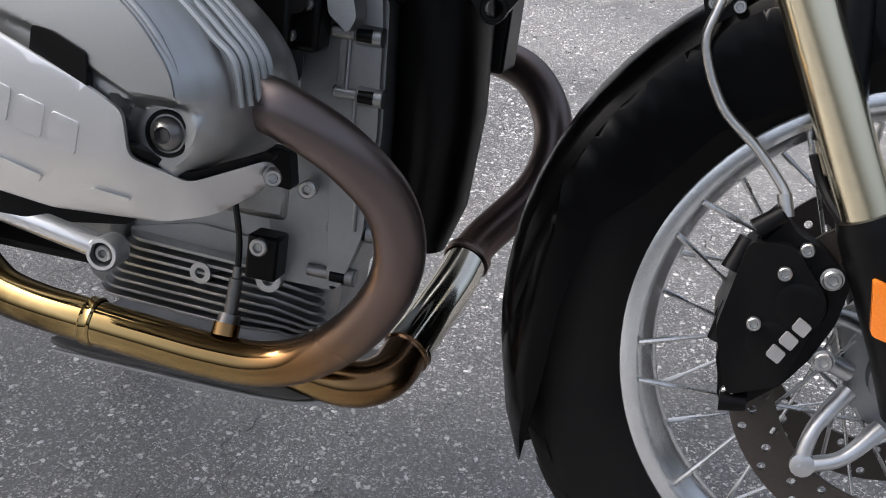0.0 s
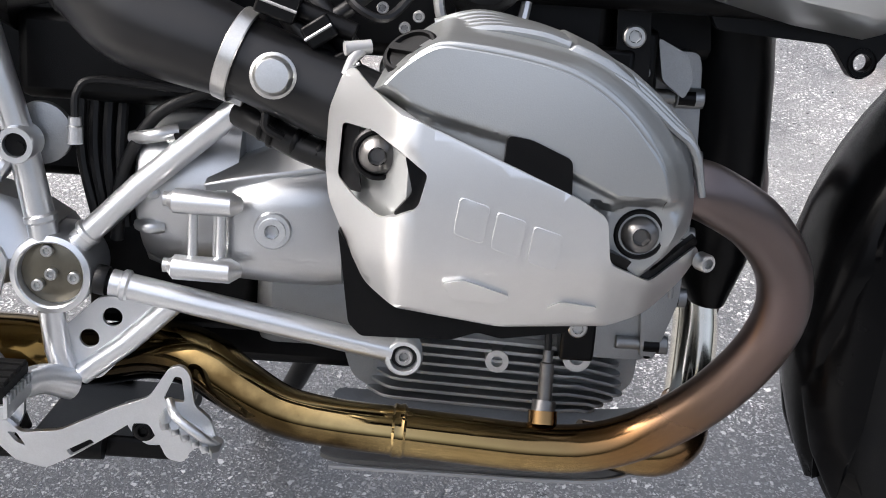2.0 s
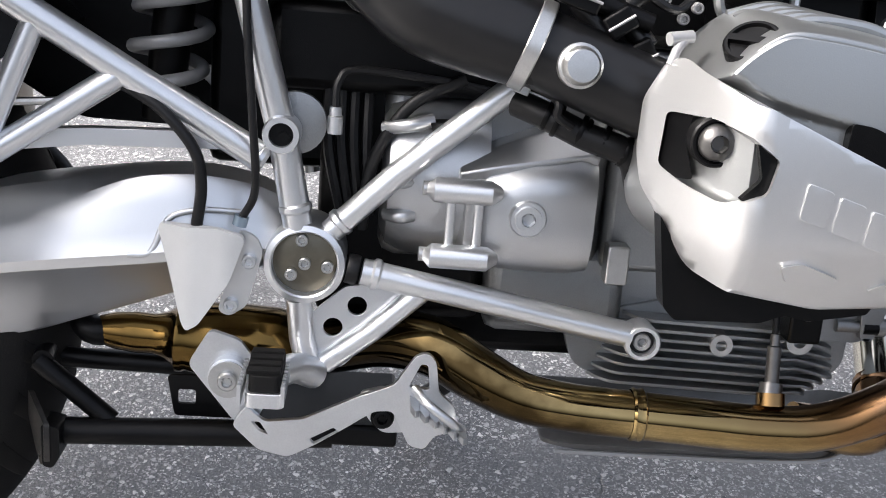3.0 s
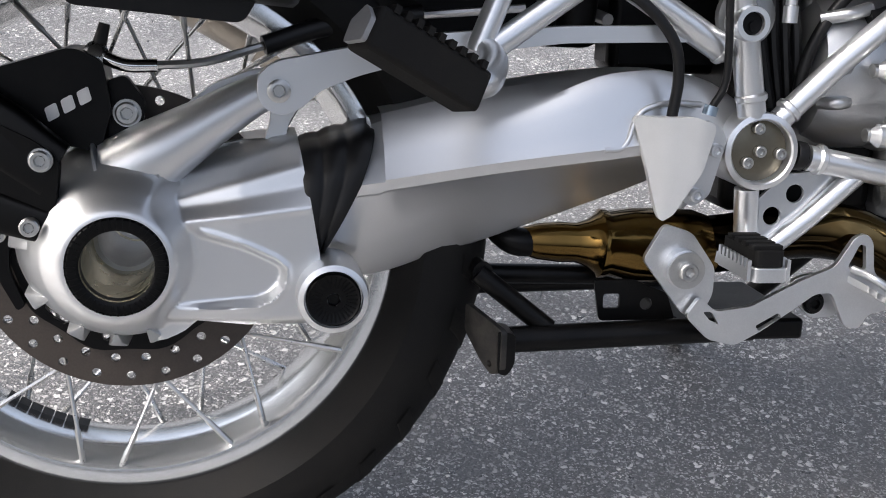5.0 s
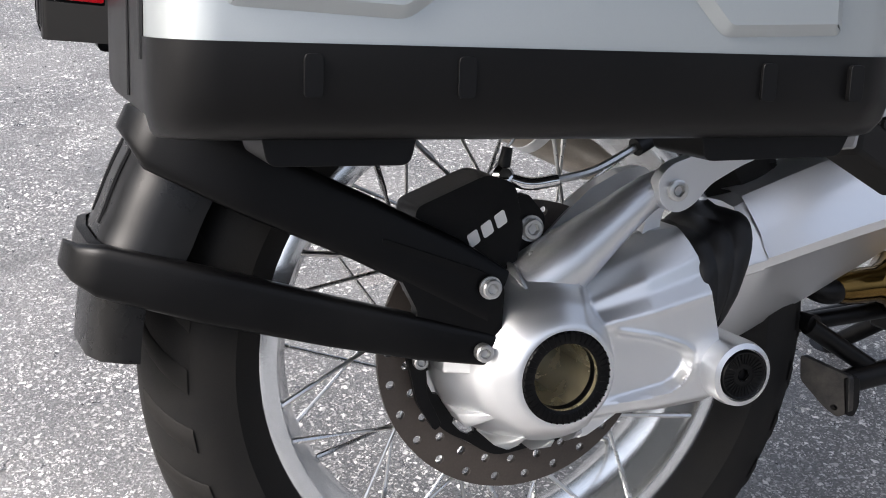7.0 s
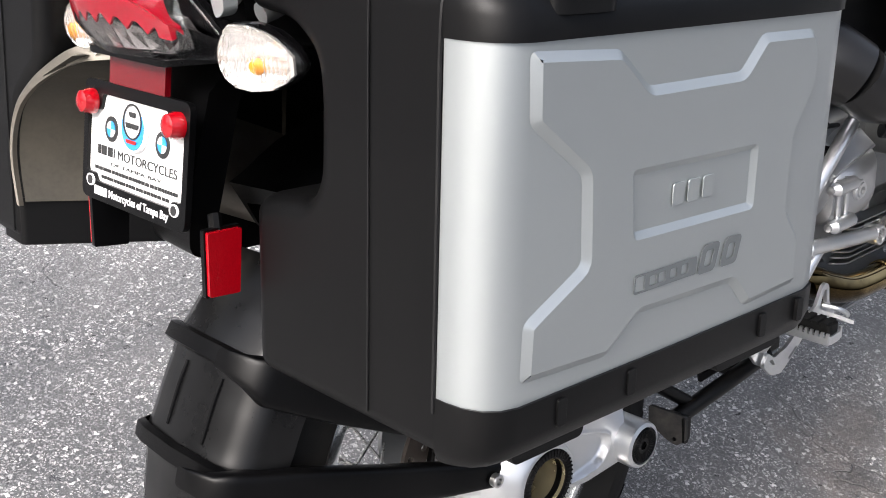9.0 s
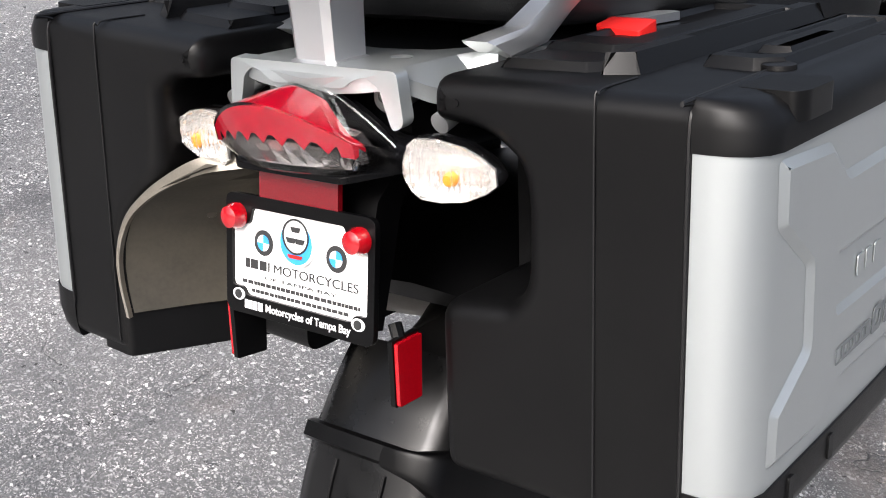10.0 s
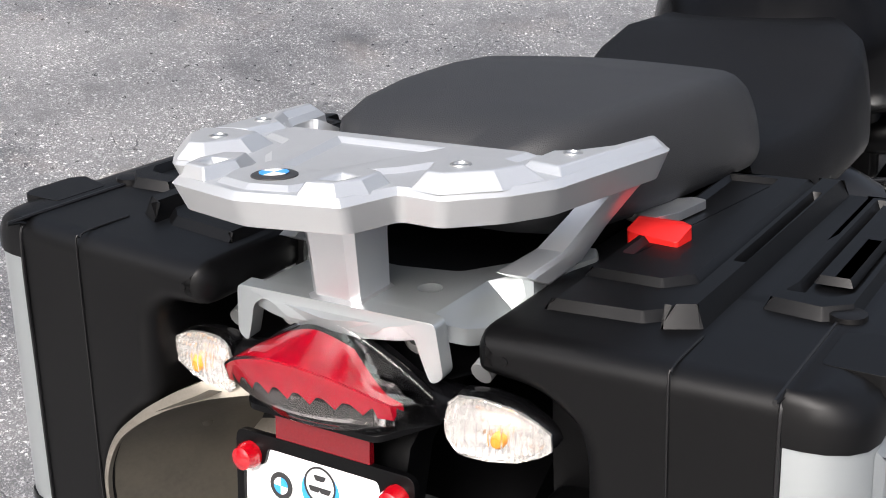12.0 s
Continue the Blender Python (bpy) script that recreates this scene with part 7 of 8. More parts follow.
for x, zt, zb, h in ((-0.27, 0.89, 0.84, 0.075), (-0.20, 0.90, 0.82, 0.095), (-0.05, 0.90, 0.80, 0.11), (0.15, 0.87, 0.76, 0.12), (0.35, 0.80, 0.68, 0.11), (0.50, 0.76, 0.60, 0.10)):
    rings.append(seat_ring(x, zt, zb, h))
tail = part("tail_body", ring_faces_bm(rings), BLACK, BIKE, "black plastic tail underside")
# rear inner guard over the wheel, and number plate hanger
rings = []
for a in range(40, 121, 10):
    r = 0.385
    rings.append([guard_arc(q, a, y) for q, y in ((r - 0.05, -0.095), (r - 0.01, -0.085), (r, -0.04), (r, 0.04), (r - 0.01, 0.085), (r - 0.05, 0.095), (r - 0.045, 0.10), (r + 0.02, 0.09), (r + 0.03, 0), (r + 0.02, -0.09), (r - 0.045, -0.10))])
part("inner_mudguard", ring_faces_bm(rings), BLACK, BIKE, "black plastic inner mudguard")
bm = bmesh.new()
rr = []
for x, z, h in ((-0.20, 0.84, 0.07), (-0.27, 0.835, 0.07), (-0.305, 0.80, 0.060), (-0.325, 0.735, 0.055), (-0.338, 0.69, 0.05)):
    rr.append([Vector((x + dx, y, z + dz)) for y, dx, dz in ((-h, 0, 0), (0, -0.006, 0), (h, 0, 0), (h, 0.03, -0.01), (0, 0.04, -0.012), (-h, 0.03, -0.01))])
ring_faces(bm, rr)
hanger = part("plate_hanger", bm, BLACK, BIKE, "black plastic number plate hanger", smooth=30)

# ---- luggage rack ----
SL = -0.155
half = [(-0.384, 0.0), (-0.366, -0.077), (-0.318, -0.087), (-0.320, -0.122), (-0.286, -0.154), (-0.250, -0.172), (-0.096, -0.188), (-0.080, -0.182), (-0.082, -0.162), (-0.150, -0.148), (-0.172, -0.126), (-0.174, 0.0)]
rack_out = rounded2(half + [(u, -v) for u, v in half[-2:0:-1]], 0.008)


def lower_edge(u, v, d):
    """The rack's rim: its sides draw in towards the underside."""
    k = 0.955 + 0.045 * (d / 0.022)
    return Vector((-0.22 + (u + 0.22) * k, v * k, 0.9965 + SL * (u + 0.33) + d))


rack = part("luggage_rack", sheet(bmesh.new(), rack_out, (), lower_edge, 0.022), RACK, BIKE, "pale silver cast luggage rack", bevel=0.002)
# its top: a chamfered deck with a sunk tray, a raised middle and faceted pads
rack_poly = half + [(u, -v) for u, v in half[-2:0:-1]]


def deck(h0):
    return lambda u, v, d: Vector((u, v, 1.0135 + SL * (u + 0.33) + h0 + d))


def rack_field(name, outline, slope, h0, h, recess=None, label=""):
    """One facet-edged field of the rack's top, rising by h from the height h0."""
    return part(name, plateau(bmesh.new(), outline, slope, h, deck(h0), recess), RACK, rack, label, smooth=12, bevel=0.0012)


rack_field("rack_deck", rounded2(rack_poly, 0.006, 2), 0.006, 0.0045, 0.0055)
MIDDLE = [(-0.374, 0.0), (-0.366, 0.034), (-0.340, 0.046), (-0.305, 0.044), (-0.280, 0.066), (-0.238, 0.085), (-0.222, 0.118), (-0.178, 0.122), (-0.178, 0.0)]
MIDDLE += [(u, -v) for u, v in MIDDLE[-2:0:-1]]
rack_field("rack_middle", MIDDLE, 0.008, 0.0085, 0.0050, [(-0.310, -0.020), (-0.310, 0.020), (-0.205, 0.050), (-0.205, -0.050)])
for s in (-1, 1):
    for poly, top, w, pocket in (([(-0.368, 0.040), (-0.363, 0.070), (-0.338, 0.079), (-0.308, 0.076), (-0.300, 0.052), (-0.330, 0.038)], 0.0105, 0.006, [(-0.352, 0.048), (-0.350, 0.063), (-0.331, 0.067), (-0.328, 0.050)]),
                                 ([(-0.314, 0.094), (-0.317, 0.120), (-0.286, 0.150), (-0.248, 0.164), (-0.232, 0.130), (-0.236, 0.090), (-0.276, 0.078)], 0.0125, 0.012, None),
                                 ([(-0.226, 0.128), (-0.238, 0.168), (-0.150, 0.178), (-0.098, 0.184), (-0.086, 0.180), (-0.086, 0.166), (-0.140, 0.157), (-0.166, 0.142), (-0.178, 0.126)], 0.0075, 0.007, None)):
        rack_field("rack_pad", [(u, s * v) for u, v in poly], w, 0.0085, top, pocket and [(u, s * v) for u, v in pocket])
    for u, v, h in ((-0.276, 0.112, 0.0215), (-0.184, 0.150, 0.0165)):
        p = deck(h)(u, s * v, 0)
        part("rack_screw", lathe(bmesh.new(), [(0.0075, -0.003), (0.0075, 0.0004), (0.0052, 0.0008), (0.0045, -0.001), (0, -0.001)], p, (0.15, 0, 1), 18), STEEL, rack)
p = deck(0.0135)(-0.340, 0.0, 0)
badge = part("badge", lathe(bmesh.new(), [(0.0165, -0.004), (0.0165, 0.001), (0.015, 0.0018), (0, 0.0018)], p, (0.15, 0, 1), 32), PRINT_BLACK, rack, "small round black, blue and white badge")
for k in range(4):
    a0 = math.pi / 2 * k
    bm = sheet(bmesh.new(), [(0, 0)] + [(0.0105 * math.cos(a0 + math.pi / 2 * j / 6), 0.0105 * math.sin(a0 + math.pi / 2 * j / 6)) for j in range(7)], (), lambda u, v, d: p + Vector((u, v, 0.0024 + SL * u + d)), 0.0004)
    part("badge_field", bm, BLUE if k % 2 else PRINT_WHITE, rack)
# posts
rings = []
for z, kx, ky in ((0.903, 0.030, 0.030), (0.910, 0.028, 0.028), (0.913, 0.0235, 0.0225), (0.955, 0.025, 0.0235), (1.004, 0.029, 0.027)):
    cx = -0.274 - 0.06 * (0.93 - z)
    rings.append([Vector((cx + kx * a, ky * b, z + SL * kx * a * 0.6)) for a, b in ((-1, -0.7), (-0.8, -1), (0.8, -1), (1, -0.7), (1, 0.7), (0.8, 1), (-0.8, 1), (-1, 0.7))])
part("rack_post", ring_faces_bm(rings), SILVER, rack, "silver rack post", smooth=20)
for s in (-1, 1):
    rings = []
    for x, y, z, w in ((-0.205, 0.112, 0.908, 0.016), (-0.162, 0.122, 0.912, 0.014), (-0.138, 0.136, 0.934, 0.012), (-0.112, 0.152, 0.958, 0.012), (-0.094, 0.162, 0.974, 0.014)):
        rings.append([Vector((x + a * w * 1.1, s * y + b * w, z - a * w * 0.7)) for a, b in ((-1, -0.8), (-0.6, -1), (0.6, -1), (1, -0.8), (1, 0.8), (0.6, 1), (-0.6, 1), (-1, 0.8))])
    part("rack_strut", ring_faces_bm(rings), RACK, rack, smooth=25)
# bridge over the tail lamp
half = [(-0.312, 0.0), (-0.305, -0.060), (-0.300, -0.082), (-0.270, -0.098), (-0.200, -0.115), (-0.125, -0.138), (-0.105, -0.125), (-0.150, -0.095), (-0.205, -0.055), (-0.215, 0.0)]
bridge_out = rounded2(half + [(u, -v) for u, v in half[-2:0:-1]], 0.008)


def bridge_place(u, v, d):
    return Vector((u, v, 0.912 - 0.10 * (u + 0.30) - 2.0 * max(0.0, -0.292 - u) ** 1.3 - 1.5 * max(0.0, abs(v) - 0.080) ** 1.1 * (u < -0.2) + d - 0.012))


bridge = part("rack_bridge", sheet(bmesh.new(), bridge_out, [circle2(-0.246, 0.053, 0.010), circle2(-0.246, -0.053, 0.010)], bridge_place, 0.014, 0.012), CASE_SILVER, BIKE, "silver cast rack bridge", bevel=0.004)
front_pts = [(-0.094, 0.913), (-0.099, 0.870), (-0.088, 0.864), (-0.081, 0.884), (-0.077, 0.899), (-0.064, 0.9075), (-0.050, 0.903), (-0.042, 0.8965), (0.042, 0.8965), (0.050, 0.903), (0.064, 0.9075), (0.077, 0.899), (0.081, 0.884), (0.088, 0.864), (0.099, 0.870), (0.094, 0.913)]
bm = sheet(bmesh.new(), rounded2(front_pts, 0.006), (), lambda u, v, d: Vector((-0.313 + d + 0.10 * abs(u) + 0.3 * (0.905 - v) * -0.3, u, v)), 0.014)
part("bridge_lip", bm, CASE_SILVER, bridge, "silver lip of the rack bridge", bevel=0.003)
for y in (0.061, -0.061):
    bm = lathe(bmesh.new(), [(0.0, -0.03), (0.014, -0.03), (0.014, 0.0), (0.0125, 0.003), (0.0095, 0.003), (0.009, 0.006), (0.0055, 0.006)], (-0.278, y, 0.884), (-1, 0, 0.25), 26)
    lathe(bm, [(0.0055, 0.006), (0.005, 0.001), (0, 0.001)], (-0.278, y, 0.884), (-1, 0, 0.25), 6)
    part("bridge_bolt", bm, STEEL, bridge, "large steel socket bolt")
for s in (-1, 1):
    part("case_rail", tube(bmesh.new(), [(-0.285, s * 0.118, 0.868), (-0.20, s * 0.125, 0.885), (-0.05, s * 0.14, 0.872), (0.05, s * 0.145, 0.862)], 0.009, 12), SILVER, bridge, "silver case rail")
    bm = sheet(bmesh.new(), rounded2([(-0.082, s * 0.142), (-0.088, s * 0.190), (-0.062, s * 0.193), (-0.036, s * 0.172), (-0.040, s * 0.140)], 0.004), (), lambda u, v, d: Vector((u, v, 0.886 - 0.10 * (u + 0.05) + d - 0.35 * max(0.0, abs(u + 0.06) - 0.008))), 0.018, 0.008)
    part("case_latch", bm, RED, bridge, "bright red plastic case latch", bevel=0.003)
    bm = sheet(bmesh.new(), rounded2([(-0.040, s * 0.122), (-0.050, s * 0.150), (-0.024, s * 0.166), (0.022, s * 0.174), (0.026, s * 0.160), (-0.004, s * 0.124)], 0.004), (), lambda u, v, d: Vector((u, v, 0.889 - 0.10 * u + d)), 0.008)
    part("latch_plate", bm, ALU, bridge, "bare aluminium latch plate", bevel=0.002)

# ---- tail lamp ----
def lamp_section(t, grow=0.0):
    """Points of the lamp's cross-section at t (-1 to 1 across): rear rim top, top middle, front edge, zigzag line, foot, rear rim foot."""
    y = 0.080 * t
    front = Vector((-0.370 + 4.0 * y * y - grow, y, 0.897 - 5.2 * y * y + grow))
    rear = Vector((-0.306 + 0.004 * t * t, 0.094 * t, 0.898 - 0.055 * abs(t) ** 1.5 + grow))
    zig = Vector((-0.3650 + 3.5 * y * y - grow, y, 0.8635 - 1.9 * y * y))
    foot = Vector((-0.352 + 3.0 * y * y - grow, y * 0.88, 0.8375 - grow))
    back = Vector((-0.300, 0.096 * t, 0.832 - grow))
    return rear, rear.lerp(front, 0.55) + Vector((0, 0, 0.002)), front, zig, foot, back


TS = [-1 + k / 16 for k in range(33)]
# black tub
lamp = part("tail_lamp", ring_faces_bm([[Vector((-0.292, 0.097 * t, q.z - 0.002)) if i in (0, 5) else Vector((-0.325 + 0.02 * t * t, 0.084 * t, q.z * 0.2 + 0.8 * 0.856)) for i, q in enumerate(lamp_section(t)) if i in (0, 2, 4, 5)] for t in TS]), GLOSS, BIKE, "red and clear tail lamp")
# clear outer lens with a rim bead
part("lamp_lens", ring_faces_bm([[q for q in lamp_section(t, 0.0018)] for t in TS]), CLEAR, lamp, "clear outer lens", smooth=28).visible_shadow = False
rim_pts = [lamp_section(t, 0.0022)[0] for t in TS[1:-1]]
part("lamp_seal", tube(bmesh.new(), [Vector((-0.300, -0.096, 0.832))] + rim_pts + [Vector((-0.300, 0.096, 0.832))], 0.0028, 8, 2), GLOSS, lamp, "black lamp seal")
part("lens_edge", tube(bmesh.new(), [q + Vector((-0.004, 0, 0.0016)) for q in rim_pts], 0.0010, 6, 2), CLEAR, lamp)
# red inner lens: top and front, its lower edge toothed
rows_red = []
for k in range(97):
    t = -0.97 + 1.94 * k / 96
    rear, mid, front, zig, foot, back = lamp_section(t, -0.0012)
    tooth = 0.0085 * ramp01(1.35 - abs((k % 12) - 6) / 4.5) if abs(t) < 0.84 else 0.0
    low = zig + (front - zig) * min(0.8, tooth / max(0.006, (front - zig).length))
    k2 = 0.25 + 0.5 * ramp01((abs(t) - 0.35) / 0.5)
    rows_red.append([rear.lerp(front, k2), rear.lerp(front, max(k2, 0.6)), front, low, low + Vector((0.004, 0, 0.001)), front + Vector((0.006, 0, -0.004)), rear.lerp(front, k2) + Vector((0, 0, -0.004))])
part("red_lens", ring_faces_bm(rows_red), RED_PLASTIC_LENS, lamp, "red inner lens", smooth=25)
# bright facets under the teeth
for k in range(8):
    t0, t1 = -0.80 + 0.2 * k, -0.61 + 0.2 * k
    a, b = lamp_section(t0, -0.004), lamp_section(t1, -0.004)
    bm = bmesh.new()
    ring_faces(bm, [[a[3] + Vector((0, 0, 0.004)), a[4] + Vector((0, 0, 0.002)), b[4] + Vector((0, 0, 0.002)), b[3] + Vector((0, 0, 0.004))],
                    [q + Vector((0.010, 0, 0)) for q in (a[3].lerp(b[3], 0.2), a[4].lerp(b[4], 0.2), a[4].lerp(b[4], 0.8), a[3].lerp(b[3], 0.8))]])
    part("lamp_facet", bm, PRISM, lamp, "bright lamp facet", smooth=20)
for s in (-1, 1):
    bm = bmesh.new()
    q = lamp_section(s * 0.72, -0.002)
    e = q[4] + Vector((0.004, s * 0.004, 0.002))
    ring_faces(bm, [[e + Vector((0, -s * 0.026, 0)), e + Vector((0, -s * 0.026, 0.013)), e + Vector((0.012, -s * 0.026, 0.016)), e + Vector((0.016, -s * 0.026, 0))],
                    [e + Vector((0.008, s * 0.006, 0)), e + Vector((0.008, s * 0.006, 0.017)), e + Vector((0.018, s * 0.006, 0.019)), e + Vector((0.022, s * 0.006, 0))]])
    part("lamp_facet", bm, PRISM, lamp, "bright end facet", smooth=20)
    part("lamp_shoe", box(bmesh.new(), tuple(e + Vector((-0.004, -s * 0.030 if s > 0 else -0.008, -0.010))), tuple(e + Vector((0.026, 0.008 if s > 0 else 0.030, -0.001)))), GLOSS, lamp, "black shoe under the lamp's end", bevel=0.003)
part("lamp_foot", sheet(bmesh.new(), rounded2([(-0.346, -0.062), (-0.346, 0.062), (-0.30, 0.094), (-0.30, -0.094)], 0.008), (), lambda u, v, d: Vector((u, v, 0.829 + d)), 0.006), GLOSS, lamp, "black lamp foot", bevel=0.002)
bm = sheet(bmesh.new(), rounded2([(-0.046, 0.836), (0.046, 0.836), (0.046, 0.797), (-0.046, 0.797)], 0.003), (), lambda u, v, d: Vector((-0.330 + d - 0.2 * (0.846 - v), u, v)), 0.006)
part("rear_reflector", bm, DEEP_RED, lamp, "red rear reflector", bevel=0.001)
# indicators
def indicator(s):
    c = Vector((-0.300, s * 0.148, 0.838))
    d = Vector((0.12, s * 1.0, -0.02)).normalized()
    rows = [(-0.042, 0.020), (-0.034, 0.0265), (-0.015, 0.0275), (0.008, 0.0235), (0.026, 0.015), (0.036, 0.007), (0.040, 0.001)]
    rings_f, rings_b = [], []
    for h, r in rows:
        p = c + d * h
        lens, back = [], []
        for k in range(24):
            a = math.pi * k / 23 - math.pi / 2
            lens.append(p + Vector((-math.cos(a) * r * 0.85, 0, math.sin(a) * r)))
            back.append(p + Vector((math.cos(a) * r * 0.9, 0, math.sin(a) * r)))
        rings_f.append(lens)
        rings_b.append(back)
    ob = part("indicator", ring_faces_bm(rings_b), GLOSS, BIKE, "indicator with a clear faceted lens")
    part("indicator_lens", ring_faces_bm(rings_f), CLEAR, ob, "clear ribbed lens").visible_shadow = False
    part("indicator_reflector", sheet(bmesh.new(), [(q.y, q.z) for q in (c + d * h + Vector((0, 0, r * 0.95)) for h, r in rows[:-1])] + [(q.y, q.z) for q in (c + d * h - Vector((0, 0, r * 0.95)) for h, r in rows[-2::-1])], (),
                                     lambda u, v, dd: Vector((c.x + 0.12 * s * (u - c.y) - 0.0095 + dd + 0.0045 * max(0.0, 1 - ((v - c.z) / 0.026) ** 2 - ((u - c.y + s * 0.010) / 0.040) ** 2) + 0.0010 * math.sin(u * 1300) * (0.6 + 0.4 * math.sin(v * 700)), u, v)), 0.002, 0.0015), LAMP_SILVER, ob, "bright reflector")
    part("indicator_bulb", lathe(bmesh.new(), [(0.0050, -0.008), (0.0054, 0.002), (0.004, 0.005), (0, 0.0065)], c + d * -0.004 + Vector((-0.008, 0, -0.004)), (-1, 0, 0), 16), AMBER, ob, "amber bulb")
    for k in range(7):
        h = -0.032 + 0.009 * k
        r = float(np.interp(h, [q[0] for q in rows], [q[1] for q in rows])) * 0.97
        p = c + d * h
        part("lens_rib", tube(bmesh.new(), [p + Vector((-math.cos(a) * r * 0.86, 0, math.sin(a) * r)) for a in np.linspace(-1.3, 1.3, 9)], 0.0008, 5, 2), CLEAR, ob).visible_shadow = False
    part("indicator_stem", tube(bmesh.new(), [c - d * 0.038 + Vector((0.01, 0, 0)), c - d * 0.085 + Vector((0.02, 0, 0.01))], [0.018, 0.012], 14, curved=False), GLOSS, ob)


indicator(-1)
indicator(1)

# ---- number plate in its frame ----
PLATE_M = Matrix.Translation((-0.345, 0, 0.748)) @ Matrix.Rotation(radians(12), 4, "Y")


def plate_place(depth):
    """u to the right as seen from behind, v up, depth outwards (to the rear)."""
    return lambda u, v, d: PLATE_M @ Vector((-depth + d, -u, v))


W, H = 0.0875, 0.054
plate_frame = part("number_plate_frame", sheet(bmesh.new(), rounded2([(-W, -H), (W, -H), (W, H), (-W, H)], 0.010, 5), [rounded2([(-0.080, -0.030), (-0.066, -0.030), (-0.062, -0.037), (0.062, -0.037), (0.066, -0.030), (0.080, -0.030), (0.080, 0.026), (0.058, 0.028), (0.054, 0.043), (-0.054, 0.043), (-0.058, 0.028), (-0.080, 0.026)], 0.004)],
                                               plate_place(0.006), 0.006), BLACK, BIKE, "black number plate frame with a dealer's line", bevel=0.0012)
part("number_plate", sheet(bmesh.new(), rounded2([(-W + 0.002, -H + 0.002), (W - 0.002, -H + 0.002), (W - 0.002, H - 0.002), (-W + 0.002, H - 0.002)], 0.008), (), plate_place(0.0025), 0.002), WHITE, plate_frame, "white dealer plate")
for u, v in ((-0.072, 0.034), (0.072, 0.034)):
    bm = lathe(bmesh.new(), [(0.0118, 0), (0.0118, 0.005), (0.0105, 0.008), (0.0095, 0.012), (0.005, 0.0145), (0, 0.015)], plate_place(0.006)(u, v, 0), (-1, 0, 0.2), 24)
    part("plate_reflector", bm, REFLECT, plate_frame, "small round red reflector")
for u, v in ((-0.071, -0.037), (0.071, -0.037)):
    bm = sheet(bmesh.new(), [(u + 0.0075 * math.cos(a), v + 0.0055 * math.sin(a)) for a in np.linspace(0, 2 * math.pi, 20)[:-1]], (), plate_place(0.0068), 0.001)
    part("slot", bm, PRINT_WHITE, plate_frame)
    bm = sheet(bmesh.new(), circle2(u, v, 0.0042, 14), (), plate_place(0.0076), 0.001)
    part("slot_bolt", bm, PRINT_BLACK, plate_frame)
for u in (-0.043, 0.043):
    part("round_emblem", sheet(bmesh.new(), circle2(u, 0.013 + 0.0, 0.0115, 28), (), plate_place(0.0032), 0.0006), PRINT_BLACK, plate_frame, "small round emblem")
    for k in range(4):
        a0 = math.pi / 2 * k
        part("emblem_field", sheet(bmesh.new(), [(u, 0.013)] + [(u + 0.0072 * math.cos(a0 + math.pi / 12 * j), 0.013 + 0.0072 * math.sin(a0 + math.pi / 12 * j)) for j in range(7)], (), plate_place(0.0037), 0.0004), BLUE if k in (0, 2) else PRINT_WHITE, plate_frame)
part("dealer_emblem", sheet(bmesh.new(), circle2(0, 0.020, 0.0205, 36), (), plate_place(0.0066), 0.0035), PRINT_WHITE, plate_frame, "round dealer emblem in grey, blue and white")
part("dealer_emblem", sheet(bmesh.new(), circle2(0, 0.020, 0.0185, 36), [circle2(0, 0.026, 0.0150, 36)], plate_place(0.0072), 0.0006), BLUE, plate_frame)
part("dealer_emblem", sheet(bmesh.new(), circle2(0, 0.026, 0.0155, 36), [circle2(0, 0.026, 0.0140, 36)], plate_place(0.0080), 0.0006), PRINT_BLACK, plate_frame)
for a in (90, 215, 325):
    c2 = (0.0062 * math.cos(radians(a)), 0.026 + 0.0062 * math.sin(radians(a)))
    part("dealer_emblem", sheet(bmesh.new(), rounded2([(c2[0] - 0.006, c2[1] + 0.002), (c2[0] + 0.006, c2[1] + 0.002), (c2[0] + 0.004, c2[1] - 0.0025), (c2[0] - 0.004, c2[1] - 0.0025)], 0.001), (), plate_place(0.0080), 0.0005), PRINT_BLACK, plate_frame)
part("dealer_emblem", sheet(bmesh.new(), rounded2([(-0.009, 0.010), (0.009, 0.010), (0.007, 0.007), (-0.007, 0.007)], 0.001), (), plate_place(0.0084), 0.0005), RED, plate_frame)


def lettering(text, u, v, size, mat, depth, width=None, bold=0.0):
    """Flat letters on the plate, left-aligned at u, with a given overall width."""
    cu = bpy.data.curves.new("lettering", "FONT")
    cu.body, cu.size, cu.extrude, cu.offset = text, size, 0.0002, bold
    tmp = bpy.data.objects.new("lettering", cu)
    scene.collection.objects.link(tmp)
    bpy.context.view_layer.update()
    me = bpy.data.meshes.new_from_object(tmp.evaluated_get(bpy.context.evaluated_depsgraph_get()))
    bpy.data.objects.remove(tmp)
    xs = [p.co.x for p in me.vertices]
    k = width / (max(xs) - min(xs)) if width else 1.0
    pl = plate_place(depth)
    for p in me.vertices:
        p.co = pl(u + (p.co.x - min(xs)) * k, v + p.co.y, -p.co.z)
    me.materials.clear()
    me.materials.append(mat)
    return part("lettering", me, None, plate_frame)


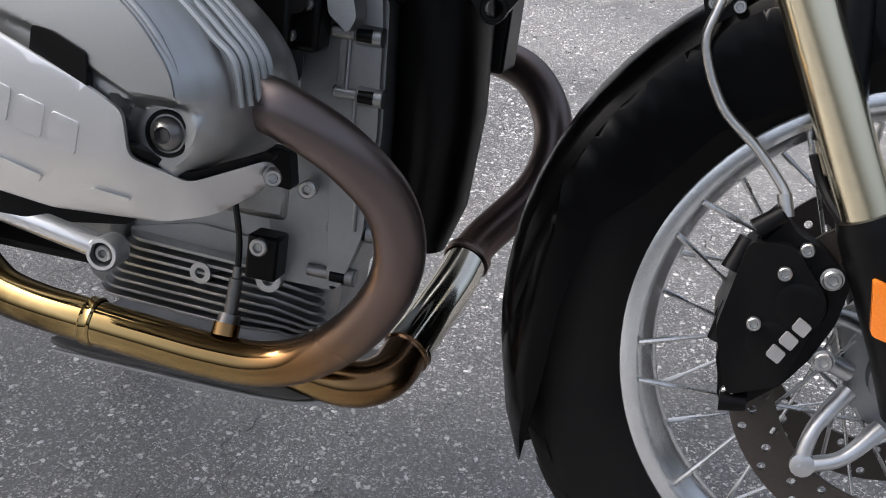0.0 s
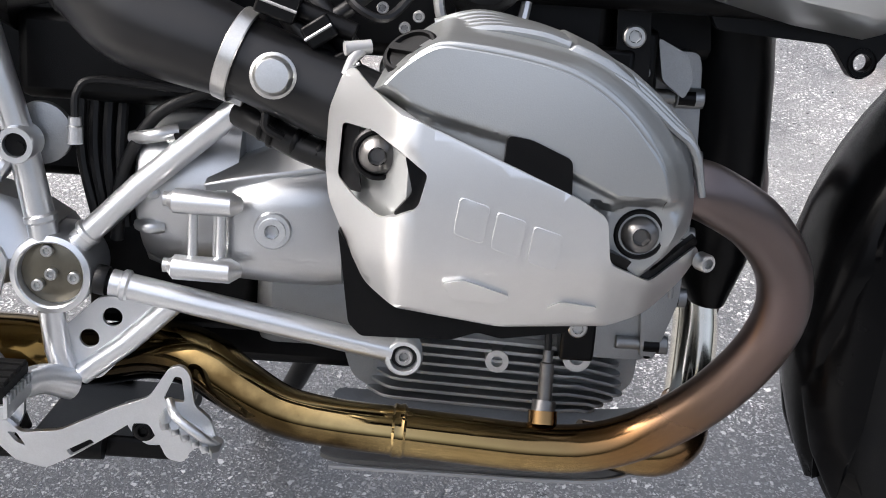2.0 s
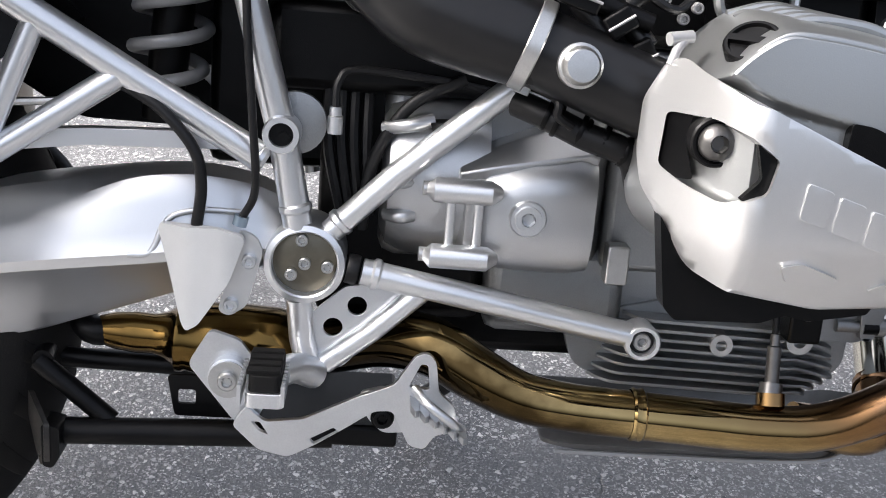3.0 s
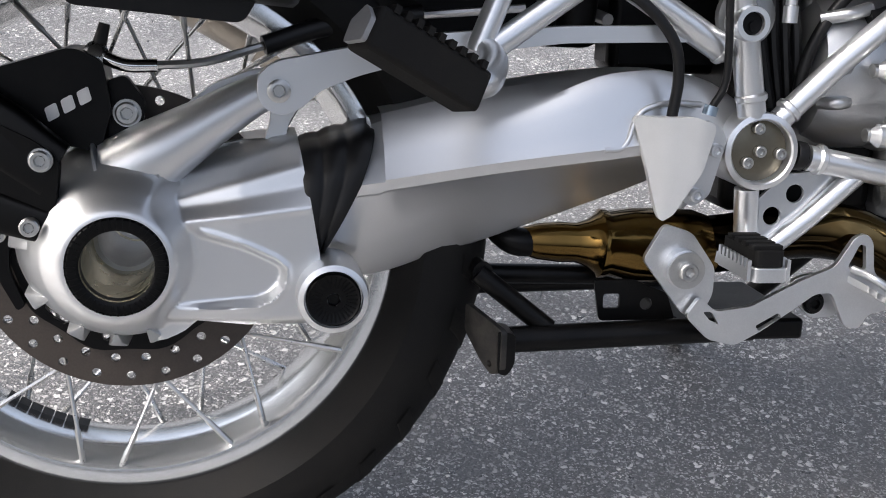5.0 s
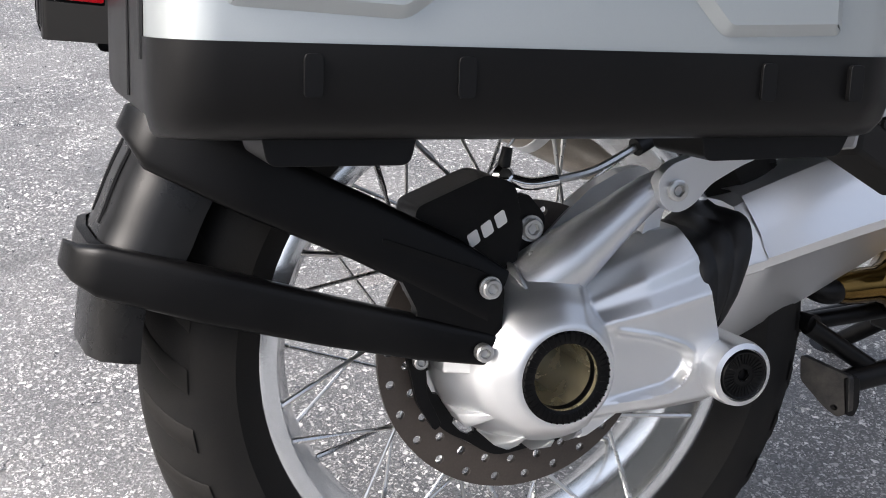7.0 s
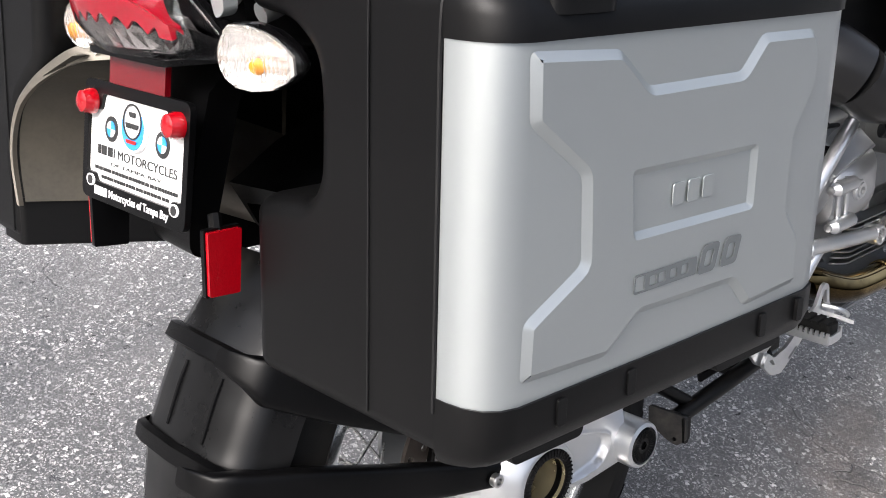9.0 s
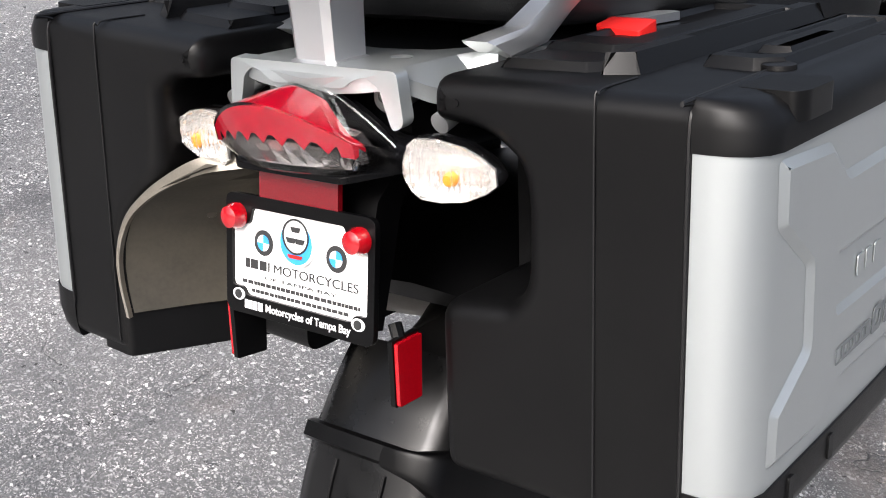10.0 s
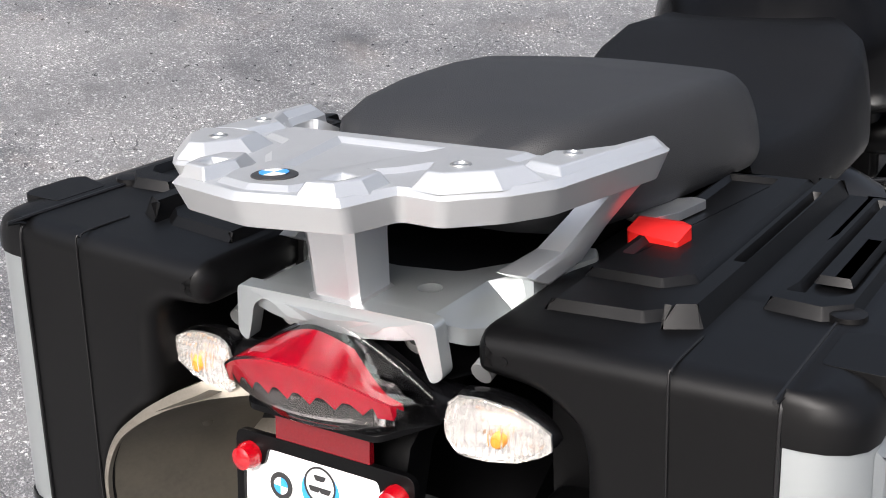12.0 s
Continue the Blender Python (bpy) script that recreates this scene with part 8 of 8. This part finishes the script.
def bars(u0, u1, v, h, n, mat, depth, seed):
    """Writing that is not spelled out: a row of bars."""
    rnd = random.Random(seed)
    u = u0
    bm = bmesh.new()
    while u < u1:
        w = (u1 - u0) / n * rnd.uniform(0.6, 1.2)
        sheet(bm, [(u, v), (min(u + w * 0.8, u1), v), (min(u + w * 0.8, u1), v + h), (u, v + h)], (), plate_place(depth), 0.0004)
        u += w
    return part("printed_line", bm, mat, plate_frame)


bars(-0.066, -0.036, -0.012, 0.0085, 3, PRINT_BLACK, 0.0032, 1)
lettering("MOTORCYCLES", -0.030, -0.012, 0.0115, PRINT_BLACK, 0.0032, 0.098)
lettering("OF TAMPA BAY", -0.042, -0.0195, 0.0040, PRINT_BLACK, 0.0032, 0.086)
bars(-0.070, 0.070, -0.0265, 0.0032, 22, PRINT_BLACK, 0.0032, 2)
bars(-0.058, 0.058, -0.0335, 0.0030, 18, PRINT_BLACK, 0.0032, 3)
bars(-0.0635, -0.041, -0.0485, 0.0078, 3, PRINT_WHITE, 0.0066, 4)
lettering("Motorcycles of Tampa Bay", -0.037, -0.0475, 0.0098, PRINT_WHITE, 0.0066, 0.100, 0.00015)
# side reflectors on tabs under the plate
for s in (-1, 1):
    bm = sheet(bmesh.new(), rounded2([(-0.350, 0.699), (-0.312, 0.694), (-0.322, 0.634), (-0.356, 0.640)], 0.002), (), lambda u, v, d: Vector((u, s * (0.096 - 0.08 * (u + 0.33) - d), v)), 0.005)
    tab = part("reflector_tab", bm, BLACK, BIKE, "black tab for the side reflector", bevel=0.001)
    bm = sheet(bmesh.new(), rounded2([(-0.3485, 0.697), (-0.3135, 0.692), (-0.323, 0.636), (-0.3545, 0.6415)], 0.002), (), lambda u, v, d: Vector((u, s * (0.1005 - 0.08 * (u + 0.33) - d), v)), 0.004)
    part("side_reflector", bm, REFLECT, tab, "red side reflector", bevel=0.001)
    part("tab_arm", tube(bmesh.new(), [(-0.33, s * 0.085, 0.705), (-0.335, s * 0.093, 0.69)], 0.006, 8, curved=False), BLACK, tab)

# ---- hard cases ----
CASE_TILT = Matrix.Rotation(radians(5.8), 4, "Y")


def hard_case(s, label):
    """One hard case; local u runs forward, q outwards from the motorcycle's middle, w up."""
    m = LEAN @ (Matrix.Translation((-0.331, 0, 0.5595)) if s < 0 else Matrix.Translation((-0.360, 0.006, 0.574)) @ Matrix.Rotation(radians(3.6), 4, "X")) @ CASE_TILT
    case = thing("hard_case", label, "hard case", m, "hard cases beside the rear wheel")
    P = lambda u, q, w: Vector((u, s * q, w))
    wall = lambda q0: (lambda a, b, d: P(a, q0 - d, b))
    flat = lambda w0: (lambda a, b, d: P(a, b, w0 + d))
    # body shell: a rear block cut out towards the wheel, and a full block before it
    side = [(0.120, 0.012), (0.448, 0.012), (0.464, 0.04), (0.464, 0.335), (0.448, 0.352), (0.120, 0.352)]
    if s < 0:
        rear = [(0.118, 0.012), (0.358, 0.012), (0.358, 0.352), (0.124, 0.352), (0.118, 0.340), (0.118, 0.316), (0.170, 0.311), (0.200, 0.290), (0.205, 0.262), (0.204, 0.198), (0.190, 0.176), (0.118, 0.168)]
    else:
        rear = [(0.250, 0.012), (0.358, 0.012), (0.358, 0.352), (0.132, 0.352), (0.126, 0.340), (0.126, 0.316), (0.170, 0.311), (0.186, 0.298), (0.189, 0.214), (0.217, 0.192), (0.242, 0.166), (0.257, 0.132), (0.260, 0.100), (0.251, 0.060)]
    shape = rounded2(rear, 0.020, 5)
    bm = bmesh.new()
    ring_faces(bm, [[P(u, q, w) for q, w in inset2(shape, d)] for u, d in ((0.0, 0.0180), (0.0, 0.0155), (0.0012, 0.0105), (0.0042, 0.0062), (0.0085, 0.0030), (0.0145, 0.0008), (0.022, 0.0), (0.155, 0.0))], cap=False)
    sheet(bm, inset2(shape, 0.0180), (), lambda a, b, d: P(d, a, b), 0.002)
    part("case_body", bm, CASE_BLACK, case, "grained black plastic shell", smooth=50)
    part("inner_shell", sheet(bmesh.new(), rounded2(side, 0.020, 5), (), wall(0.3408), 0.3408 - 0.120), CASE_BLACK, case, bevel=0.006)
    groove = [P(-0.0006, 0.268, 0.026), P(-0.0006, 0.268, 0.20), P(-0.0006, 0.268, 0.338), P(0.004, 0.268, 0.3490), P(0.014, 0.268, 0.3526), P(0.06, 0.268, 0.3526)]
    part("shell_seam", tube(bmesh.new(), groove, 0.0009, 6, 4), HOSE, case, "dark joint between the shell halves")
    if s > 0:
        # cut-out for the silencer, lined with a heat shield
        bm = sheet(bmesh.new(), rounded2([(0.002, 0.256), (0.24, 0.128), (0.34, 0.118), (0.34, 0.30), (0.002, 0.30)], 0.006), (), flat(0.012), 0.052)
        part("inner_shell", bm, CASE_BLACK, case, bevel=0.004)
        rings = []
        for w in (0.062, 0.085, 0.11, 0.135, 0.16, 0.185, 0.205, 0.220, 0.235):
            q = float(np.interp(w, (0.06, 0.10, 0.132, 0.166, 0.192, 0.208, 0.235), (0.248, 0.257, 0.254, 0.239, 0.214, 0.188, 0.132)))
            rings.append([P(0.004, q, w), P(0.06, max(0.128, q - 0.030), w), P(0.13, max(0.122, q - 0.075), w), P(0.24, 0.118, w), P(0.25, 0.150, w), P(0.02, q + 0.012, w)])
        part("heat_shield", ring_faces_bm(rings), HEATSHIELD, case, "dull brown heat shield in the silencer cut-out")
        path = [(-0.004, 0.250, 0.060), (-0.004, 0.2585, 0.10), (-0.004, 0.256, 0.132), (-0.003, 0.241, 0.166), (0.0, 0.216, 0.192), (0.006, 0.188, 0.213), (0.014, 0.152, 0.233), (0.030, 0.118, 0.244)]
        wide = (0.0020, 0.0020, 0.0022, 0.0028, 0.0040, 0.0060, 0.0090, 0.0120)
        pp = smooth_path([P(*p) for p in path], 6)
        rings = []
        for i, q in enumerate(pp):
            k = float(np.interp(i, [6 * j for j in range(8)], wide))
            rings.append([q + P(0, k * 0.5, k * 0.4), q + P(-0.0006, 0, 0), q + P(0.001, -k, -k * 0.8), q + P(0.006, -k, -k * 0.8), q + P(0.006, k * 0.5, k * 0.4)])
        part("shield_rim", ring_faces_bm(rings), DULL_RIM, case, "bent metal rim of the cut-out", smooth=30)
        for u, q, w in ((0.075, 0.205, 0.16), (0.16, 0.158, 0.10), (0.19, 0.145, 0.17)):
            part("shield_rivet", lathe(bmesh.new(), [(0.006, 0), (0.005, 0.003), (0, 0.004)], P(u, q, w), (-0.55, -0.8, 0), 12), HEATSHIELD, case)
    # lid: plan profile swept up; silver sheet between black caps
    plan = [(0.0, 0.341), (0.0003, 0.353), (0.0025, 0.366), (0.0090, 0.379), (0.019, 0.3875), (0.033, 0.3915), (0.20, 0.3925), (0.34, 0.3915), (0.424, 0.390), (0.446, 0.384), (0.459, 0.370), (0.464, 0.351), (0.464, 0.341)]

    def lid_ring(w, grow, cut=0.0):
        return [P(u + (0.232 - u) * -grow * 2.0 + (0.010 * cut if u < 0.1 else -0.010 * cut if u > 0.4 else 0), 0.341 + (q - 0.341) * (1 - cut) + grow * (q > 0.347), w) for u, q in plan]
    lid = part("lid_panel", ring_faces_bm([lid_ring(0.056, 0), lid_ring(0.12, 0), lid_ring(0.25, 0), lid_ring(0.320, 0)]), CASE_SILVER, case, "silver-grey painted lid with pressed ridges")
    part("lid_top", ring_faces_bm([lid_ring(0.3165, 0.0022), lid_ring(0.333, 0.0022), lid_ring(0.345, 0.0010, 0.10), lid_ring(0.351, 0.0, 0.28), lid_ring(0.3535, 0.0, 0.55)]), CASE_BLACK, case, "black plastic lid cap")
    part("lid_bottom", ring_faces_bm([lid_ring(0.010, 0.0, 0.55), lid_ring(0.013, 0.0, 0.28), lid_ring(0.022, 0.001, 0.08), lid_ring(0.036, 0.0022), lid_ring(0.062, 0.0022)]), CASE_BLACK, case, "black plastic lid foot")
    seam = [P(-0.0008, 0.3405, 0.05), P(-0.0008, 0.3405, 0.20), P(-0.0008, 0.3405, 0.325), P(0.006, 0.3405, 0.347), P(0.02, 0.3405, 0.3525), P(0.44, 0.3405, 0.3525)]
    part("lid_seam", tube(bmesh.new(), seam, 0.0017, 6, 4), HOSE, case, "black rubber lid seal")
    # pressed field with a sunk middle
    field = [(0.030, 0.311), (0.122, 0.306), (0.158, 0.277), (0.278, 0.277), (0.306, 0.305), (0.386, 0.304), (0.400, 0.290), (0.400, 0.255), (0.372, 0.215), (0.372, 0.150), (0.400, 0.118), (0.402, 0.074), (0.318, 0.071), (0.291, 0.098), (0.163, 0.101), (0.127, 0.075),
             (0.033, 0.079), (0.034, 0.124), (0.093, 0.155), (0.088, 0.221), (0.032, 0.262)]
    sunk = [(0.140, 0.218), (0.310, 0.216), (0.311, 0.160), (0.147, 0.163)]
    bm = plateau(bmesh.new(), rounded2(field[::-1], 0.006, 3), 0.007, 0.0045, lambda a, b, d: P(a, float(np.interp(a, [p[0] for p in plan], [p[1] for p in plan])) + 0.0002 + d, b), rounded2(sunk[::-1], 0.006, 3))
    part("pressed_field", bm, CASE_SILVER, lid, "raised ridges pressed into the lid", smooth=25)
    for k in range(3):
        u = 0.196 + 0.020 * k
        part("emblem_bar", sheet(bmesh.new(), rounded2([(u, 0.181), (u + 0.015, 0.181), (u + 0.015, 0.199), (u, 0.199)], 0.003), (), lambda a, b, d: P(a, 0.3949 - d, b), 0.0012), CASE_SILVER, lid, bevel=0.0004)
    # model lettering stands as plain blocks
    top = 0.3979
    part("decal", sheet(bmesh.new(), rounded2([(0.151, 0.120), (0.232, 0.120), (0.232, 0.135), (0.151, 0.135)], 0.002), [rounded2([(0.1525, 0.1215), (0.1640, 0.1215), (0.1640, 0.1335), (0.1525, 0.1335)], 0.001)] + [rounded2([(u, 0.1235), (u + 0.009, 0.1235), (u + 0.009, 0.1315), (u, 0.1315)], 0.002) for u in (0.170, 0.1815, 0.1965, 0.2115)],
                        lambda a, b, d: P(a, top - d, b), 0.0004), DECAL, lid, "dark grey decal")
    for u in (0.234, 0.266):
        part("decal", sheet(bmesh.new(), rounded2([(u, 0.118), (u + 0.024, 0.118), (u + 0.030, 0.142), (u + 0.006, 0.142)], 0.005), [rounded2([(u + 0.008, 0.1235), (u + 0.019, 0.1235), (u + 0.022, 0.1365), (u + 0.011, 0.1365)], 0.003)],
                            lambda a, b, d: P(a, top - d, b), 0.0004), DECAL, lid)
    # ribs on the foot
    for u in (0.072, 0.155, 0.345, 0.408):
        part("foot_rib", sheet(bmesh.new(), rounded2([(u, 0.035), (u + 0.010, 0.035), (u + 0.010, 0.057), (u, 0.057)], 0.003), (), wall(0.3961), 0.012), CASE_BLACK, case, bevel=0.003)
    part("foot_rail", sheet(bmesh.new(), rounded2([(0.06, -0.004), (0.14, -0.004), (0.145, 0.02), (0.055, 0.02)], 0.006), (), wall(0.366), 0.06), CASE_BLACK, case, bevel=0.003)
    part("foot_rail", sheet(bmesh.new(), rounded2([(0.33, -0.004), (0.43, -0.002), (0.44, 0.02), (0.325, 0.02)], 0.006), (), wall(0.366), 0.06), CASE_BLACK, case, bevel=0.003)
    # top: stepped plate, rails, handle
    def raised(name, outline, w0, high, slope, recess=None, label="", mat=CASE_BLACK):
        out = rounded2(outline, 0.003, 2)
        bm = plateau(bmesh.new(), out[::-1], slope, high, lambda a, b, d: P(a, b, w0 + d), rounded2(recess, 0.003, 2)[::-1] if recess else None)
        return part(name, bm, mat, case, label, smooth=20)
    raised("top_step", [(0.058, 0.146), (0.064, 0.222), (0.084, 0.244), (0.445, 0.244), (0.445, 0.142)], 0.3515, 0.0075, 0.007)
    raised("top_step", [(0.118, 0.150), (0.118, 0.214), (0.140, 0.236), (0.44, 0.236), (0.44, 0.146)], 0.3588, 0.0060, 0.006, [(0.165, 0.160), (0.425, 0.156), (0.425, 0.205), (0.165, 0.205)])
    raised("top_rail", [(0.060, 0.236), (0.074, 0.264), (0.44, 0.268), (0.44, 0.236)], 0.3515, 0.0165, 0.0075, [(0.175, 0.2475), (0.385, 0.2475), (0.385, 0.2575), (0.175, 0.2575)])
    raised("handle", [(0.128, 0.286), (0.122, 0.330), (0.140, 0.352), (0.42, 0.352), (0.42, 0.286)], 0.3515, 0.0095, 0.006, [(0.150, 0.296), (0.170, 0.300), (0.405, 0.300), (0.405, 0.342), (0.165, 0.342), (0.150, 0.330)], "black carrying handle")
    raised("handle_grip", [(0.185, 0.306), (0.39, 0.306), (0.39, 0.336), (0.185, 0.336)], 0.3560, 0.0060, 0.004)
    part("lid_latch", lathe(bmesh.new(), [(0, 0.004), (0.010, 0.004), (0.013, 0.003), (0.014, -0.004)], P(0.135, 0.345, 0.354), (0, 0, 1), 20), BMETAL, case, "round lock")
    bm = sheet(bmesh.new(), rounded2([(0.050, 0.350), (0.108, 0.350), (0.118, 0.390), (0.105, 0.398), (0.060, 0.398), (0.048, 0.392)], 0.005), (), flat(0.333), 0.021)
    part("corner_block", bm, CASE_BLACK, case, "moulded black corner block", bevel=0.004)
    bm = sheet(bmesh.new(), rounded2([(0.34, 0.350), (0.40, 0.350), (0.41, 0.394), (0.335, 0.394)], 0.005), (), flat(0.333), 0.021)
    part("corner_block", bm, CASE_BLACK, case, bevel=0.004)
    part("shell_screw", lathe(bmesh.new(), [(0.0035, 0), (0.003, 0.0015), (0, 0.002)], P(0.0005, 0.146, 0.333), (-1, 0, 0), 10), BMETAL, case)
    return case


hard_case(-1, "black hard case with a silver lid and a side decal")
hard_case(1, "black hard case with a silver lid and a silencer cut-out")
